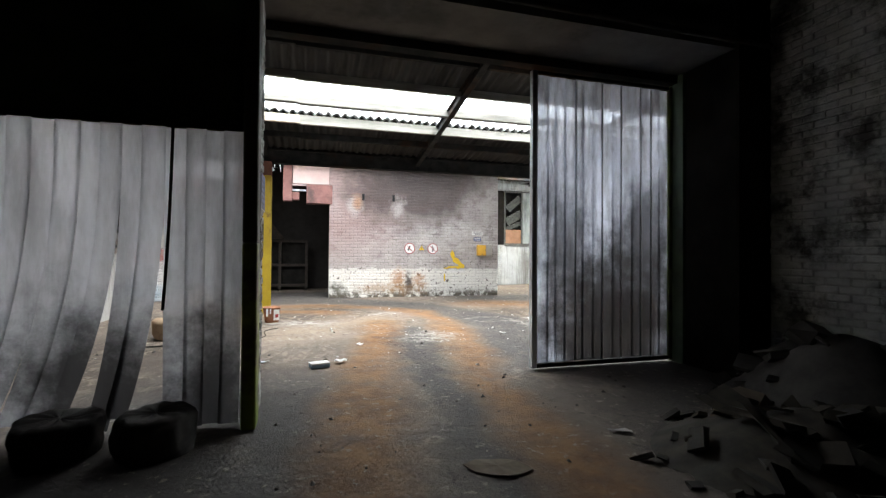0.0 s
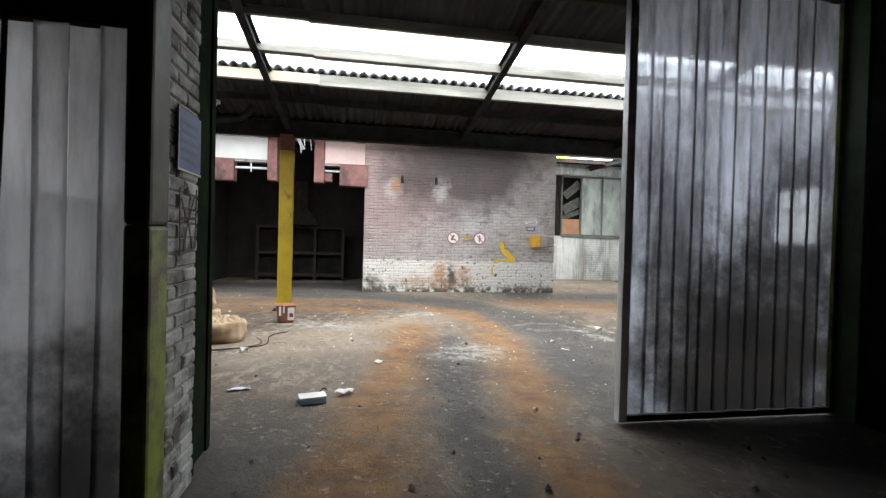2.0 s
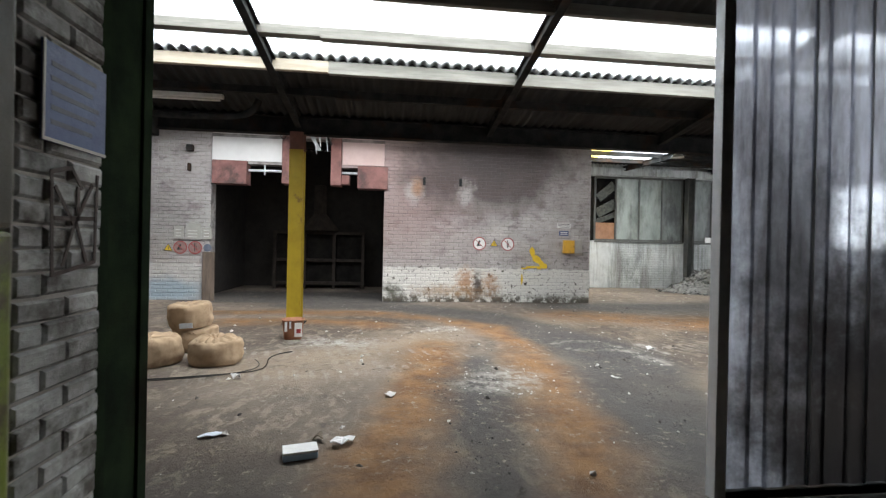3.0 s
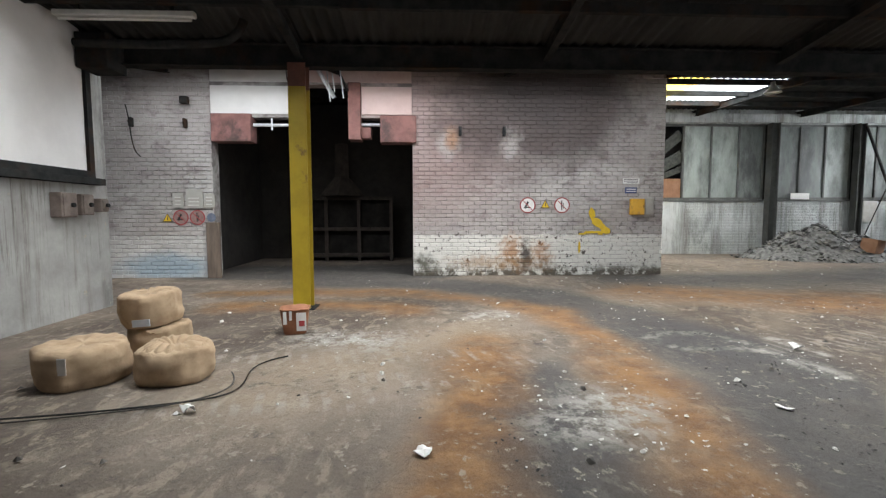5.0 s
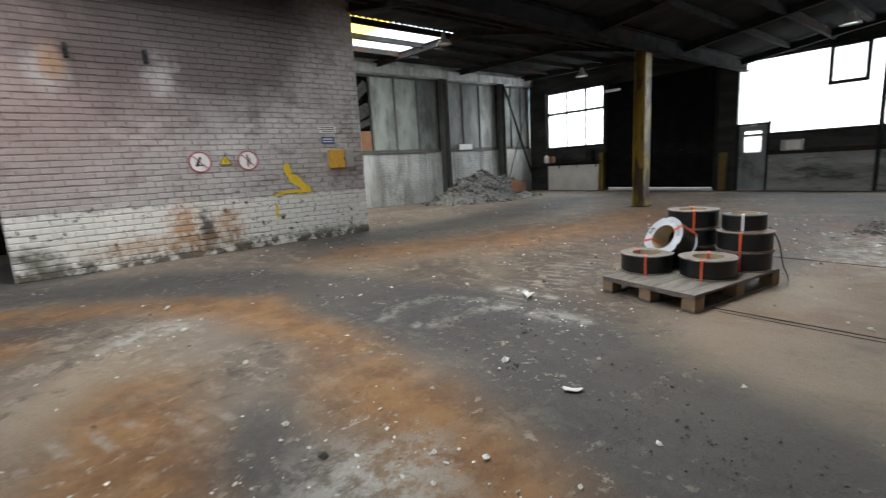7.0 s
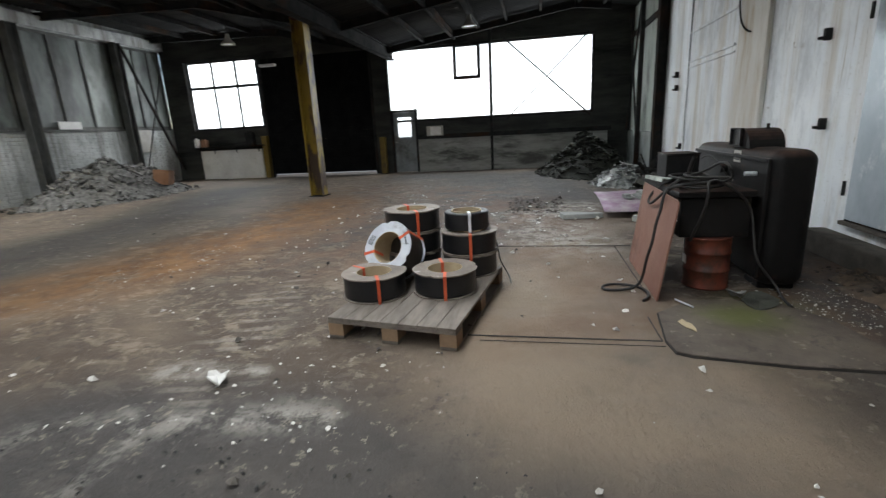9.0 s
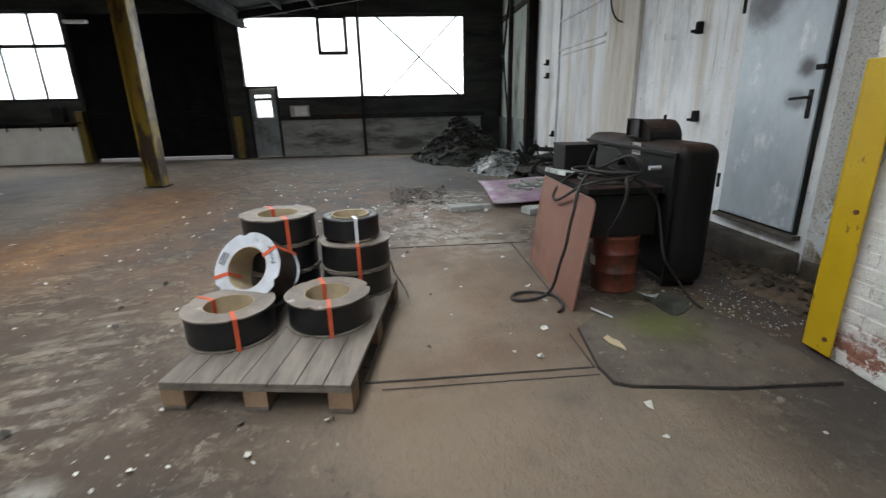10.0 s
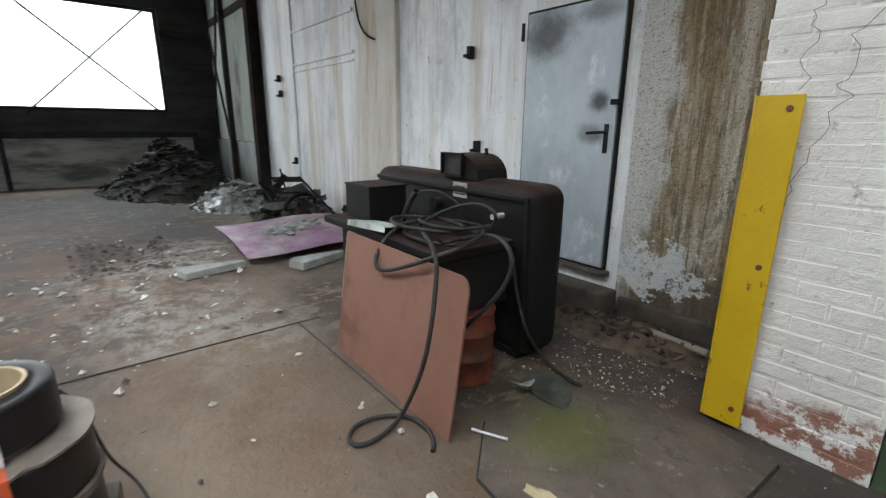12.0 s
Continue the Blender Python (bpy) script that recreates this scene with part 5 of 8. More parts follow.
def splash():
    """Yellow paint thrown on the wall."""
    bm = bmesh.new()
    rnd = random.Random(3)
    for n_piece, (x, z, w, h, a) in enumerate(((6.30, 1.46, 0.16, 0.30, -8), (6.42, 1.24, 0.34, 0.20, 35), (6.60, 1.09, 0.34, 0.18, 38), (6.28, 1.02, 0.42, 0.07, -4), (6.06, 0.98, 0.2, 0.05, 0), (6.00, 0.66, 0.06, 0.34, 0), (6.50, 1.00, 0.14, 0.12, 10))):
        n, off = 12, -0.0012 * n_piece
        c = bm.verts.new((x, off, z))
        ring = []
        for i in range(n):
            u, v = w / 2 * math.cos(6.283 * i / n) * rnd.uniform(0.7, 1.15), h / 2 * math.sin(6.283 * i / n) * rnd.uniform(0.7, 1.15)
            ca, sa = math.cos(radians(-a)), math.sin(radians(-a))
            ring.append(bm.verts.new((x + u * ca - v * sa, off, z + u * sa + v * ca)))
        for i in range(n):
            bm.faces.new((c, ring[i], ring[(i + 1) % n]))
    bm.normal_update()
    bmesh.ops.solidify(bm, geom=bm.faces[:], thickness=0.004)
    bmesh.ops.translate(bm, vec=(0, BLOCK_Y - 0.012, 0), verts=bm.verts)
    return tagged(part("paint_splash", bm, M_SIGNY), "splash of yellow paint on the white brick", "paint splash", kind="structure")


splash()
for x, z in ((3.15, 3.36), (4.17, 3.36), (-3.03, 3.50), (-4.21, 3.52)):
    ob = base("wall_hook", pose(x, BLOCK_Y, z), "short dark iron bracket in the brick wall", "bracket", "iron brackets")
    part("bar", boxes((-0.03, -0.12, -0.10, 0.03, -0.004, 0.10), bevel=0.006), M_STEEL, ob)
    part("pin", boxes((-0.012, -0.17, -0.02, 0.012, -0.121, 0.02)), M_STEEL, ob)
ob = base("wall_lamp", pose(-2.97, BLOCK_Y, 4.0), "small dark floodlight on the upper wall", "lamp")
part("bracket", boxes((-0.03, -0.12, -0.02, 0.03, -0.004, 0.04)), M_STEEL, ob)
part("head", boxes((-0.08, -0.25, -0.10, 0.08, -0.121, 0.06), bevel=0.01), M_STEEL, ob)

# ---- bucket and floor bits near the column ----
M_RUSTCAN = surf("rusty_can", (0.22, 0.085, 0.04), (0.33, 0.14, 0.07), 6, 0.7, stain=(0.5, 0.45, 0.4), stain_at=(0.62, 0.7))
can = base("paint_can", pose(0.70, 11.52, 0, 0, 0, 12), "rusty square paint can with white and red label", "can")
bm = bmesh.new()
rings = []
for q, z in ((0.125, 0.004), (0.135, 0.02), (0.155, 0.17), (0.17, 0.30), (0.178, 0.305), (0.178, 0.322), (0.165, 0.322), (0.150, 0.19), (0.12, 0.10)):
    ring = []
    for i in range(32):
        a = 2 * math.pi * i / 32
        e = 1 / (abs(math.cos(a)) ** 5 + abs(math.sin(a)) ** 5) ** 0.2
        d = q * e * (1 + 0.05 * noise.noise((math.cos(a) * 2, math.sin(a) * 2, z * 6)))
        ring.append(bm.verts.new((d * math.cos(a), 0.9 * d * math.sin(a), z + (0.02 * noise.noise((a * 2, 1, 0)) if z > 0.28 else 0))))
    rings.append(ring)
for r0, r1 in zip(rings, rings[1:]):
    for i in range(32):
        bm.faces.new((r0[i], r0[(i + 1) % 32], r1[(i + 1) % 32], r1[i]))
bm.faces.new(list(reversed(rings[0])))
bm.faces.new(rings[-1])
part("body", bm, M_RUSTCAN, can, smooth=True)
label = part("label_patch", boxes((0.02, -0.004, 0.0, 0.135, 0.0, 0.23), bevel=0.001), M_WHITE, can, "white label")
label.matrix_local = Matrix.Translation((0, -0.132, 0.05)) @ Matrix.Rotation(radians(7), 4, "X")
part("label_mark", boxes((0.05, -0.007, 0.06, 0.115, -0.005, 0.13)), M_RED, label, "red mark")
part("drip", boxes((-0.13, -0.003, 0.08, -0.09, 0.0, 0.24), (-0.06, -0.003, 0.13, -0.03, 0.0, 0.245), bevel=0.001), M_WHITE, can, "dried white paint runs").matrix_local = Matrix.Translation((0, -0.137, 0.06)) @ Matrix.Rotation(radians(7), 4, "X")
M_BLUEFOAM = surf("pale_blue_foam", (0.32, 0.46, 0.60), (0.42, 0.56, 0.70), 9, 0.8)
tray = base("foam_tray", pose(1.62, 7.22, 0, 0, 0, 14), "pale blue foam block with a white top", "foam block")
part("body", boxes((-0.12, -0.075, 0.004, 0.12, 0.075, 0.050), bevel=0.012), M_BLUEFOAM, tray)
part("top_layer", boxes((-0.122, -0.077, 0.051, 0.122, 0.077, 0.068), bevel=0.005), M_WHITE, tray, "white top")
sheet_piece("paper_sheet", (1.90, 7.42), (0.2, 0.11), 30, M_WHITE, "crumpled white paper on the floor", "scrap", 6, crumple=0.05)
sheet_piece("paper_sheet", (1.70, 7.50), (0.12, 0.09), 80, M_CARD, "crumpled brown paper beside the foam", "scrap", 7, crumple=0.05)
sheet_piece("paper_sheet", (0.86, 7.62), (0.22, 0.09), 20, M_LABEL, "flat pale green wrapper on the floor", "scrap", 8)
sheet_piece("paper_sheet", (0.55, 9.20), (0.09, 0.13), 60, M_WHITE, "crumpled white tissue by the cable", "scrap", 9, crumple=0.09)
sheet_piece("paper_sheet", (6.24, 10.50), (0.18, 0.13), 40, M_PAPER, "bent white shard on the floor", "scrap", 10, crumple=0.07)
sheet_piece("paper_sheet", (4.95, 9.05), (0.14, 0.06), 130, M_PAPER, "flat white paper scrap on dark floor", "scrap", 11)
sheet_piece("paper_sheet", (2.27, 8.55), (0.12, 0.11), 20, M_PAPER, "folded white paper scrap on floor", "scrap", 12, crumple=0.03)
tube("cable", [(-1.4, 9.05, 0.02), (-0.4, 9.15, 0.02), (0.3, 9.3, 0.03), (0.72, 9.45, 0.02), (0.78, 9.75, 0.02), (0.6, 10.3, 0.02), (0.9, 10.5, 0.02)], 0.007, M_STEEL)
tagged(bpy.data.objects["cable"], "dark flat strap lying on the floor by the bales", "cable")
tube("cable", [(-1.0, 9.0, 0.02), (0.1, 9.2, 0.02), (0.6, 9.36, 0.03), (0.74, 9.7, 0.025), (0.52, 10.05, 0.02)], 0.006, M_DSACK)
tagged(bpy.data.objects["cable.001"], "thin frayed strap lying on the floor by the bales", "cable")

# ---- west wall window and service boxes ----
def west_window():
    th = base("window_3", pose(LEFT_X, 0, 0), "white blinded window in a dark grey frame", "window", kind="structure")
    y0, y1, z0, z1 = 9.6, 13.05, 2.0, 4.25
    part("window_frame", boxes((0, y0, z0, 0.08, y1, z0 + 0.1), (0, y1 - 0.1, z0 + 0.1, 0.08, y1, z1), (0, y0, z1 - 0.08, 0.08, y1 - 0.1, z1), (0, y0, z0 + 0.1, 0.08, y0 + 0.1, z1 - 0.08)), M_STEEL, th)
    for a, b in ((9.7, 11.3), (11.36, 12.95)):
        part("pane", boxes((0.012, a, z0 + 0.1, 0.03, b, z1 - 0.08)), M_PANELW, th)
    part("mullion", boxes((0.005, 11.3, z0 + 0.1, 0.06, 11.36, z1 - 0.08)), M_STEEL, th)
    part("window_sill", boxes((0, y0, z0 - 0.1, 0.16, y1 + 0.1, z0 - 0.003), bevel=0.006), M_STEEL, th)


west_window()


M_OLDBOX = surf("brown_sooted_box", (0.10, 0.075, 0.062), (0.19, 0.15, 0.13), 6, 0.7, stain=(0.04, 0.035, 0.03))


def service_box(y, z, w, h, d, label):
    th = base("switch_box", pose(LEFT_X, y, z), label, "switch box", "switch boxes")
    part("body", boxes((0, 0, 0, d, w, h), bevel=0.012), M_OLDBOX, th)
    part("lid", boxes((d + 0.001, 0.02, 0.02, d + 0.016, w - 0.02, h - 0.02), bevel=0.004), M_OLDBOX, th)
    bm = bmesh.new()
    cyl(bm, (d + 0.017, w * 0.6, h * 0.5), (d + 0.05, w * 0.6, h * 0.5), 0.03)
    part("knob", bm, M_STEEL, th)


service_box(12.25, 1.42, 0.28, 0.34, 0.16, "sooted brown switch box with a dark knob")
service_box(12.62, 1.45, 0.24, 0.30, 0.16, "sooted brown switch box with a dark knob")
service_box(13.05, 1.5, 0.16, 0.2, 0.14, "small sooted switch box at the wall end")
ob = base("loudspeaker_box", pose(-2.45, 13.0, 3.55), "dark box hung beside the window top", "box")
part("body", boxes((-0.2, -0.2, 0, 0.25, 0.25, 0.5), bevel=0.02), M_STEEL, ob)
part("mount", boxes((-0.06, -0.06, 0.5, 0.06, 0.06, 0.62)), M_STEEL, ob)
tube("duct_pipe", [(-2.5, 12.6, 3.82), (-1.6, 12.6, 3.80), (-0.8, 12.6, 3.82), (-0.4, 12.6, 3.85), (-0.25, 12.6, 4.0), (-0.2, 12.6, 4.15)], 0.06, M_STEEL)
tagged(bpy.data.objects["duct_pipe"], "thick dark bent pipe hanging below the roof", "pipe")
ob = base("tube_lamp", pose(-1.62, 12.3, 4.02), "dusty unlit fluorescent tube lamp under the roof", "lamp")
part("housing", boxes((-0.9, -0.05, 0.03, 0.9, 0.05, 0.10), bevel=0.006), M_WHITE, ob)
for x in (-0.6, 0.6):
    part("hanger", boxes((x - 0.02, -0.01, 0.1, x + 0.02, 0.01, roof_z(12.3) - 4.02 + 0.02)), M_STEEL, ob)
bm = bmesh.new()
cyl(bm, (-0.85, 0, 0.0), (0.85, 0, 0.0), 0.02)
part("tube", bm, M_WHITE, ob)
tube("loose_wire", [(-4.3, 16.58, 3.9), (-4.15, 16.55, 3.4), (-4.25, 16.56, 2.9), (-4.0, 16.56, 2.75)], 0.012, M_STEEL)
tagged(bpy.data.objects["loose_wire"], "thin dark wire dangling on the white wall", "cable")
tube("loose_wire", [(-0.7, 16.4, 4.9), (-0.75, 16.45, 4.4), (-0.6, 16.45, 4.2), (-0.5, 16.45, 4.5), (-0.5, 16.4, 4.9)], 0.010, M_STEEL)
tagged(bpy.data.objects["loose_wire.001"], "thin loop of wire hanging from the roof", "cable")

# ---- back windows ----
M_DIRTYGLASS = surf("grimy_window_board", (0.085, 0.095, 0.09), (0.18, 0.20, 0.19), 1.3, 0.4, stain=(0.045, 0.048, 0.046), stain_scale=1.2, stain_at=(0.42, 0.66), stretch=(1.2, 1, 0.45))
M_PALEPANEL = surf("pale_grey_panel", (0.20, 0.225, 0.21), (0.34, 0.37, 0.35), 1.3, 0.5, stain=(0.09, 0.097, 0.09), stain_scale=1.0, stain_at=(0.42, 0.68), stretch=(1.2, 1, 0.45))
M_WINFRAME = surf("sooty_grey_window_frame", (0.055, 0.056, 0.052), (0.11, 0.112, 0.105), 2, 0.7, stain=(0.03, 0.03, 0.028))
M_WALLCOL = surf("dusty_grey_column", (0.045, 0.047, 0.044), (0.085, 0.087, 0.082), 2, 0.75, stain=(0.03, 0.03, 0.03))


def back_window(name, x0, x1, cols, label, mats, hole=False):
    th = base(name, pose(0, BACK_Y, 0), label, "window", kind="structure")
    z0, z1 = 1.95, 4.62
    part("window_frame", boxes((x0, 0.02, z0, x1, 0.12, z0 + 0.08), (x0, 0.02, z1 - 0.08, x1, 0.12, z1), (x0, 0.02, z0 + 0.08, x0 + 0.06, 0.12, z1 - 0.08), (x1 - 0.06, 0.02, z0 + 0.08, x1, 0.12, z1 - 0.08)), M_WINFRAME, th)
    xs = [x0 + (x1 - x0) * c for c in cols]
    for x in xs[1:-1]:
        part("mullion", boxes((x - 0.028, 0.01, z0 + 0.08, x + 0.028, 0.10, z1 - 0.08)), M_WINFRAME, th)
    for i, (a, b) in enumerate(zip(xs, xs[1:])):
        mid = mats[i % len(mats)]
        if hole and i == 0:
            part("pane", boxes((a + 0.06, 0.05, z0 + 0.08, b - 0.05, 0.06, 2.7)), M_CARTON, th)
            continue
        part("pane", boxes((a + 0.03, 0.05, z0 + 0.08, b - 0.03, 0.062, z1 - 0.08)), mid, th)
    part("window_sill", boxes((x0, -0.06, z0 - 0.06, x1, 0.019, z0 - 0.003), bevel=0.005), M_WINFRAME, th)
    return th


M_CARTON = surf("brown_carton", (0.24, 0.12, 0.065), (0.32, 0.17, 0.10), 4, 0.85, stain=(0.15, 0.075, 0.045))
back_window("window_4", 10.6, 14.5, (0, 0.24, 0.50, 0.76, 1), "grimy factory window with a broken dark bay", (M_DIRTYGLASS, M_PALEPANEL, M_PALEPANEL, M_DIRTYGLASS), True)
back_window("window_5", 14.85, 17.75, (0, 0.34, 0.66, 1), "grimy grey-green factory window with three bays", (M_DIRTYGLASS, M_DIRTYGLASS, M_PALEPANEL))
back_window("window_6", 18.05, 19.9, (0, 0.35, 0.7, 1), "grimy window beside the corner with pale panes", (M_PALEPANEL, M_DIRTYGLASS, M_PALEPANEL))
structure("wall_back_infill", boxes((14.5, BACK_Y + 0.05, 1.95, 14.85, BACK_Y + 0.3, 4.62), (17.75, BACK_Y + 0.05, 1.95, 18.05, BACK_Y + 0.3, 4.62), (19.9, BACK_Y + 0.05, 1.95, FAR_X, BACK_Y + 0.3, 4.62), (BLOCK_X1, BACK_Y + 0.1, 1.95, 10.6, BACK_Y + 0.3, 4.62), (10.6, BACK_Y + 0.5, 1.9, 12.2, BACK_Y + 0.6, 4.7)), M_DARK, "dark infill beside and behind the windows", "wall")
for z, h in ((4.0, 0.35), (3.3, 0.4), (2.9, 0.2)):
    ob = tagged(part("broken_panel", (lambda bm: (box(bm, -0.45, -0.02, -h / 2, 0.45, 0.02, h / 2, 0.004, Matrix.Translation((11.15, BACK_Y + 0.14, z)) @ Matrix.Rotation(0.5 - z * 0.3, 4, "Y")), bm)[1])(bmesh.new()), M_SCRAP), "broken dark panel hanging in the window gap", "panel", kind="structure")
for x0, x1 in ((14.54, 14.84), (17.76, 18.0)):
    structure("wall_column", boxes((x0, BACK_Y - 0.28, 0, x0 + 0.02 + (x1 - x0) * 0.0, BACK_Y - 0.02, 4.63), (x1 - 0.02, BACK_Y - 0.28, 0, x1, BACK_Y - 0.02, 4.63), (x0 + 0.02, BACK_Y - 0.17, 0, x1 - 0.02, BACK_Y - 0.14, 4.63)), M_WALLCOL, "dark steel wall column", "column")
structure("stain_patch", boxes((BLOCK_X1 + 2.4, BACK_Y - 0.03, 0.02, BLOCK_X1 + 3.6, BACK_Y - 0.006, 1.9), bevel=0.004), M_BACKBRICK, "patch of stained render low on the wall", "panel")
for x, z, w, h, m, lab in ((15.5, 2.02, 0.7, 0.22, M_WHITE, "white board standing on the window sill"), (18.15, 1.55, 0.5, 0.75, M_GREYBOX, "grey switch cabinet on the back wall")):
    ob = base("wall_cabinet" if m is M_GREYBOX else "sill_board", pose(x, BACK_Y, z - (0.06 if m is M_WHITE else 0.4)), lab, "cabinet" if m is M_GREYBOX else "board")
    part("body", boxes((0, -0.16 if m is M_GREYBOX else -0.055, -0.0, w, -0.004 if m is M_GREYBOX else -0.03, h), bevel=0.006), m, ob)
bm = bmesh.new()
cyl(bm, (17.9, BACK_Y - 0.35, 4.5), (19.75, BACK_Y - 0.35, 0.4), 0.045, seg=6)
structure("wind_brace", bm, M_STEEL, "dark diagonal wind brace", "brace")
bm = bmesh.new()
cyl(bm, (19.75, BACK_Y - 0.30, 4.5), (18.0, BACK_Y - 0.30, 0.4), 0.018, seg=6)
structure("wind_brace", bm, M_STEEL, "thin diagonal wind brace", "brace")
carton = base("carton", pose(16.0, 19.35, 0.25, 8, 5, 25), "open brown cardboard carton on the rubble", "carton")
part("body", boxes((-0.28, -0.2, 0, 0.28, -0.19, 0.42), (-0.28, 0.19, 0, 0.28, 0.2, 0.42), (-0.28, -0.19, 0, -0.27, 0.19, 0.42), (0.27, -0.19, 0, 0.28, 0.19, 0.42), (-0.27, -0.19, 0, 0.27, 0.19, 0.01)), M_CARTON, carton)
part("flap", boxes((-0.28, -0.30, 0.41, 0.28, -0.2, 0.42)), M_CARTON, carton)

# ---- end wall ----
M_YARD = surf("pale_yard_concrete", (0.5, 0.5, 0.48), (0.6, 0.6, 0.57), 0.5, 0.9)
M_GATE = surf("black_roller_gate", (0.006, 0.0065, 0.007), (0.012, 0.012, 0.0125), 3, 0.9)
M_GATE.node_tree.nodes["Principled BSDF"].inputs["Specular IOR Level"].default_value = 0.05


def roller_gate():
    th = base("door_2", pose(FAR_X, 0, 0), "black closed roller gate with daylight beneath", "door", kind="structure")
    z = 0.10
    while z < 4.1:
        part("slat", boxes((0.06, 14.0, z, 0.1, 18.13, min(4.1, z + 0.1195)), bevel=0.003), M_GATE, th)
        z += 0.12
    part("guide_rail", boxes((-0.02, 13.99, 0, 0.055, 14.07, 4.1)), M_STEEL, th)
    part("guide_rail", boxes((-0.02, 18.05, 0, 0.055, 18.14, 4.1)), M_STEEL, th)


roller_gate()
structure("ground", boxes((FAR_X + 0.31, -60, -0.2, FAR_X + 120, 80, -0.01), (-100, 22.35, -0.2, FAR_X + 0.3, 80, -0.01), (-100, -60, -0.2, -7.3, 22.3, -0.01)), M_YARD, "pale concrete yard outside", "ground")
for y, h in ((18.17, 1.5), (13.72, 1.25)):
    ob = base("gate_bollard", pose(FAR_X - 0.13, y, 0), "worn yellow guard post beside the gate", "bollard", "gate guard posts")
    part("post", boxes((-0.1, -0.1, 0.012, 0.1, 0.1, h), bevel=0.02), M_DULLYELLOW, ob)
    part("foot", boxes((-0.12, -0.14, 0, 0.12, 0.14, 0.012)), M_STEEL, ob)
M_DOORG = surf("grey_blue_door", (0.17, 0.19, 0.20), (0.24, 0.26, 0.27), 3, 0.5, stain=(0.08, 0.08, 0.08))
d3 = base("door_3", pose(FAR_X, 12.5, 0), "narrow grey door with a bright square window", "door", kind="structure")
part("leaf", boxes((0.05, 0.07, 0.02, 0.1, 0.85, 1.2), (0.05, 0.07, 1.86, 0.1, 0.85, 2.03), (0.05, 0.07, 1.2, 0.1, 0.22, 1.86), (0.05, 0.7, 1.2, 0.1, 0.85, 1.86)), M_DOORG, d3)
part("frame", boxes((-0.02, 0.0, 0, 0.12, 0.065, 2.1), (-0.02, 0.855, 0, 0.12, 0.92, 2.1), (-0.02, 0.065, 2.035, 0.12, 0.855, 2.1)), M_STEEL, d3)
p = part("pane", boxes((0.07, 0.22, 1.2, 0.08, 0.7, 1.86)), M_FROST, d3)
p.visible_shadow = False
part("handle", boxes((0.02, 0.76, 1.02, 0.05, 0.82, 1.05)), M_ALU, d3)
structure("door_gap_fill", boxes((FAR_X + 0.02, 12.5, 2.105, FAR_X + 0.3, 12.56, 2.12)), M_STEEL, "thin steel head above the door", "trim")
M_PLINTH = surf("grey_plinth_brick", (0.20, 0.20, 0.19), (0.34, 0.34, 0.32), 2, 0.85, stain=(0.08, 0.08, 0.074), stain_scale=1.5, stain_at=(0.45, 0.65), stretch=(1, 0.5, 2.2))
structure("end_plinth", boxes((FAR_X - 0.06, 6.3, 0, FAR_X - 0.004, 12.48, 1.1), bevel=0.005), M_PLINTH, "grey whitewashed plinth below the big window", "wall")
structure("end_plinth_left", boxes((FAR_X - 0.06, 18.4, 0, FAR_X - 0.004, 20.95, 1.06), bevel=0.005), M_WBRICK2, "whitewashed plinth below the small window", "wall")
ob = base("wall_shelf", pose(FAR_X, 19.6, 1.16), "dark steel shelf with odds and ends below window", "shelf")
part("board", boxes((-0.3, -1.45, 0, -0.004, 1.5, 0.04)), M_STEEL, ob)
for y in (-1.2, -0.3, 0.6, 1.3):
    part("bracket", boxes((-0.25, y, -0.2, -0.22, y + 0.03, 0), (-0.25, y, -0.03, -0.004, y + 0.03, -0.001)), M_STEEL, ob)
for y, w, h, m, lab in ((-0.85, 0.28, 0.45, M_STEEL, "dark canister on the shelf"), (1.05, 0.22, 0.25, M_CARTON, "brown box on the shelf"), (1.35, 0.12, 0.3, M_WHITE, "white bottle on the shelf")):
    ob = base("shelf_box", pose(FAR_X - 0.15, 19.6 + y, 1.2), lab, "box")
    part("body", boxes((-0.1, -w / 2, 0, 0.1, w / 2, h), bevel=0.02), m, ob)
    part("cap", boxes((-0.05, -w / 4, h, 0.05, w / 4, h + 0.04), bevel=0.006), m, ob)
ob = base("window_vent", pose(FAR_X, 10.3, 2.96), "dark framed opening light in the big window", "window", kind="structure")
part("vent_frame", boxes((0.03, 0, 0, 0.16, 0.88, 0.09), (0.03, 0, 0.99, 0.16, 0.88, 1.08), (0.03, 0, 0.09, 0.16, 0.09, 0.99), (0.03, 0.79, 0.09, 0.16, 0.88, 0.99)), M_STEEL, ob)
for (y0, z0), (y1, z1), r in (((9.50, 4.05), (6.85, 1.62), 0.024), ((6.95, 4.05), (9.45, 1.62), 0.02)):
    bm = bmesh.new()
    cyl(bm, (FAR_X - 0.1, y0, z0), (FAR_X - 0.1, y1, z1), r, seg=6)
    structure("window_brace", bm, M_STEEL, "thin diagonal tie across the window", "brace")
structure("end_column", boxes((FAR_X - 0.16, 9.92, 0, FAR_X - 0.02, 10.0, 4.9)), M_STEEL, "slim dark steel column before the window", "column")
ob = base("fuse_box", pose(FAR_X, 11.6, 1.2), "pale grey fuse box below the big window", "switch box")
part("body", boxes((-0.16, 0, 0, -0.004, 0.55, 0.32), bevel=0.01), M_GREYBOX, ob)
part("lid", boxes((-0.172, 0.05, 0.03, -0.161, 0.42, 0.29), bevel=0.004), M_WHITE, ob)
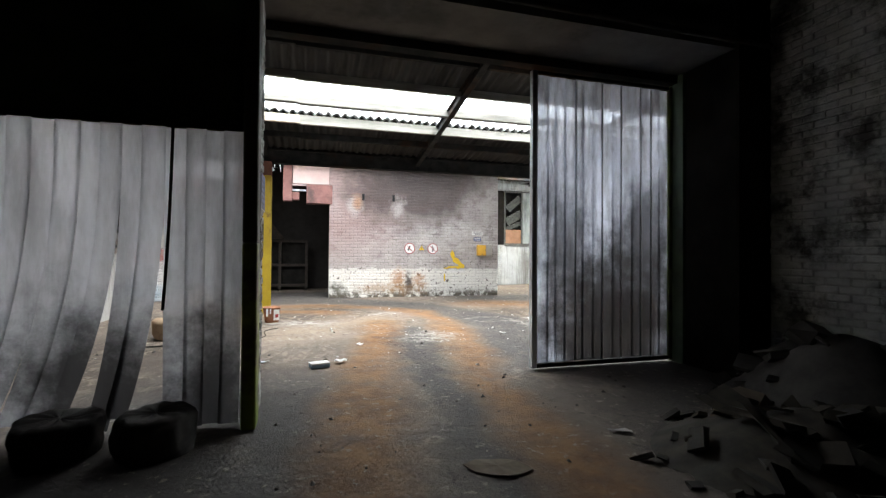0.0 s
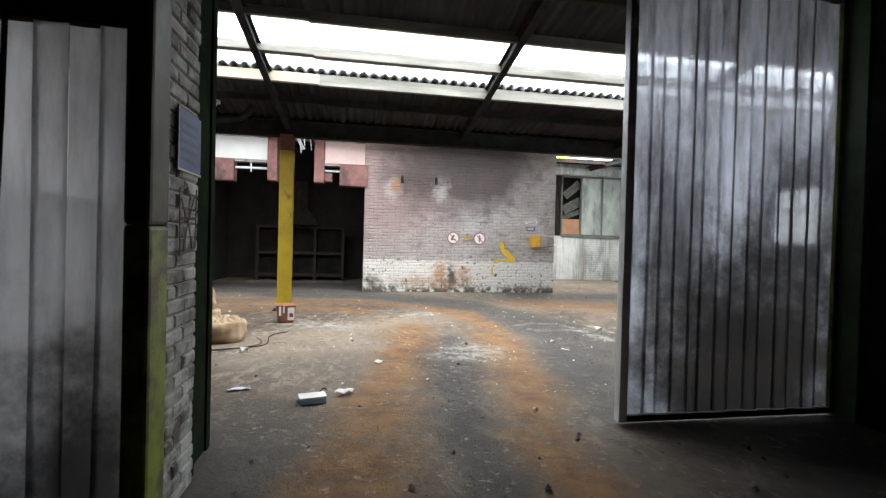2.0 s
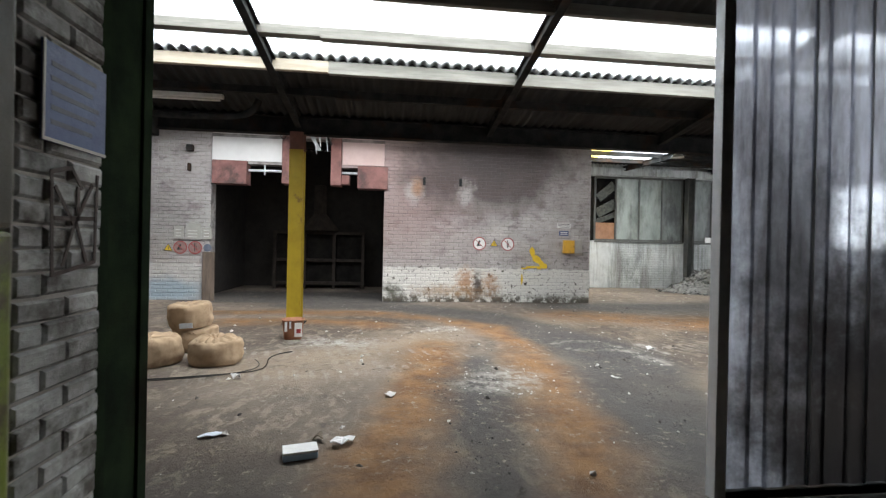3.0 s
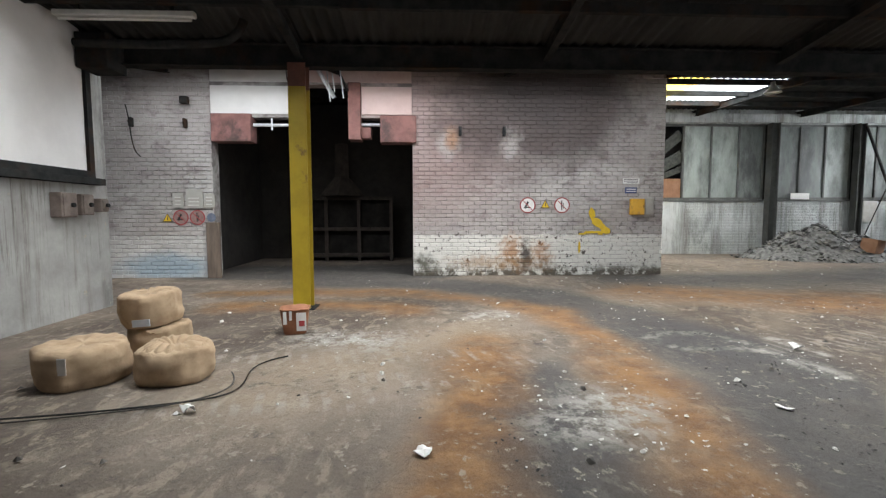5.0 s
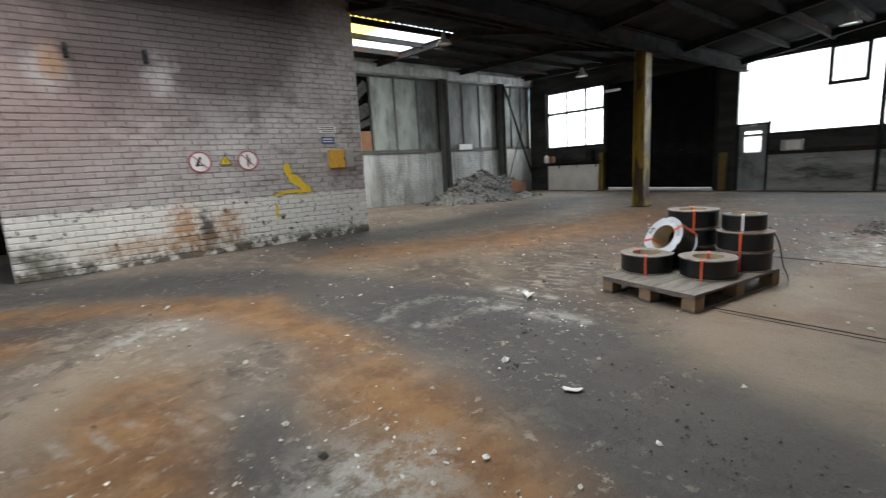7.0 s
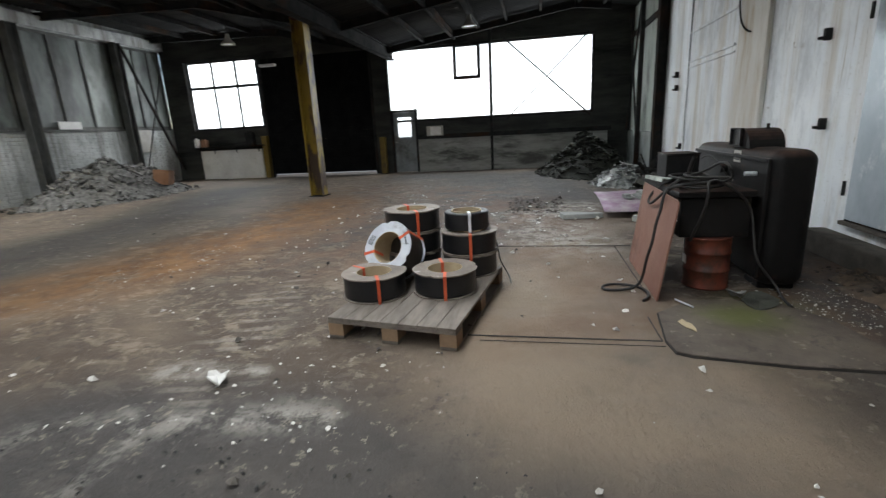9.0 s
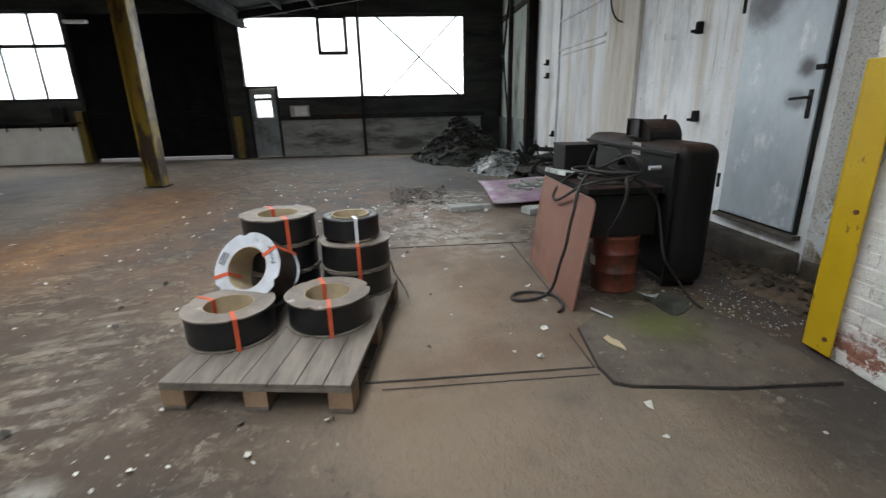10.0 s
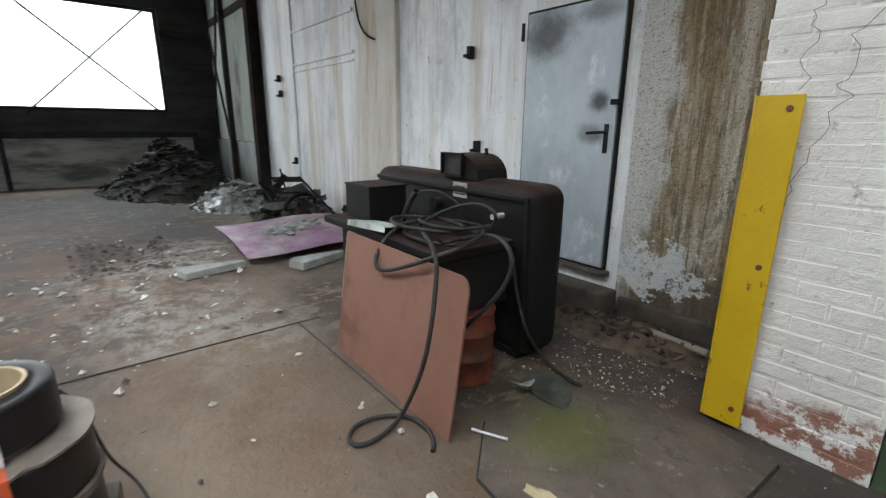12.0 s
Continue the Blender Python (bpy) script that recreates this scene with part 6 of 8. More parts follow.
structure("end_girt", boxes((FAR_X - 0.12, 6.2, 1.12, FAR_X - 0.02, 11.55, 1.24), (FAR_X - 0.12, 12.2, 1.12, FAR_X - 0.02, 12.45, 1.24)), M_STEEL, "dark steel rail above the plinth", "beam")


def pendant(x, y, z):
    th = base("pendant_lamp", pose(x, y, z), "grey enamel pendant lamp, unlit, under the roof", "lamp", "pendant lamps")
    bm = bmesh.new()
    spin_profile(bm, [(0.20, 0.0), (0.19, 0.03), (0.10, 0.12), (0.06, 0.2), (0.05, 0.28), (0.001, 0.29)], 28)
    bm.normal_update()
    bmesh.ops.solidify(bm, geom=bm.faces[:], thickness=0.004)
    part("shade", bm, M_GREYBOX, th, smooth=True)
    bm = bmesh.new()
    spin_profile(bm, [(0.001, 0.02), (0.15, 0.025), (0.15, 0.03), (0.001, 0.035)], 24)
    part("glass", bm, M_WHITE, th)
    bm = bmesh.new()
    cyl(bm, (0, 0, 0.28), (0, 0, roof_z(y) - z), 0.01, seg=8)
    part("stem", bm, M_STEEL, th)


for p in ((17.1, 10.25, 3.95), (16.7, 17.0, 4.0), (11.3, 17.6, 4.55)):
    pendant(*p)
ob = base("tube_lamp", pose(17.4, 16.3, 3.45), "small white lamp housing hanging in the dark", "lamp")
part("housing", boxes((-0.06, -0.25, 0, 0.06, 0.25, 0.07), bevel=0.01), M_WHITE, ob)
bm = bmesh.new()
cyl(bm, (0, 0, 0.07), (0, 0, roof_z(16.3) - 3.45), 0.008, seg=6)
part("stem", bm, M_STEEL, ob)

# ---- side wall ----
M_SIDING = surf("grey_ribbed_siding", (0.48, 0.53, 0.48), (0.60, 0.64, 0.59), 1.5, 0.45, stain=(0.12, 0.125, 0.11), stretch=(2, 2, 0.4))
bm = corrugated(16.55, FAR_X, [1.08, 2.5, 4.6], lambda y: 0.0, 0.17, 0.034, 8)
bmesh.ops.transform(bm, matrix=Matrix.Translation((0, SIDE_Y + 0.045, 0)) @ Matrix.Rotation(radians(90), 4, "X"), verts=bm.verts)
structure("side_siding", bm, M_SIDING, "dull grey ribbed metal siding", "wall cladding")
structure("side_plinth", boxes((16.55, SIDE_Y + 0.003, 0, 18.2, SIDE_Y + 0.12, 1.06), (18.22, SIDE_Y + 0.003, 0, FAR_X, SIDE_Y + 0.12, 1.06), bevel=0.006), M_PALEPANEL, "pale concrete plinth panels below the siding", "wall")
structure("side_column", boxes((16.3, SIDE_Y + 0.003, 0, 16.52, SIDE_Y + 0.03, 4.6), (16.3, SIDE_Y + 0.2, 0, 16.52, SIDE_Y + 0.22, 4.6), (16.395, SIDE_Y + 0.03, 0, 16.42, SIDE_Y + 0.2, 4.6)), M_STEEL, "dark steel column on the side wall", "column")
structure("side_column_far", boxes((18.2, SIDE_Y + 0.13, 0, 18.32, SIDE_Y + 0.24, 4.6)), M_STEEL, "dark steel column before the siding", "column")
for a, b in (((18.4, 4.4), (19.8, 1.1)), ((19.8, 4.4), (18.4, 1.1))):
    bm = bmesh.new()
    cyl(bm, (a[0], SIDE_Y + 0.2, a[1]), (b[0], SIDE_Y + 0.2, b[1]), 0.03, seg=6)
    structure("wind_brace", bm, M_STEEL, "dark diagonal wind brace", "brace")
structure("side_girt", boxes((16.53, SIDE_Y + 0.09, 3.75, FAR_X, SIDE_Y + 0.13, 3.9)), M_STEEL, "dark rail on the siding", "beam")


def side_material():
    k = Mat("rust_streaked_pilaster")
    col = k.mix(k.ramp(k.noise(2, 8, 0.7, (1, 1, 0.4)), 0.3, 0.7), (0.56, 0.53, 0.47), (0.68, 0.66, 0.62))
    col = k.mix(k.ramp(k.noise(3.5, 9, 0.75, (2.2, 2, 0.25)), 0.45, 0.75), col, (0.40, 0.29, 0.16))
    return k.done(col, 0.85, 0, k.noise(30, 6), 0.006)


def rough_material():
    k = Mat("bare_pitted_render")
    col = k.mix(k.ramp(k.noise(1.6, 9, 0.75, (2.4, 2, 0.35)), 0.42, 0.66), (0.33, 0.245, 0.14), (0.66, 0.62, 0.54))
    col = k.mix(k.math("MULTIPLY", k.ramp(k.noise(3.2, 9, 0.78, (3.0, 2, 0.16)), 0.45, 0.58), 0.9), col, (0.17, 0.115, 0.052))
    col = k.mix(k.math("MULTIPLY", k.ramp(k.noise(9, 8, 0.8, (2, 2, 0.5)), 0.52, 0.60), 0.7), col, (0.13, 0.105, 0.07))
    edge = k.blob((7.2, 5.6, 2.0), (0.2, 1, 3.0), 0.8, 0.5, 3)
    col = k.mix(k.math("MULTIPLY", edge, k.ramp(k.noise(5, 8, 0.75, (2, 2, 0.3)), 0.42, 0.55)), col, (0.17, 0.075, 0.03))
    white = k.blob((8.12, 5.6, 2.2), (0.3, 1, 2.4), 0.35, 0.7, 3)
    col = k.mix(k.math("MULTIPLY", white, 0.8), col, (0.66, 0.66, 0.64))
    col = k.mix(k.math("MULTIPLY", k.ramp(k.noise(60, 4, 0.6), 0.56, 0.62), 0.55), col, (0.10, 0.085, 0.06))
    col = k.mix(k.math("MULTIPLY", k.blob((7.5, 5.6, 0.25), (0.7, 1, 0.34), 0.5, 0.6, 3), 0.85), col, (0.10, 0.075, 0.05))
    col = k.mix(k.math("MULTIPLY", k.blob((7.88, 5.6, 0.42), (0.34, 1, 0.20), 0.12, 1.6, 9), k.ramp(k.noise(11, 8, 0.8), 0.40, 0.46)), col, (0.66, 0.68, 0.68))
    return k.done(col, 0.9, 0, k.math("ADD", k.math("MULTIPLY", k.noise(38, 5, 0.7), 0.8), k.noise(9, 6)), 0.035, 0.9)


M_DIRTCONC = surf("damp_dark_concrete", (0.06, 0.05, 0.04), (0.12, 0.10, 0.08), 5, 0.9, fine=25, depth=0.02)
M_PILASTER, M_ROUGH = side_material(), rough_material()
structure("side_pilaster", boxes((11.3, SIDE_Y + 0.003, 0, 12.2, SIDE_Y + 0.07, 4.8), bevel=0.008), M_PILASTER, "rust-streaked plaster pilaster", "wall")
structure("rough_wall_patch", boxes((7.1, SIDE_Y + 0.003, 0.02, 8.16, SIDE_Y + 0.035, 4.8), bevel=0.004), M_ROUGH, "pitted brown bare render beside the steel door", "wall")
for x0, z0, x1, z1 in ((12.45, 2.95, 14.66, 3.0), (12.45, 2.42, 14.66, 2.46), (12.45, 2.32, 14.66, 2.345), (14.64, 0.1, 14.68, 4.6)):
    structure("plaster_ridge", boxes((x0, SIDE_Y + 0.003, z0, x1, SIDE_Y + 0.03, z1), bevel=0.004), M_PLASTER, "ridge of a bricked-up window in the plaster", "trim")
tube("loose_wire", [(11.95, SIDE_Y + 0.09, 4.4), (12.2, SIDE_Y + 0.1, 3.4), (12.25, SIDE_Y + 0.1, 2.9), (12.0, SIDE_Y + 0.1, 2.55), (11.75, SIDE_Y + 0.08, 2.5)], 0.012, M_STEEL)
tagged(bpy.data.objects["loose_wire.002"], "thin dark wire hanging on the plaster wall", "cable")
for x, z in ((9.98, 2.16), (15.34, 2.27), (15.3, 2.0), (9.85, 1.25), (14.75, 0.8)):
    ob = base("wall_hook", pose(x, SIDE_Y, z), "small dark iron bracket on the plaster wall", "bracket", "iron brackets")
    part("bar", boxes((-0.025, 0.003, -0.06, 0.025, 0.07, 0.06), bevel=0.006), M_STEEL, ob)
    part("pin", boxes((-0.02, 0.071, -0.05, 0.02, 0.12, -0.02), bevel=0.004), M_STEEL, ob)


def steel_door_material():
    k = Mat("scuffed_grey_steel_door")
    col = k.mix(k.ramp(k.noise(2.2, 8, 0.7, (1.5, 1.5, 0.8)), 0.3, 0.7), (0.36, 0.41, 0.45), (0.47, 0.52, 0.56))
    col = k.mix(k.ramp(k.noise(2.0, 9, 0.75, (1.5, 1, 0.9)), 0.55, 0.66), col, (0.62, 0.65, 0.66))
    for c, r, amt in (((9.0, 5.6, 2.2), (0.36, 1, 0.28), 0.85), ((8.5, 5.6, 2.3), (0.3, 1, 0.12), 0.6), ((8.45, 5.6, 1.65), (0.12, 1, 0.12), 0.9), ((8.5, 5.6, 1.4), (0.18, 1, 0.12), 0.6)):
        col = k.mix(k.math("MULTIPLY", k.blob(c, r, 0.8, 0.5, 5), amt), col, (0.045, 0.04, 0.04))
    return k.done(col, k.math("ADD", k.math("MULTIPLY", k.noise(6, 6), 0.3), 0.3), 0.2, k.noise(25, 5), 0.003)


sd = base("door_4", pose(8.26, SIDE_Y, 0.32), "closed scuffed grey steel door with black lever handle", "door", kind="structure")
part("leaf", boxes((0.035, 0.02, 0.02, 0.955, 0.06, 2.06), bevel=0.006), steel_door_material(), sd)
part("frame", boxes((0.018, 0.003, 0, 0.032, 0.045, 2.08), (0.958, 0.003, 0, 0.972, 0.045, 2.08), (0.032, 0.003, 2.064, 0.958, 0.045, 2.08), (0.032, 0.003, 0, 0.958, 0.045, 0.016)), M_STEEL, sd)
part("threshold", boxes((-0.02, 0.003, -0.04, 1.01, 0.08, -0.003), bevel=0.006), M_DIRTCONC, sd)
hp = part("handle_plate", boxes((0.08, 0.061, 0.94, 0.12, 0.07, 1.16), bevel=0.003), M_STEEL, sd)
bm = bmesh.new()
cyl(bm, (0.1, 0.071, 1.10), (0.1, 0.115, 1.10), 0.011, seg=12)
cyl(bm, (0.1, 0.115, 1.10), (0.24, 0.118, 1.09), 0.011, seg=12)
part("lever", bm, M_STEEL, hp)
part("bolt", boxes((0.0, 0.071, 1.3, 0.07, 0.1, 1.34), bevel=0.004), M_STEEL, sd)
for z in (0.25, 1.85):
    bm = bmesh.new()
    cyl(bm, (0.985, 0.085, z), (0.985, 0.085, z + 0.14), 0.015, seg=12)
    part("hinge", bm, M_STEEL, sd)
structure("door_step", boxes((8.1, SIDE_Y + 0.1, 0, 9.4, SIDE_Y + 0.32, 0.22), bevel=0.02), M_DIRTCONC, "low dark concrete step under the steel door", "step")
structure("side_wall_base", boxes((7.12, SIDE_Y + 0.036, 0, 8.1, SIDE_Y + 0.10, 0.16), bevel=0.02), M_DIRTCONC, "crumbling concrete footing along the wall", "wall")

# ---- guard plate on the brick pillar ----
gp = base("guard_plate", pose(7.0, DIV_Y1 + 0.02, 0), "chipped yellow steel guard plate bolted to the pillar", "guard plate")
gy = surf("chipped_guard_yellow", (0.50, 0.325, 0.008), (0.60, 0.40, 0.012), 2, 0.42, stain=(0.075, 0.035, 0.022), stain_scale=4, stain_at=(0.60, 0.645))
part("plate", boxes((-0.10, 0, 0.03, 0.07, 0.012, 1.595), bevel=0.003), gy, gp)
part("return_flange", boxes((0.071, -0.09, 0.03, 0.083, 0.012, 1.595), bevel=0.003), gy, gp)
for z in (0.12, 0.85, 1.54):
    bm = bmesh.new()
    cyl(bm, (-0.055, 0.0125, z), (-0.055, 0.022, z), 0.013, seg=8)
    part("bolt", bm, M_PRIMER, gp)

# ---- pallet with strapping rolls ----
M_WOOD = surf("grey_weathered_pallet_wood", (0.10, 0.082, 0.066), (0.20, 0.17, 0.142), 4, 0.7, stain=(0.36, 0.345, 0.32), stain_at=(0.60, 0.76), stretch=(0.6, 3, 3), jitter=0.2)
M_WOODB = surf("brown_pallet_block_wood", (0.20, 0.13, 0.08), (0.30, 0.20, 0.12), 6, 0.9)
PAL = pose(7.53, 9.50, 0, 0, 0, -8.5)
pal = base("pallet", PAL, "grey weathered wooden pallet loaded with strapping rolls", "pallet")
PW, PL = 0.96, 1.42
n = 7
for i in range(n):
    y0 = -PW / 2 + PW * i / n
    part("deck_board", boxes((-PL / 2, y0 + 0.0015, 0.138, PL / 2, y0 + PW / n - 0.0015, 0.160), bevel=0.003), M_WOOD, pal)
for x in (-PL / 2, -0.07, PL / 2 - 0.14):
    part("stringer", boxes((x, -PW / 2, 0.115, x + 0.14, PW / 2, 0.1375), bevel=0.002), M_WOOD, pal)
    for y in (-PW / 2, -0.06, PW / 2 - 0.12):
        part("block", boxes((x + 0.002, y, 0.024, x + 0.138, y + 0.12, 0.1148), bevel=0.003), M_WOODB, pal)
for y in (-PW / 2, -0.06, PW / 2 - 0.12):
    part("runner", boxes((-PL / 2, y, 0.002, PL / 2, y + 0.12, 0.0235), bevel=0.002), M_WOOD, pal)

M_BAND = surf("black_plastic_band", (0.005, 0.0055, 0.0065), (0.011, 0.0115, 0.013), 5, 0.38, fine=90, depth=0.002)
M_LID = surf("dusty_cardboard_lid", (0.13, 0.105, 0.088), (0.22, 0.185, 0.155), 5, 0.65, stain=(0.40, 0.37, 0.34), stain_scale=7, stain_at=(0.60, 0.72))
M_CORE = surf("tan_cardboard_core", (0.36, 0.28, 0.175), (0.46, 0.37, 0.24), 6, 0.85)
M_TAPE = surf("orange_tape", (0.50, 0.07, 0.025), (0.60, 0.11, 0.04), 9, 0.5)
M_WTAPE = surf("white_tape", (0.60, 0.63, 0.68), (0.70, 0.72, 0.76), 9, 0.5)


def strap_roll(m, label, r=0.25, h=0.19, core=0.135, lid=None, tapes=(0, 150), small=False, seed=0, wrap=None):
    th = base("strapping_roll", m, label, "strapping roll", "strapping rolls")
    rnd = random.Random(seed)
    bm = bmesh.new()
    prof = [(core + 0.012, 0.012), (r - 0.012, 0.012), (r - 0.006, 0.02)]
    k = 8
    for i in range(k):
        z = 0.02 + (h - 0.04) * (i + 0.5) / k
        prof.append((r - 0.006 + rnd.uniform(-0.0008, 0.0008), z))
    prof += [(r - 0.006, h - 0.02), (r - 0.012, h - 0.012), (core + 0.012, h - 0.012)]
    spin_profile(bm, prof, 48, True)
    part("band", bm, wrap or M_BAND, th, smooth=True)
    bm = bmesh.new()
    spin_profile(bm, [(core, 0.004), (core + 0.011, 0.004), (core + 0.011, h - 0.003), (core, h - 0.003)], 40, True)
    part("core", bm, M_CORE, th)
    if not small:
        for name, z in (("lid", h - 0.0115), ("base_card", 0.001)):
            bm = bmesh.new()
            seg = 44
            rings = spin_profile(bm, [(core + 0.004, z), (r + 0.006, z), (r + 0.006, z + 0.0095), (core + 0.004, z + 0.0095)], seg, True)
            for ring in rings[1:3]:
                for v in ring:
                    a = math.atan2(v.co.y, v.co.x)
                    w = 1 + 0.030 * noise.noise((a * 2.5, seed, z)) - (0.08 if abs(math.sin(a * 1.5 + seed)) < 0.09 else 0)
                    v.co.x *= w
                    v.co.y *= w
                    v.co.z += 0.004 * noise.noise((a * 3, seed + 2, 0))
            part(name, bm, lid or M_LID, th, "cardboard lid ring" if lid is None else "white printed lid ring")
    for a in tapes:
        t = M_WTAPE if small else M_TAPE
        bm = boxes((core - 0.004, -0.012, h - 0.001, r + 0.010, 0.012, h + 0.0015), (r + 0.0085, -0.012, 0.0, r + 0.0105, 0.012, h - 0.001), (core - 0.006, -0.012, h * 0.45, core - 0.004, 0.012, h - 0.001))
        part("tape", bm, t, th, "white tape" if small else "orange tape").matrix_local = Matrix.Rotation(radians(a), 4, "Z")
    return th


Z0 = 0.161
strap_roll(pose(7.39, 9.88, Z0, 0, 0, 0), "black strapping roll with dusty cardboard lid, orange tape", tapes=(205, 60), seed=1)
strap_roll(pose(7.50, 9.33, Z0, 0, 0, 0), "black strapping roll with dusty cardboard lid, orange tape", tapes=(190, 20), seed=2)
for i in range(3):
    strap_roll(pose(8.07, 9.72, Z0 + 0.191 * i, 0, 0, 40 * i), "black strapping roll in a stack of three", tapes=(205 - 40 * i, 30 - 40 * i), seed=3 + i)
for i in range(2):
    strap_roll(pose(8.03, 9.20, Z0 + 0.191 * i, 0, 0, 30 * i), "black strapping roll in a stack, orange tape", r=0.245, tapes=(190 - 30 * i,), seed=7 + i)
strap_roll(pose(8.05, 9.22, Z0 + 0.383, 0, 0, 0), "smaller bare black strapping coil with white tape", r=0.20, h=0.17, core=0.12, tapes=(195,), small=True, seed=11)
axis = Vector((-0.78, 0.28, 0.48)).normalized()
tilt_m = Matrix.Translation((7.74, 9.81, 0.42)) @ axis.to_track_quat("Z", "Y").to_matrix().to_4x4() @ Matrix.Translation((0, 0, -0.13))
tr = strap_roll(tilt_m, "tilted strapping roll with a white printed lid ring", r=0.225, h=0.24, lid=surf("bluish_printed_card", (0.44, 0.46, 0.50), (0.56, 0.58, 0.62), 7, 0.45, stain=(0.30, 0.30, 0.31), stain_scale=5), tapes=(40, 200), seed=13, wrap=surf("brown_black_kraft_wrap", (0.022, 0.017, 0.013), (0.045, 0.034, 0.026), 4, 0.4, stain=(0.075, 0.058, 0.044), stain_scale=3))


def lid_text(parent, text, size, angle, radius, z):
    cu = bpy.data.curves.new("writing", "FONT")
    cu.body, cu.size, cu.extrude, cu.align_x = text, size, 0.0008, "CENTER"
    tmp = bpy.data.objects.new("writing", cu)
    me = bpy.data.meshes.new_from_object(tmp)
    bpy.data.objects.remove(tmp)
    me.materials.clear()
    me.materials.append(M_BLACK)
    ob = new("writing", me)
    ob.parent = parent
    ob.matrix_local = Matrix.Rotation(radians(angle), 4, "Z") @ Matrix.Translation((0, radius, z))
    return ob


lid_text(tr, "Achtung!", 0.035, -60, 0.175, 0.2405)
for i in range(4):
    part("writing_line", boxes((-0.04, 0.160 + 0.014 * i, 0.2400, 0.04, 0.166 + 0.014 * i, 0.2406)), M_BLACK, tr).matrix_local = Matrix.Rotation(radians(75), 4, "Z")
tube("loose_strap", [(8.25, 9.05, 0.55), (8.36, 9.0, 0.42), (8.38, 8.97, 0.25), (8.34, 8.95, 0.13), (8.3, 8.86, 0.03), (8.1, 8.84, 0.02)], 0.006, M_BAND)
tagged(bpy.data.objects["loose_strap"], "loose black strap end hanging off the pallet", "strap")

# ---- machine by the side wall ----
def old_iron():
    k = Mat("black_rusting_iron")
    col = k.mix(k.ramp(k.noise(2.5, 8, 0.7), 0.3, 0.7), (0.005, 0.005, 0.005), (0.013, 0.012, 0.012))
    col = k.mix(k.math("MULTIPLY", k.ramp(k.noise(3.2, 9, 0.75), 0.55, 0.70), 0.6), col, (0.05, 0.026, 0.016))
    n = k.nt.nodes.new("ShaderNodeNewGeometry")
    sep = k.nt.nodes.new("ShaderNodeSeparateXYZ")
    k.link(n.outputs["Normal"], sep.inputs[0])
    dust = k.math("MULTIPLY", k.ramp(sep.outputs["Z"], 0.3, 0.9), k.ramp(k.noise(6, 8, 0.7), 0.30, 0.7))
    col = k.mix(k.math("MULTIPLY", dust, 0.65), col, (0.10, 0.055, 0.038))
    k.bsdf.inputs["Specular IOR Level"].default_value = 0.25
    return k.done(col, k.math("ADD", k.math("MULTIPLY", k.noise(5, 6), 0.3), 0.45), 0.1, k.noise(40, 6), 0.003)


M_IRON = old_iron()


def rounded_box(x0, y0, z0, x1, y1, z1, r, seg=5):
    bm = bmesh.new()
    box(bm, x0, y0, z0, x1, y1, z1)
    bmesh.ops.bevel(bm, geom=bm.edges[:], offset=r, segments=seg, profile=0.5, affect="EDGES")
    return bm


mc = base("old_press", pose(7.98, 6.36, 0), "rusty black iron machine housing with a dusty top", "machine")
part("housing", rounded_box(0.0, 0.17, 0.04, 1.78, 0.50, 1.12, 0.10, 7), M_IRON, mc, smooth=True)
part("front_rim", boxes((0.03, 0.501, 0.10, 0.06, 0.525, 1.06), (0.06, 0.501, 1.03, 1.7, 0.525, 1.06), bevel=0.006), M_IRON, mc)
for x in (0.1, 1.4):
    part("foot", boxes((x, 0.2, 0.0, x + 0.25, 0.47, 0.06), bevel=0.01), M_IRON, mc)
bm = bmesh.new()
prof = [(0.53, -0.01), (0.53, 0.15), (0.36, 0.15)] + [(0.36 - 0.18 * math.sin(a), -0.01 + 0.16 * math.cos(a)) for a in [i * math.pi / 2 / 7 for i in range(1, 8)]]
lo = [bm.verts.new((0.33 + a, 0.2, 1.12 + b)) for a, b in prof]
hi = [bm.verts.new((0.33 + a, 0.47, 1.12 + b)) for a, b in prof]
for i in range(len(prof)):
    n = (i + 1) % len(prof)
    bm.faces.new((lo[i], lo[n], hi[n], hi[i]))
bm.faces.new(lo)
bm.faces.new(list(reversed(hi)))
bmesh.ops.recalc_face_normals(bm, faces=bm.faces)
hood = part("hood", bm, M_IRON, mc)
part("hood_frame", boxes((0.65, 0.472, 1.125, 0.87, 0.50, 1.137), (0.65, 0.472, 1.268, 0.87, 0.50, 1.28), (0.65, 0.472, 1.137, 0.662, 0.50, 1.268), (0.858, 0.472, 1.137, 0.87, 0.50, 1.268)), M_IRON, hood)
# Hood is solid; a black plate gives its mouth the shade of an opening.
part("hood_mouth", boxes((0.663, 0.471, 1.138, 0.857, 0.476, 1.267)), M_BLACK, hood, "black plate standing for the shaded hood mouth")
part("type_plate", boxes((0.58, 0.502, 0.99, 0.72, 0.507, 1.09)), M_GREYBOX, mc, "worn grey type plate")
for i in range(3):
    part("plate_line", boxes((0.60, 0.508, 1.01 + 0.025 * i, 0.70, 0.510, 1.018 + 0.025 * i)), M_BLACK, mc)
bm = bmesh.new()
cyl(bm, (0.24, 0.51, 0.93), (0.24, 0.60, 0.93), 0.018, seg=12)
part("bolt_handle", bm, M_ALU, mc)
bm = bmesh.new()
cyl(bm, (0.88, 0.50, 0.92), (0.88, 0.56, 0.92), 0.045, seg=16)
part("knob", bm, M_IRON, mc)
bm = bmesh.new()
cyl(bm, (0.62, 0.3, 1.265), (0.62, 0.3, 1.31), 0.012, seg=10)
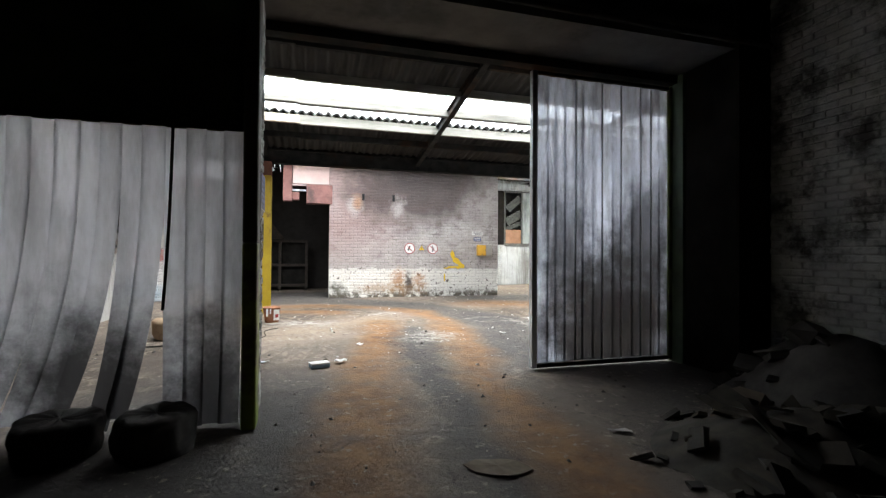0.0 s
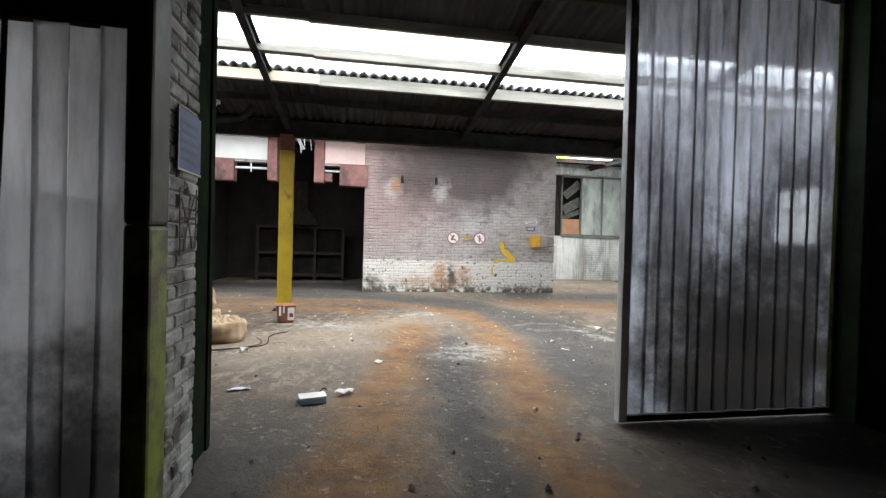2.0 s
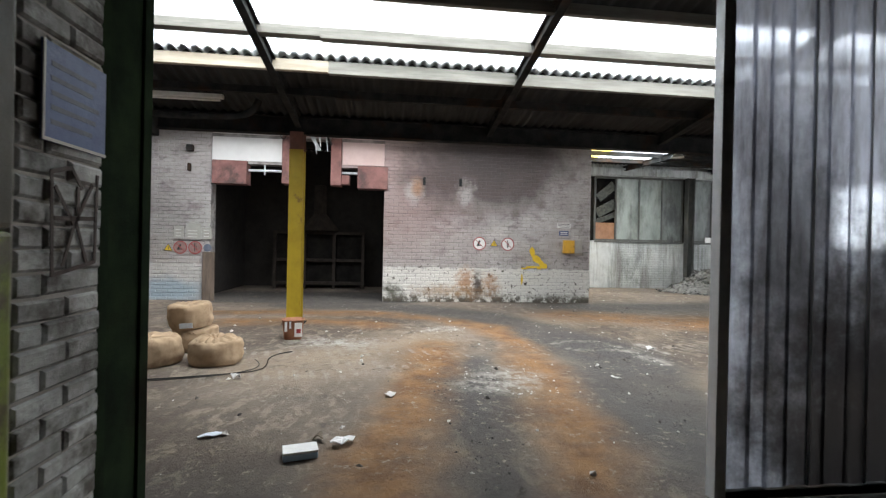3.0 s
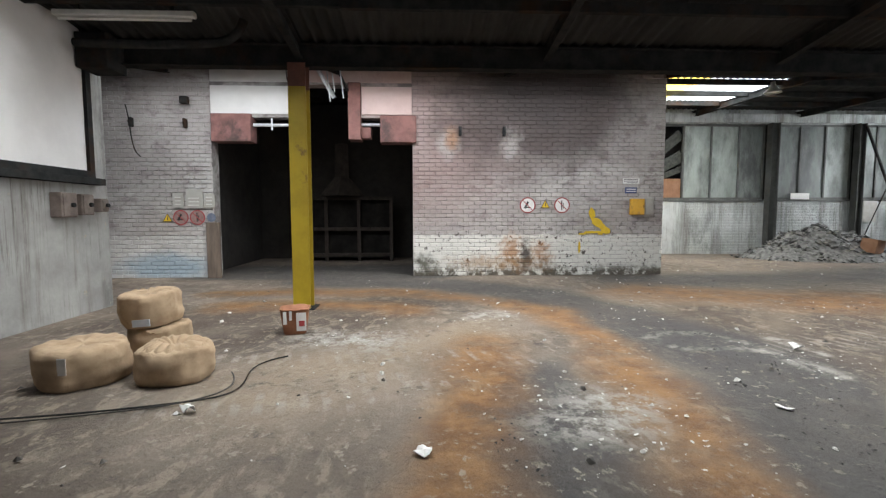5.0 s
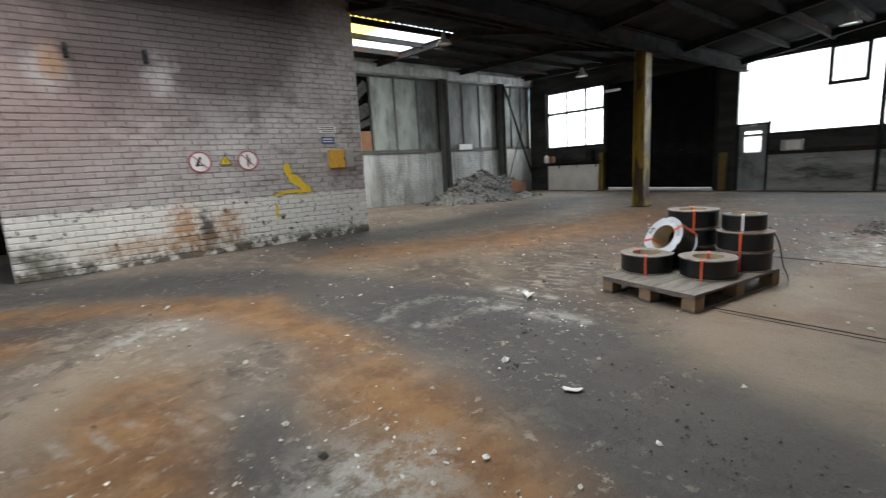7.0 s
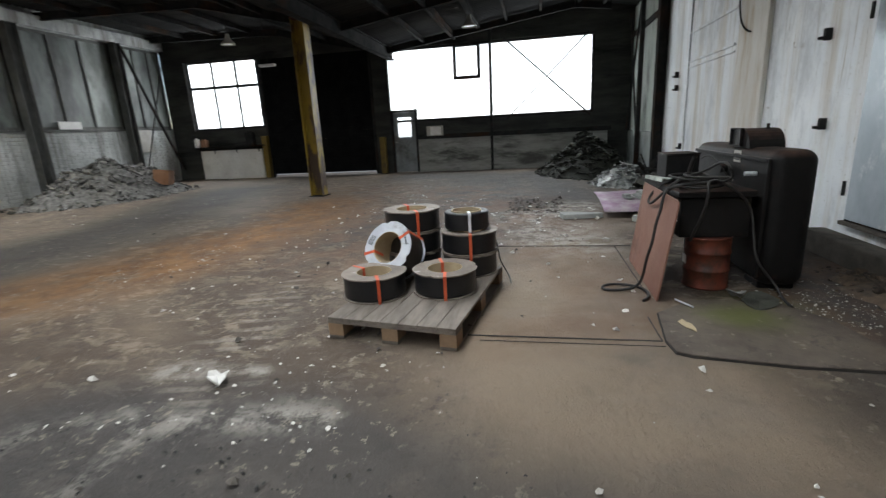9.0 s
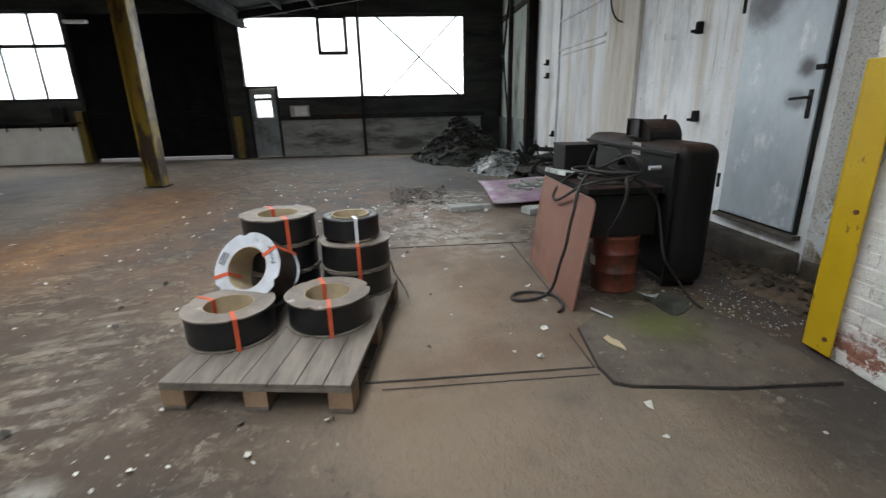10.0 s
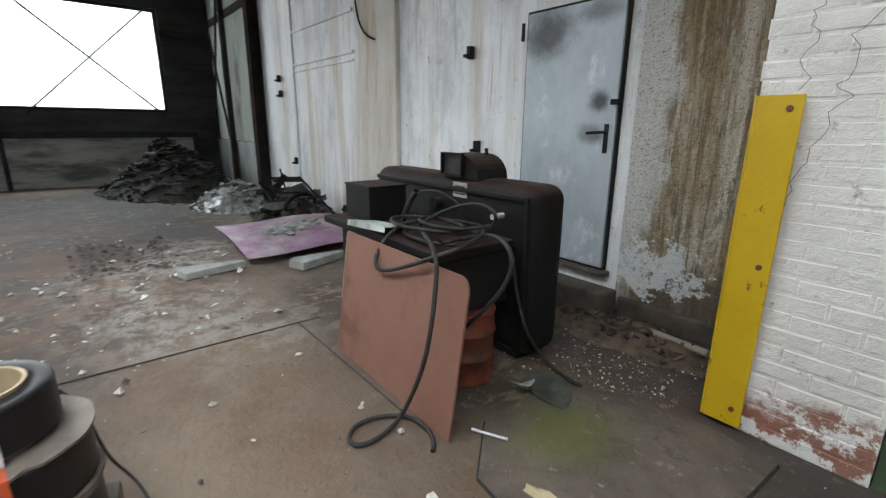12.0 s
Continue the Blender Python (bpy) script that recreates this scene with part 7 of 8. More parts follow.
part("top_bolt", bm, M_IRON, mc)

tb = base("work_table", pose(8.0, 6.9, 0), "black iron table in front of the machine", "table")
part("table_top", boxes((0.08, 0.0, 0.76, 1.45, 0.58, 0.81), bevel=0.008), M_IRON, tb)
part("apron", boxes((0.10, 0.03, 0.43, 1.22, 0.55, 0.755), bevel=0.006), M_IRON, tb)
for x, y in ((0.42, 0.06), (1.3, 0.06), (1.14, 0.46)):
    part("leg", boxes((x, y, 0.0, x + 0.06, y + 0.06, 0.44)), M_IRON, tb)
part("crank", boxes((0.18, 0.501, 0.55, 0.21, 0.56, 0.58), (0.21, 0.53, 0.555, 0.30, 0.555, 0.575), bevel=0.004), M_ALU, tb)
tx = base("control_box", pose(9.0, 7.05, 0.811), "black sheet metal box on the iron table", "box")
part("body", boxes((0, 0, 0, 0.34, 0.3, 0.23), bevel=0.006), M_IRON, tx)
part("lid", boxes((-0.006, -0.006, 0.231, 0.346, 0.306, 0.243), bevel=0.003), M_IRON, tx)
ty = base("sheet_tray", pose(8.80, 7.40, 0.812, 10, 0, 12), "grey bent sheet metal tray on the table", "tray")
part("plate", boxes((-0.18, -0.12, 0.03, 0.16, 0.12, 0.036)), M_SIDING, ty)
part("lip", boxes((-0.18, 0.121, 0.0, 0.16, 0.127, 0.036)), M_SIDING, ty)

M_BOARD = surf("red_brown_hardboard", (0.205, 0.098, 0.070), (0.275, 0.138, 0.100), 1.6, 0.5, stain=(0.15, 0.066, 0.044), stain_scale=1.6, fine=120, depth=0.002)
bd = base("hardboard_sheet", pose(7.72, 7.68, 0.005, 8, 0, -1), "red-brown hardboard sheet leaning against the table", "board")
bm = bmesh.new()
w, h, r = 1.2, 0.80, 0.07
outline = [(0, 0), (w, 0), (w, h)] + [(r - r * math.sin(a), h - r + r * math.cos(a)) for a in [i * math.pi / 2 / 6 for i in range(7)]]
lo = [bm.verts.new((x, 0, z)) for x, z in outline]
hi = [bm.verts.new((x, 0.012, z)) for x, z in outline]
k = len(outline)
for i in range(k):
    bm.faces.new((lo[i], lo[(i + 1) % k], hi[(i + 1) % k], hi[i]))
bm.faces.new(list(reversed(lo)))
bm.faces.new(hi)
bmesh.ops.recalc_face_normals(bm, faces=bm.faces)
part("sheet", bm, M_BOARD, bd)
part("chipped_edge", boxes((w - 0.002, -0.001, 0.35, w + 0.003, 0.0135, 0.78)), M_CORE, bd, "pale chipped edge")

M_DRUMRED = surf("worn_orange_red_paint", (0.15, 0.032, 0.017), (0.22, 0.052, 0.028), 4, 0.45, stain=(0.05, 0.026, 0.018), stain_scale=3, stain_at=(0.42, 0.62))
dr = base("steel_drum", pose(8.17, 7.20, 0), "worn orange-red steel drum under the table", "drum")
bm = bmesh.new()
spin_profile(bm, [(0.001, 0.006), (0.165, 0.006), (0.172, 0.0), (0.178, 0.01), (0.172, 0.02), (0.172, 0.14), (0.18, 0.15), (0.18, 0.165), (0.172, 0.175), (0.172, 0.29), (0.18, 0.30), (0.18, 0.315), (0.172, 0.325), (0.172, 0.425), (0.178, 0.432), (0.172, 0.438), (0.16, 0.43), (0.001, 0.428)], 36)
part("body", bm, M_DRUMRED, dr, smooth=True)
part("label_patch", boxes((-0.05, 0.1735, 0.2, 0.04, 0.177, 0.27)), M_PAPER, dr, "torn pale label")

M_CABLE = surf("dusty_black_cable", (0.014, 0.013, 0.013), (0.034, 0.031, 0.029), 12, 0.7)
rnd = random.Random(14)
coil = []
for i in range(26):
    a = i * 0.9
    q = 0.17 + 0.09 * math.sin(i * 0.55) + rnd.uniform(-0.03, 0.03)
    coil.append((8.38 + q * 1.5 * math.cos(a), 7.24 + q * 0.95 * math.sin(a), 0.825 + 0.004 * i + rnd.uniform(0, 0.015)))
for pts, r, lab in (
    (coil, 0.0105, "thick dusty black cable coiled on the table"),
    ([(8.37, 7.38, 0.88), (8.03, 7.55, 0.89), (7.85, 7.66, 0.86), (7.87, 7.66, 0.71), (7.82, 7.71, 0.62), (7.86, 7.71, 0.44), (7.85, 7.76, 0.32), (8.03, 7.73, 0.02), (7.93, 7.91, 0.02), (7.93, 8.06, 0.02), (8.03, 8.07, 0.02), (8.11, 7.96, 0.02), (8.06, 7.79, 0.02), (7.94, 7.7, 0.02), (7.78, 7.72, 0.02), (7.71, 7.79, 0.015)], 0.0115, "black cable hanging over the hardboard to a loop on the floor"),
    ([(8.6, 7.22, 0.88), (8.59, 7.39, 0.88), (8.53, 7.55, 0.79), (8.5, 7.62, 0.7), (8.43, 7.62, 0.65), (8.15, 7.62, 0.76), (7.86, 7.62, 0.89), (7.86, 7.45, 0.91), (8.13, 7.07, 0.88), (8.32, 6.98, 0.88), (8.5, 7.08, 0.88)], 0.0115, "dusty black cable looping over the hardboard"),
    ([(8.05, 7.35, 0.88), (8.08, 7.12, 0.88), (7.68, 7.42, 0.97), (7.61, 7.42, 0.9), (7.63, 7.42, 0.8), (7.71, 7.42, 0.67), (7.83, 7.42, 0.55), (7.92, 7.42, 0.45)], 0.0115, "dusty black cable drooping in front of the drum"),
    ([(8.41, 7.35, 0.9), (8.53, 7.15, 0.92), (8.29, 7.15, 1.02), (8.07, 7.15, 1.05), (7.98, 7.15, 0.99), (8.13, 7.05, 0.88), (8.07, 7.28, 0.88), (8.05, 7.48, 0.88)], 0.0105, "dusty black cable in a raised loop on the table"),
    ([(8.82, 7.2, 0.84), (8.77, 7.2, 0.96), (8.66, 7.2, 1.05)], 0.019, "ribbed black cable sleeve beside the box"),
    ([(8.8, 7.1, 1.02), (8.65, 7.1, 1.07), (8.46, 7.1, 1.05), (8.33, 7.1, 0.99), (8.37, 7.01, 0.87)], 0.006, "thin black lead bent over the table"),
    ([(7.92, 7.22, 0.9), (8.0, 7.0, 0.78), (8.05, 6.93, 0.59), (7.99, 6.93, 0.41), (7.92, 6.93, 0.26), (8.0, 6.69, 0.02), (7.77, 6.79, 0.02), (7.62, 6.79, 0.02)], 0.0105, "black cable hanging from the table to the floor")):
    tagged(tube("power_cable", pts, r, M_CABLE), lab, "cable")

# ---- floor plates and loose pieces ----
def plate_material():
    k = Mat("mossy_floor_sheet")
    col = k.mix(k.ramp(k.noise(2.2, 9, 0.7), 0.3, 0.7), (0.075, 0.058, 0.046), (0.150, 0.120, 0.095))
    col = k.mix(k.math("MULTIPLY", k.ramp(k.noise(5, 10, 0.78), 0.54, 0.62), 0.7), col, (0.055, 0.045, 0.037))
    col = k.mix(k.math("MULTIPLY", k.blob((7.42, 7.2, 0), (0.36, 0.42, 1), 0.9, 0.6, 4), 0.8), col, (0.125, 0.135, 0.035))
    col = k.mix(k.math("MULTIPLY", k.ramp(k.noise(14, 8, 0.75), 0.60, 0.66), 0.7), col, (0.30, 0.26, 0.21))
    return k.done(col, 0.8, 0, k.math("ADD", k.noise(20, 8, 0.75), k.noise(4, 6, 0.7)), 0.02, 0.8)


M_PLATE = plate_material()
fp = base("floor_plate", pose(0, 0, 0), "dark worn sheet lying on the concrete, mossy", "floor sheet")
bm = bmesh.new()
outline = [(7.46, 7.74), (7.0, 7.80), (6.84, 7.78), (6.80, 7.70), (6.72, 7.2), (6.70, 6.64), (7.02, 6.60), (7.40, 6.66), (7.75, 6.9), (7.72, 7.45)]
lo = [bm.verts.new((x, y, 0.003)) for x, y in outline]
hi = [bm.verts.new((x, y, 0.022)) for x, y in outline]
for i in range(len(outline)):
    bm.faces.new((lo[i], lo[(i + 1) % len(outline)], hi[(i + 1) % len(outline)], hi[i]))
bm.faces.new(hi)
bmesh.ops.recalc_face_normals(bm, faces=bm.faces)
part("sheet", bm, M_PLATE, fp)
# Black rim a little larger than the sheet, all round it.
M_EDGE = surf("black_sheet_edge", (0.015, 0.013, 0.012), (0.04, 0.033, 0.028), 8, 0.95)
bm = bmesh.new()
lo = [bm.verts.new((7.22 + (x - 7.22) * 1.02, 7.2 + (y - 7.2) * 1.02, 0.001)) for x, y in outline]
hi = [bm.verts.new((7.22 + (x - 7.22) * 1.012, 7.2 + (y - 7.2) * 1.012, 0.016)) for x, y in outline]
for i in range(len(outline)):
    bm.faces.new((lo[i], lo[(i + 1) % len(outline)], hi[(i + 1) % len(outline)], hi[i]))
bm.faces.new(hi)
bmesh.ops.recalc_face_normals(bm, faces=bm.faces)
part("edge", bm, M_EDGE, fp, "black edge strip")
M_JOINT = surf("dirt_filled_joint", (0.035, 0.03, 0.027), (0.06, 0.05, 0.045), 8, 0.95)
structure("floor_joint", boxes((7.00, 7.82, 0.004, 7.012, 9.1, 0.0095), (9.47, 7.55, 0.004, 9.482, 9.4, 0.0095), (7.013, 7.82, 0.004, 7.4, 7.828, 0.009), (7.8, 7.72, 0.004, 9.469, 7.728, 0.009), (6.93, 7.82, 0.004, 6.936, 9.0, 0.008)), M_JOINT, "dirt-filled joints of a repaired floor slab", "floor joint")
M_STONE = surf("pale_grey_stone", (0.24, 0.25, 0.24), (0.36, 0.37, 0.35), 6, 0.8)


def kerb(x, y, turn, l, w, h, label):
    bm = bmesh.new()
    plan = ((-l / 2, -w / 2), (l / 2, -w / 2), (l / 2, -w / 4), (-l / 3, w / 2), (-l / 2, w / 3))
    lo = [bm.verts.new((a, b, 0.0)) for a, b in plan]
    hi = [bm.verts.new((a * 0.98, b * 0.97, h)) for a, b in plan]
    for i in range(5):
        bm.faces.new((lo[i], lo[(i + 1) % 5], hi[(i + 1) % 5], hi[i]))
    bm.faces.new(hi)
    bm.faces.new(list(reversed(lo)))
    bmesh.ops.bevel(bm, geom=bm.edges[:], offset=0.01, segments=2, profile=0.5, affect="EDGES")
    ob = part("stone_block", bm, M_STONE)
    ob.matrix_world = pose(x, y, 0.004, 0, 0, turn)
    tagged(ob, label, "stone block", "loose stone blocks")


kerb(11.22, 7.93, -78, 0.60, 0.26, 0.075, "pale grey stone block lying on the floor")
kerb(10.9, 6.95, -70, 0.6, 0.26, 0.085, "pale grey stone block under the purple panel")
M_PURPLE = surf("dusty_purple_plastic", (0.22, 0.115, 0.20), (0.32, 0.21, 0.29), 4, 0.6, stain=(0.40, 0.36, 0.37), stain_scale=1.6, stain_at=(0.45, 0.65))
pp = base("purple_panel", pose(11.75, 6.85, 0.17, 0, -5, 0), "dusty purple plastic panel strewn with debris", "panel")
bm = bmesh.new()
g = [[bm.verts.new((-0.65 + 1.3 * i / 8, -0.75 + 1.5 * j / 8, 0.05 * math.cos((i - 4) / 4 * 1.4) + 0.02 * math.sin(j * 0.7))) for i in range(9)] for j in range(9)]
for j in range(8):
    for i in range(8):
        bm.faces.new((g[j][i], g[j][i + 1], g[j + 1][i + 1], g[j + 1][i]))
bm.normal_update()
bmesh.ops.solidify(bm, geom=bm.faces[:], thickness=0.012)
part("shell", bm, M_PURPLE, pp, smooth=True)
part("underside", boxes((-0.3, -0.6, -0.10, 0.5, 0.6, -0.02), bevel=0.01), M_SCRAP, pp, "dark underside")
debris = [(0.18 * math.cos(i * 2.4) * (i / 24), 0.4 * math.sin(i * 2.4) * (i / 24)) for i in range(1, 25)]
for i, (x, y) in enumerate(debris):
    bm = bmesh.new()
    box(bm, x - 0.05, y - 0.04, 0.06, x + 0.04, y + 0.05, 0.075 + 0.02 * (i % 3), 0, Matrix.Rotation(0.02 * i, 4, "Z"))
    part("stone_chip", bm, M_STONE, pp)


def car_scrap(x, y, turn, seed):
    th = base("scrap_part", pose(x, y, 0, 0, 0, turn), "bent black car body scrap with a rod", "scrap", "car scrap")
    rnd = random.Random(seed)
    for i in range(4):
        bm = bmesh.new()
        box(bm, -0.25, -0.05, -0.015, 0.25, 0.05, 0.015, 0.005, Matrix.Translation((rnd.uniform(-0.3, 0.3), rnd.uniform(-0.2, 0.2), 0.15 + 0.13 * i)) @ Euler((rnd.uniform(-1, 1), rnd.uniform(-0.9, 0.9), rnd.uniform(0, 3))).to_matrix().to_4x4())
        part("bracket", bm, M_STEEL, th)
    bm = bmesh.new()
    cyl(bm, (-0.4, 0, 0.02), (0.2, 0.1, 0.75), 0.015, seg=8)
    part("rod", bm, M_STEEL, th)
    bm = bmesh.new()
    spin_profile(bm, [(0.2, 0), (0.24, 0), (0.24, 0.04), (0.2, 0.04)], 24, True)
    bmesh.ops.transform(bm, matrix=Matrix.Translation((0.2, -0.1, 0.3)) @ Euler((0.9, 0.5, 0)).to_matrix().to_4x4(), verts=bm.verts)
    part("ring", bm, M_STEEL, th)


car_scrap(13.3, 6.5, 10, 1)
car_scrap(12.6, 6.2, 70, 2)
car_scrap(14.0, 6.2, 140, 3)
car_scrap(11.6, 6.1, 200, 4)
tagged(tube("steel_rod", [(7.70, 7.56, 0.035), (7.65, 7.54, 0.035), (7.6, 7.51, 0.035), (7.54, 7.48, 0.035)], 0.007, M_ALU), "short bright metal rod on the floor", "rod")
sheet_piece("wood_chip", (7.22, 7.62), (0.18, 0.05), 20, M_CORE, "pale splintered strip on the dark sheet", "scrap", 31, crumple=0.02, high=0.03)
sheet_piece("plastic_bag", (7.80, 7.10), (0.15, 0.10), 20, M_FOIL, "crumpled clear plastic beside the drum", "scrap", 32, crumple=0.09)
sheet_piece("rubber_mat", (7.72, 6.96), (0.42, 0.26), -25, M_SCRAP, "torn dark rubber mat piece beside the drum", "scrap", 33, crumple=0.03)
tagged(tube("gnarled_branch", [(8.0, 5.85, 0.05), (7.8, 5.88, 0.08), (7.6, 5.86, 0.06), (7.3, 5.9, 0.07)], 0.025, M_TIMBER), "rotten branch lying along the wall", "branch")

# ---- bricks ----
def brick_data(name, l, h, d, material, chamfer=0.010):
    """One brick with softened front edges; its back is open. Front faces -y."""
    verts, faces = [], []
    c = chamfer
    for x, z, y in ((0, 0, d), (l, 0, d), (l, h, d), (0, h, d), (0, 0, c), (l, 0, c), (l, h, c), (0, h, c), (c, c, 0), (l - c, c, 0), (l - c, h - c, 0), (c, h - c, 0)):
        verts.append((x, y, z))
    for k in (0, 4):
        for i in range(4):
            j = (i + 1) % 4
            faces.append((k + i, k + j, k + 4 + j, k + 4 + i))
    faces.append((8, 9, 10, 11))
    return verts, faces


def brick_wall(parent, material, x0, x1, z0, z1, y, course, length, apart=None, gap=0.008, proud=0.018, holes=(), seed=0, flip=False):
    """Lays courses on a wall face at y. Bricks inside the box `apart` are objects of their own, the rest one mesh."""
    rnd = random.Random(seed)
    verts, faces, shared = [], [], {}
    row, z = 0, z0
    while z < z1 - 0.03:
        h = min(course - gap, z1 - z)
        x = x0 - (length / 2 if row % 2 else 0.0)
        while x < x1 - 0.01:
            a, b = max(x, x0), min(x + length - gap, x1)
            x += length
            if b - a < 0.04 or any(p < (a + b) / 2 < q and r < z + h / 2 < s for p, q, r, s in holes):
                continue
            out = y - proud * rnd.uniform(0.65, 1.1) * (-1 if flip else 1)
            if apart and apart[0] < a and b < apart[1] and apart[2] < z < apart[3]:
                key = (round(b - a, 2), round(h, 3))
                if key not in shared:
                    v, f = brick_data("brick", key[0], key[1], proud + 0.01, material)
                    me = bpy.data.meshes.new("brick")
                    me.from_pydata([(p, -q if flip else q, r) for p, q, r in v], [], f if not flip else [tuple(reversed(t)) for t in f])
                    me.materials.append(material)
                    shared[key] = me
                ob = new("brick", shared[key])
                ob.matrix_world = pose(a, out, z + rnd.uniform(-0.004, 0.004), rnd.uniform(-1.6, 1.6), rnd.uniform(-0.7, 0.7), rnd.uniform(-0.8, 0.8))
                ob.parent = parent
            else:
                v, f = brick_data("brick", b - a, h, proud + 0.01, material)
                k = len(verts)
                dz, lean = rnd.uniform(-0.004, 0.004), rnd.uniform(-0.03, 0.03)
                verts += [(a + p, out + (-q if flip else q) + lean * (r - h / 2), z + r + dz) for p, q, r in v]
                faces += [tuple(k + i for i in (reversed(t) if flip else t)) for t in f]
        row += 1
        z += course
    me = bpy.data.meshes.new("brickwork")
    me.from_pydata(verts, [], faces)
    me.materials.append(material)
    ob = new("brickwork", me)
    ob.parent = parent
    ob["kind"] = "stuff"
    ob["label"] = "white painted bricks"
    return ob


BLOCK = bpy.data.objects["wall_block"]
brick_wall(BLOCK, M_WBRICK, BLOCK_X0, BLOCK_X1, 0.0, 4.98, BLOCK_Y + 0.022, 0.098, 0.262, apart=(3.0, 7.9, 0.95, 2.45), proud=0.022, seed=1)
brick_wall(BLOCK, M_WBRICK, -6.7, OPEN_X0, 0.0, 4.98, BLOCK_Y + 0.022, 0.098, 0.262, proud=0.022, seed=2)
PILLAR = bpy.data.objects["wall_pillar"]
brick_wall(PILLAR, M_WBRICK2, 6.43, 7.09, 0.0, 4.9, DIV_Y1 - 0.015, 0.083, 0.25, apart=(6.42, 7.1, 0.0, 3.4), proud=0.005, seed=3, flip=True, gap=0.003)
BACK = bpy.data.objects["wall_back"]
brick_wall(BACK, M_BACKBRICK, BLOCK_X1, FAR_X, 0.0, 1.9, BACK_Y, 0.098, 0.262, proud=0.012, seed=4)


def pier_bricks():
    """The reveal of the pier beside the strip curtain, facing the opening."""
    rnd = random.Random(6)
    z, row = 0.0, 0
    pier = bpy.data.objects["wall_divider"]
    shared = {}
    while z < 3.9:
        for a, b in (((5.43, 5.66), (5.67, 5.855)) if row % 2 else ((5.43, 5.545), (5.555, 5.855))):
            key = round(b - a, 3)
            if key not in shared:
                v, f = brick_data("brick", key, 0.074, 0.03, M_PIER)
                me = bpy.data.meshes.new("brick")
                me.from_pydata(v, [], f)
                me.materials.append(M_PIER)
                shared[key] = me
            ob = new("brick", shared[key])
            ob.matrix_world = Matrix.Translation((1.055 + rnd.uniform(-0.006, 0.003), a, z + rnd.uniform(-0.003, 0.003))) @ Matrix.Rotation(radians(90 + rnd.uniform(-1.2, 0.4)), 4, "Z") @ Matrix.Rotation(radians(rnd.uniform(-1.5, 1.5)), 4, "Y")
            ob.parent = pier
        z += 0.083
        row += 1


pier_bricks()
M_PLATETEXT = surf("faded_plate_text", (0.05, 0.06, 0.10), (0.08, 0.09, 0.13), 9, 0.6)
ob = base("blue_notice_plate", pose(1.062, 5.50, 1.86), "dark blue enamel plate on the pier brickwork", "sign")
part("plate", boxes((0, 0, 0, 0.008, 0.345, 0.34), bevel=0.002), M_BLUE, ob)
part("rim", boxes((0.0082, 0, 0, 0.011, 0.345, 0.012), (0.0082, 0, 0.012, 0.011, 0.010, 0.34)), M_GREYBOX, ob, "worn grey rim")
for i in range(5):
    part("writing_line", boxes((0.0083, 0.04, 0.06 + 0.05 * i, 0.0092, 0.26 + 0.02 * (i % 3), 0.078 + 0.05 * i)), M_PLATETEXT, ob)


def scrawl():
    """Brown paint strokes brushed on the pier."""
    bm = bmesh.new()
    for y0, z0, y1, z1 in ((5.56, 1.76, 5.57, 1.40), (5.57, 1.40, 5.80, 1.44), (5.81, 1.78, 5.80, 1.44), (5.56, 1.76, 5.66, 1.79), (5.66, 1.79, 5.72, 1.72), (5.58, 1.71, 5.68, 1.58), (5.68, 1.58, 5.78, 1.74),
                           (5.70, 1.72, 5.70, 1.60), (5.58, 1.60, 5.80, 1.61), (5.68, 1.58, 5.62, 1.43), (5.69, 1.59, 5.75, 1.44)):
        d = Vector((0, y1 - y0, z1 - z0))
        box(bm, 0, -0.004, -0.008, 0.003, d.length + 0.004, 0.008, 0.001, Matrix.Translation((1.0615, y0, z0)) @ Matrix.Rotation(math.atan2(d.z, d.y), 4, "X"))
    return tagged(part("paint_scrawl", bm, surf("brown_scrawl_paint", (0.035, 0.022, 0.018), (0.07, 0.045, 0.036), 12, 0.8)), "scrawled brown paint figure on the pier bricks", "graffiti", kind="structure")


scrawl()


def east_store_bricks():
    """Whitewashed bricks on the store's east wall, facing west."""
    verts, faces = [], []
    rnd = random.Random(8)
    z, row = 0.0, 0
    while z < 4.8:
        y = 2.5 - (0.125 if row % 2 else 0)
        while y < 5.38:
            a, b = y, min(y + 0.24, 5.39)
            y += 0.25
            v, f = brick_data("brick", b - a, 0.074, 0.03, M_WBRICK2)
            k = len(verts)
            o = 6.895 - 0.02 * rnd.uniform(0.2, 1.2)
            verts += [(o + q, b - p, z + r) for p, q, r in v]
            faces += [tuple(k + i for i in t) for t in f]
        z += 0.083
        row += 1
    me = bpy.data.meshes.new("brickwork")
    me.from_pydata(verts, [], faces)
    me.materials.append(M_STOREBRICK)
    ob = new("brickwork", me)
    ob.parent = bpy.data.objects["wall_store_east"]
    ob["kind"] = "stuff"


east_store_bricks()

def crack(name, x, z, steps, seed):
    """A zigzag crack in the pillar's paint: a thin dark raised seam."""
    rnd = random.Random(seed)
    pts = [(x, DIV_Y1 - 0.0052, z)]
    for i in range(steps):
        pts.append((pts[-1][0] + rnd.choice((-0.035, -0.015, 0.0, 0.015, 0.035)), DIV_Y1 - 0.0052, pts[-1][2] - rnd.uniform(0.008, 0.05)))
    bm = bmesh.new()
    for a, b in zip(pts, pts[1:]):
        cyl(bm, a, b, 0.0011, seg=5)
    ob = part(name, bm, M_JOINT)
    return tagged(ob, "thin dark crack in the painted brick", "crack", kind="structure")


crack("wall_crack", 6.88, 3.0, 45, 1)
crack("wall_crack", 6.70, 2.1, 40, 2)

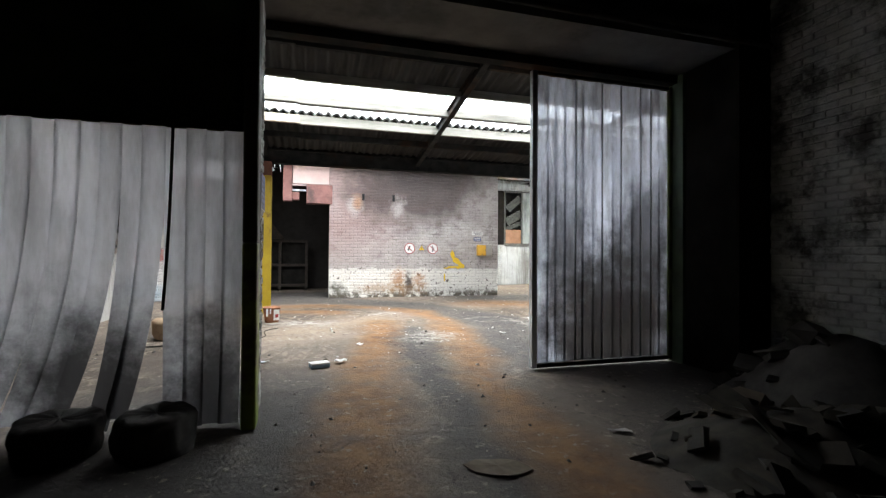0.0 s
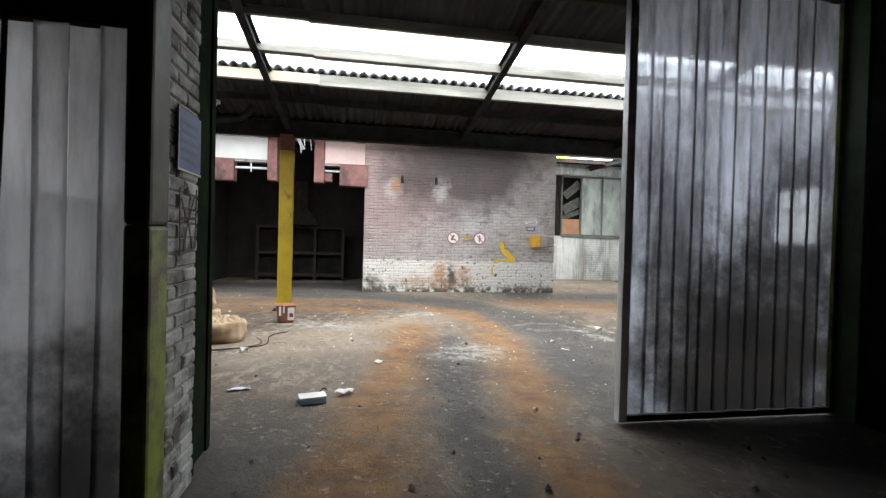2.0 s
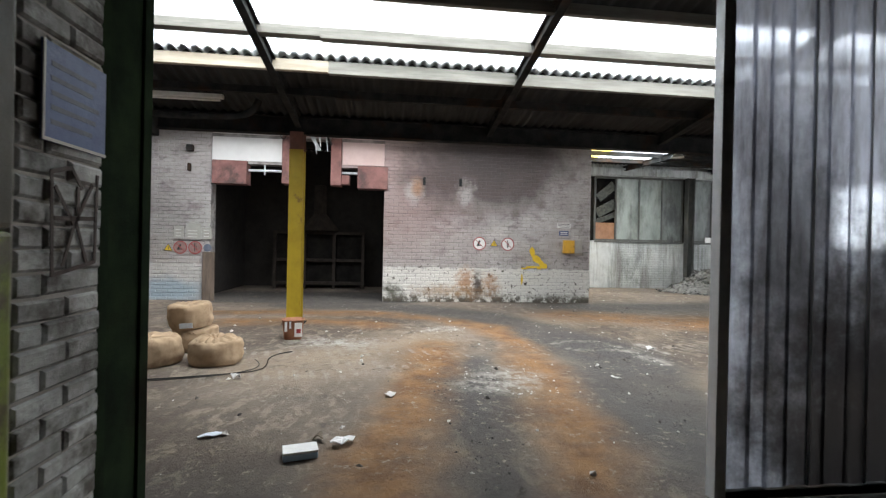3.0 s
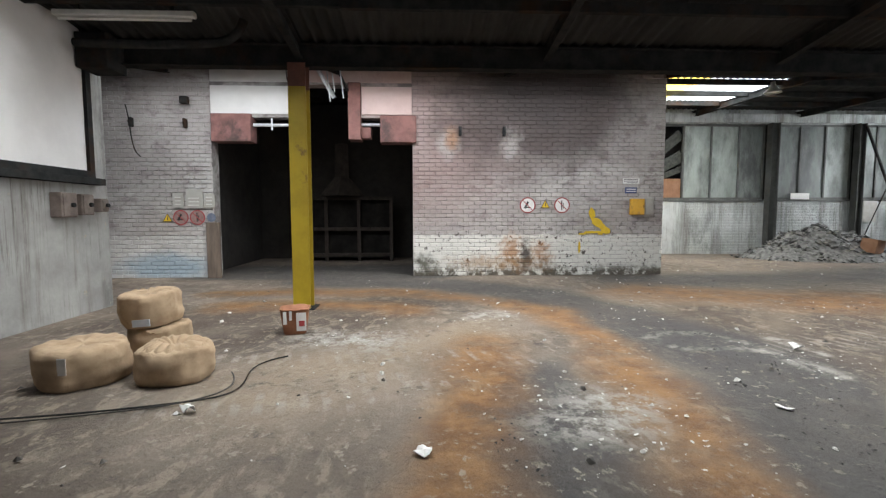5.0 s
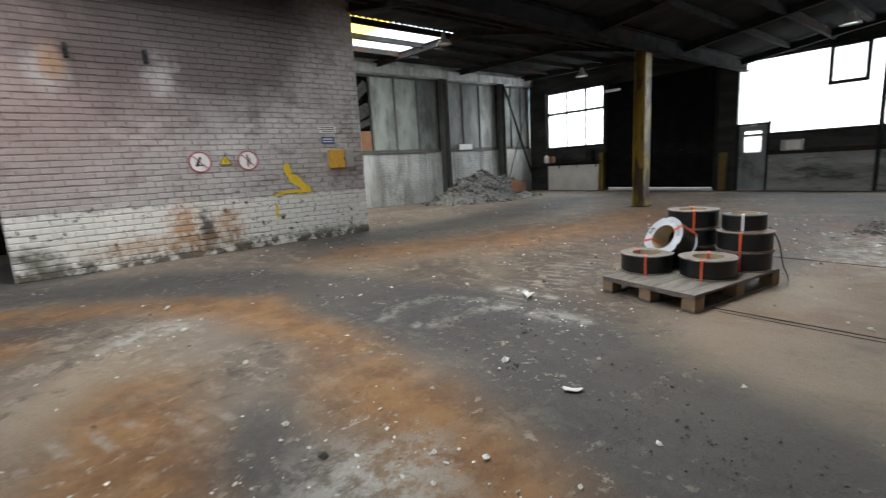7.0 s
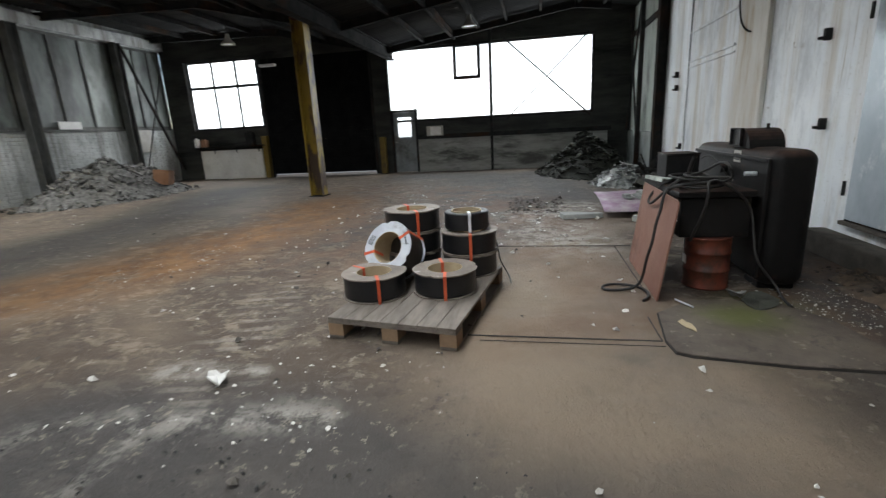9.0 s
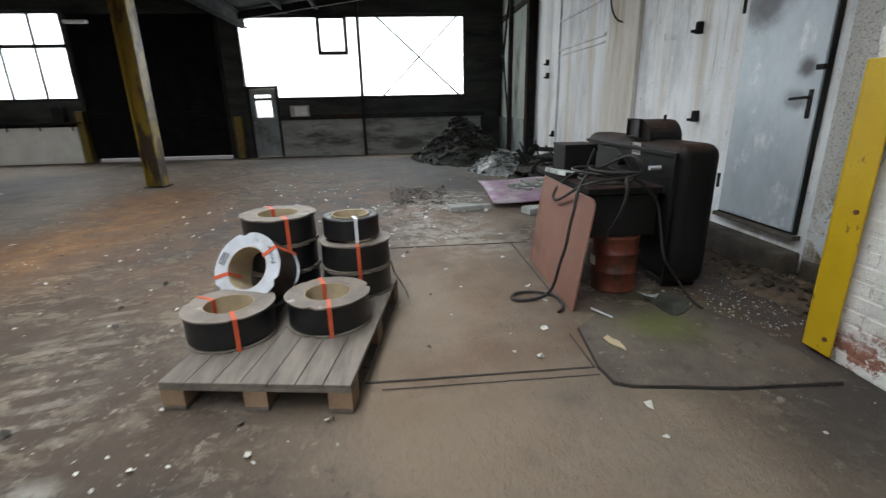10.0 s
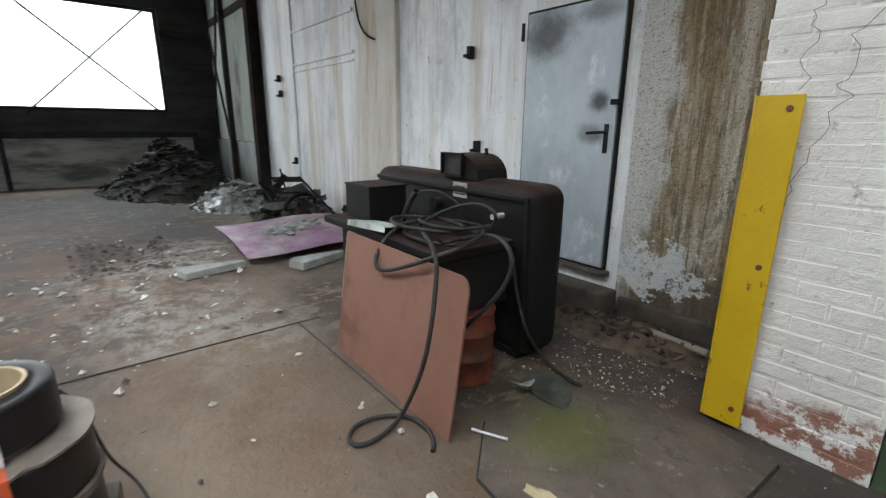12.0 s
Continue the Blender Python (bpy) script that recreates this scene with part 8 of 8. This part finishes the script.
# ---- grit and chips on the floor ----
def scatter(name, boxes_, count, size, material, label, seed, tall=0.4):
    rnd = random.Random(seed)
    verts, faces = [], []
    for _ in range(count):
        x0, y0, x1, y1 = rnd.choice(boxes_)
        x, y = rnd.uniform(x0, x1), rnd.uniform(y0, y1)
        s = size[0] + (size[1] - size[0]) * rnd.random() ** 3
        m = Matrix.Translation((x, y, 0.008 + s * 0.1)) @ Euler((rnd.uniform(-0.4, 0.4), rnd.uniform(-0.4, 0.4), rnd.uniform(0, 6.3))).to_matrix().to_4x4()
        k = len(verts)
        for i in range(5):
            a = 6.283 * i / 5
            verts.append(m @ Vector((s * 0.5 * math.cos(a) * rnd.uniform(0.5, 1.1), s * 0.4 * math.sin(a) * rnd.uniform(0.5, 1.1), 0)))
        verts.append(m @ Vector((0, 0, s * rnd.uniform(0.3 * tall, tall))))
        faces += [(k + i, k + (i + 1) % 5, k + 5) for i in range(5)] + [tuple(k + i for i in reversed(range(5)))]
    me = bpy.data.meshes.new(name)
    me.from_pydata(verts, [], faces)
    me.materials.append(material)
    return tagged(new(name, me), label, "litter", kind="stuff")


M_CHIP = surf("pale_chips", (0.42, 0.39, 0.35), (0.62, 0.60, 0.56), 9, 0.9, jitter=0.5, island=True)
M_CLOD = surf("dark_clods", (0.05, 0.045, 0.04), (0.11, 0.095, 0.08), 9, 0.95, jitter=0.5, island=True)
M_DARKCLOD = surf("black_floor_clods", (0.035, 0.033, 0.032), (0.075, 0.07, 0.066), 9, 0.95, jitter=0.8, island=True)
HALL = [(-1.5, 6.6, 7.0, 16.0), (5.0, 9.5, 16.0, 20.0), (7.0, 7.8, 14.0, 12.0)]
scatter("floor_chips", HALL, 800, (0.010, 0.085), M_CHIP, "pale chips and paper bits strewn on the floor", 41)
scatter("floor_clods", HALL + [(1.2, 2.5, 5.0, 6.4)], 700, (0.012, 0.08), M_CLOD, "dark clods and dirt strewn on the floor", 42)
scatter("glass_chips", [(7.2, 5.8, 8.3, 6.9), (7.3, 6.2, 8.0, 7.0)], 520, (0.006, 0.03), M_CHIP, "tiny glass and plaster chips by the wall", 43)
scatter("tyre_clods", [(4.6, 7.4, 5.3, 8.8), (4.9, 8.6, 5.7, 10.2), (5.0, 10.0, 5.8, 11.6), (2.7, 6.6, 3.1, 9.0)], 900, (0.006, 0.038), M_DARKCLOD, "dark tyre-pressed clods in the grey lane", 46)
scatter("paint_flakes", [(3.1, 8.5, 4.1, 9.7), (2.7, 8.0, 4.3, 10.2), (2.6, 11.9, 3.6, 12.7), (0.9, 10.9, 1.9, 11.5), (5.7, 9.6, 6.6, 11.2), (8.0, 12.2, 9.6, 13.2)], 800, (0.005, 0.045), M_CHIP, "pale paint and mortar flakes on the floor", 47, 0.1)
scatter("pit_rubble", [(11.6, 8.1, 13.2, 9.1)], 220, (0.02, 0.14), M_CLOD, "broken dark concrete bits in a floor hollow", 44)
scatter("slab_rubble", [(9.6, 7.6, 12.0, 9.4)], 55, (0.02, 0.16), M_CHIP, "pale broken concrete bits beyond the slab", 45)
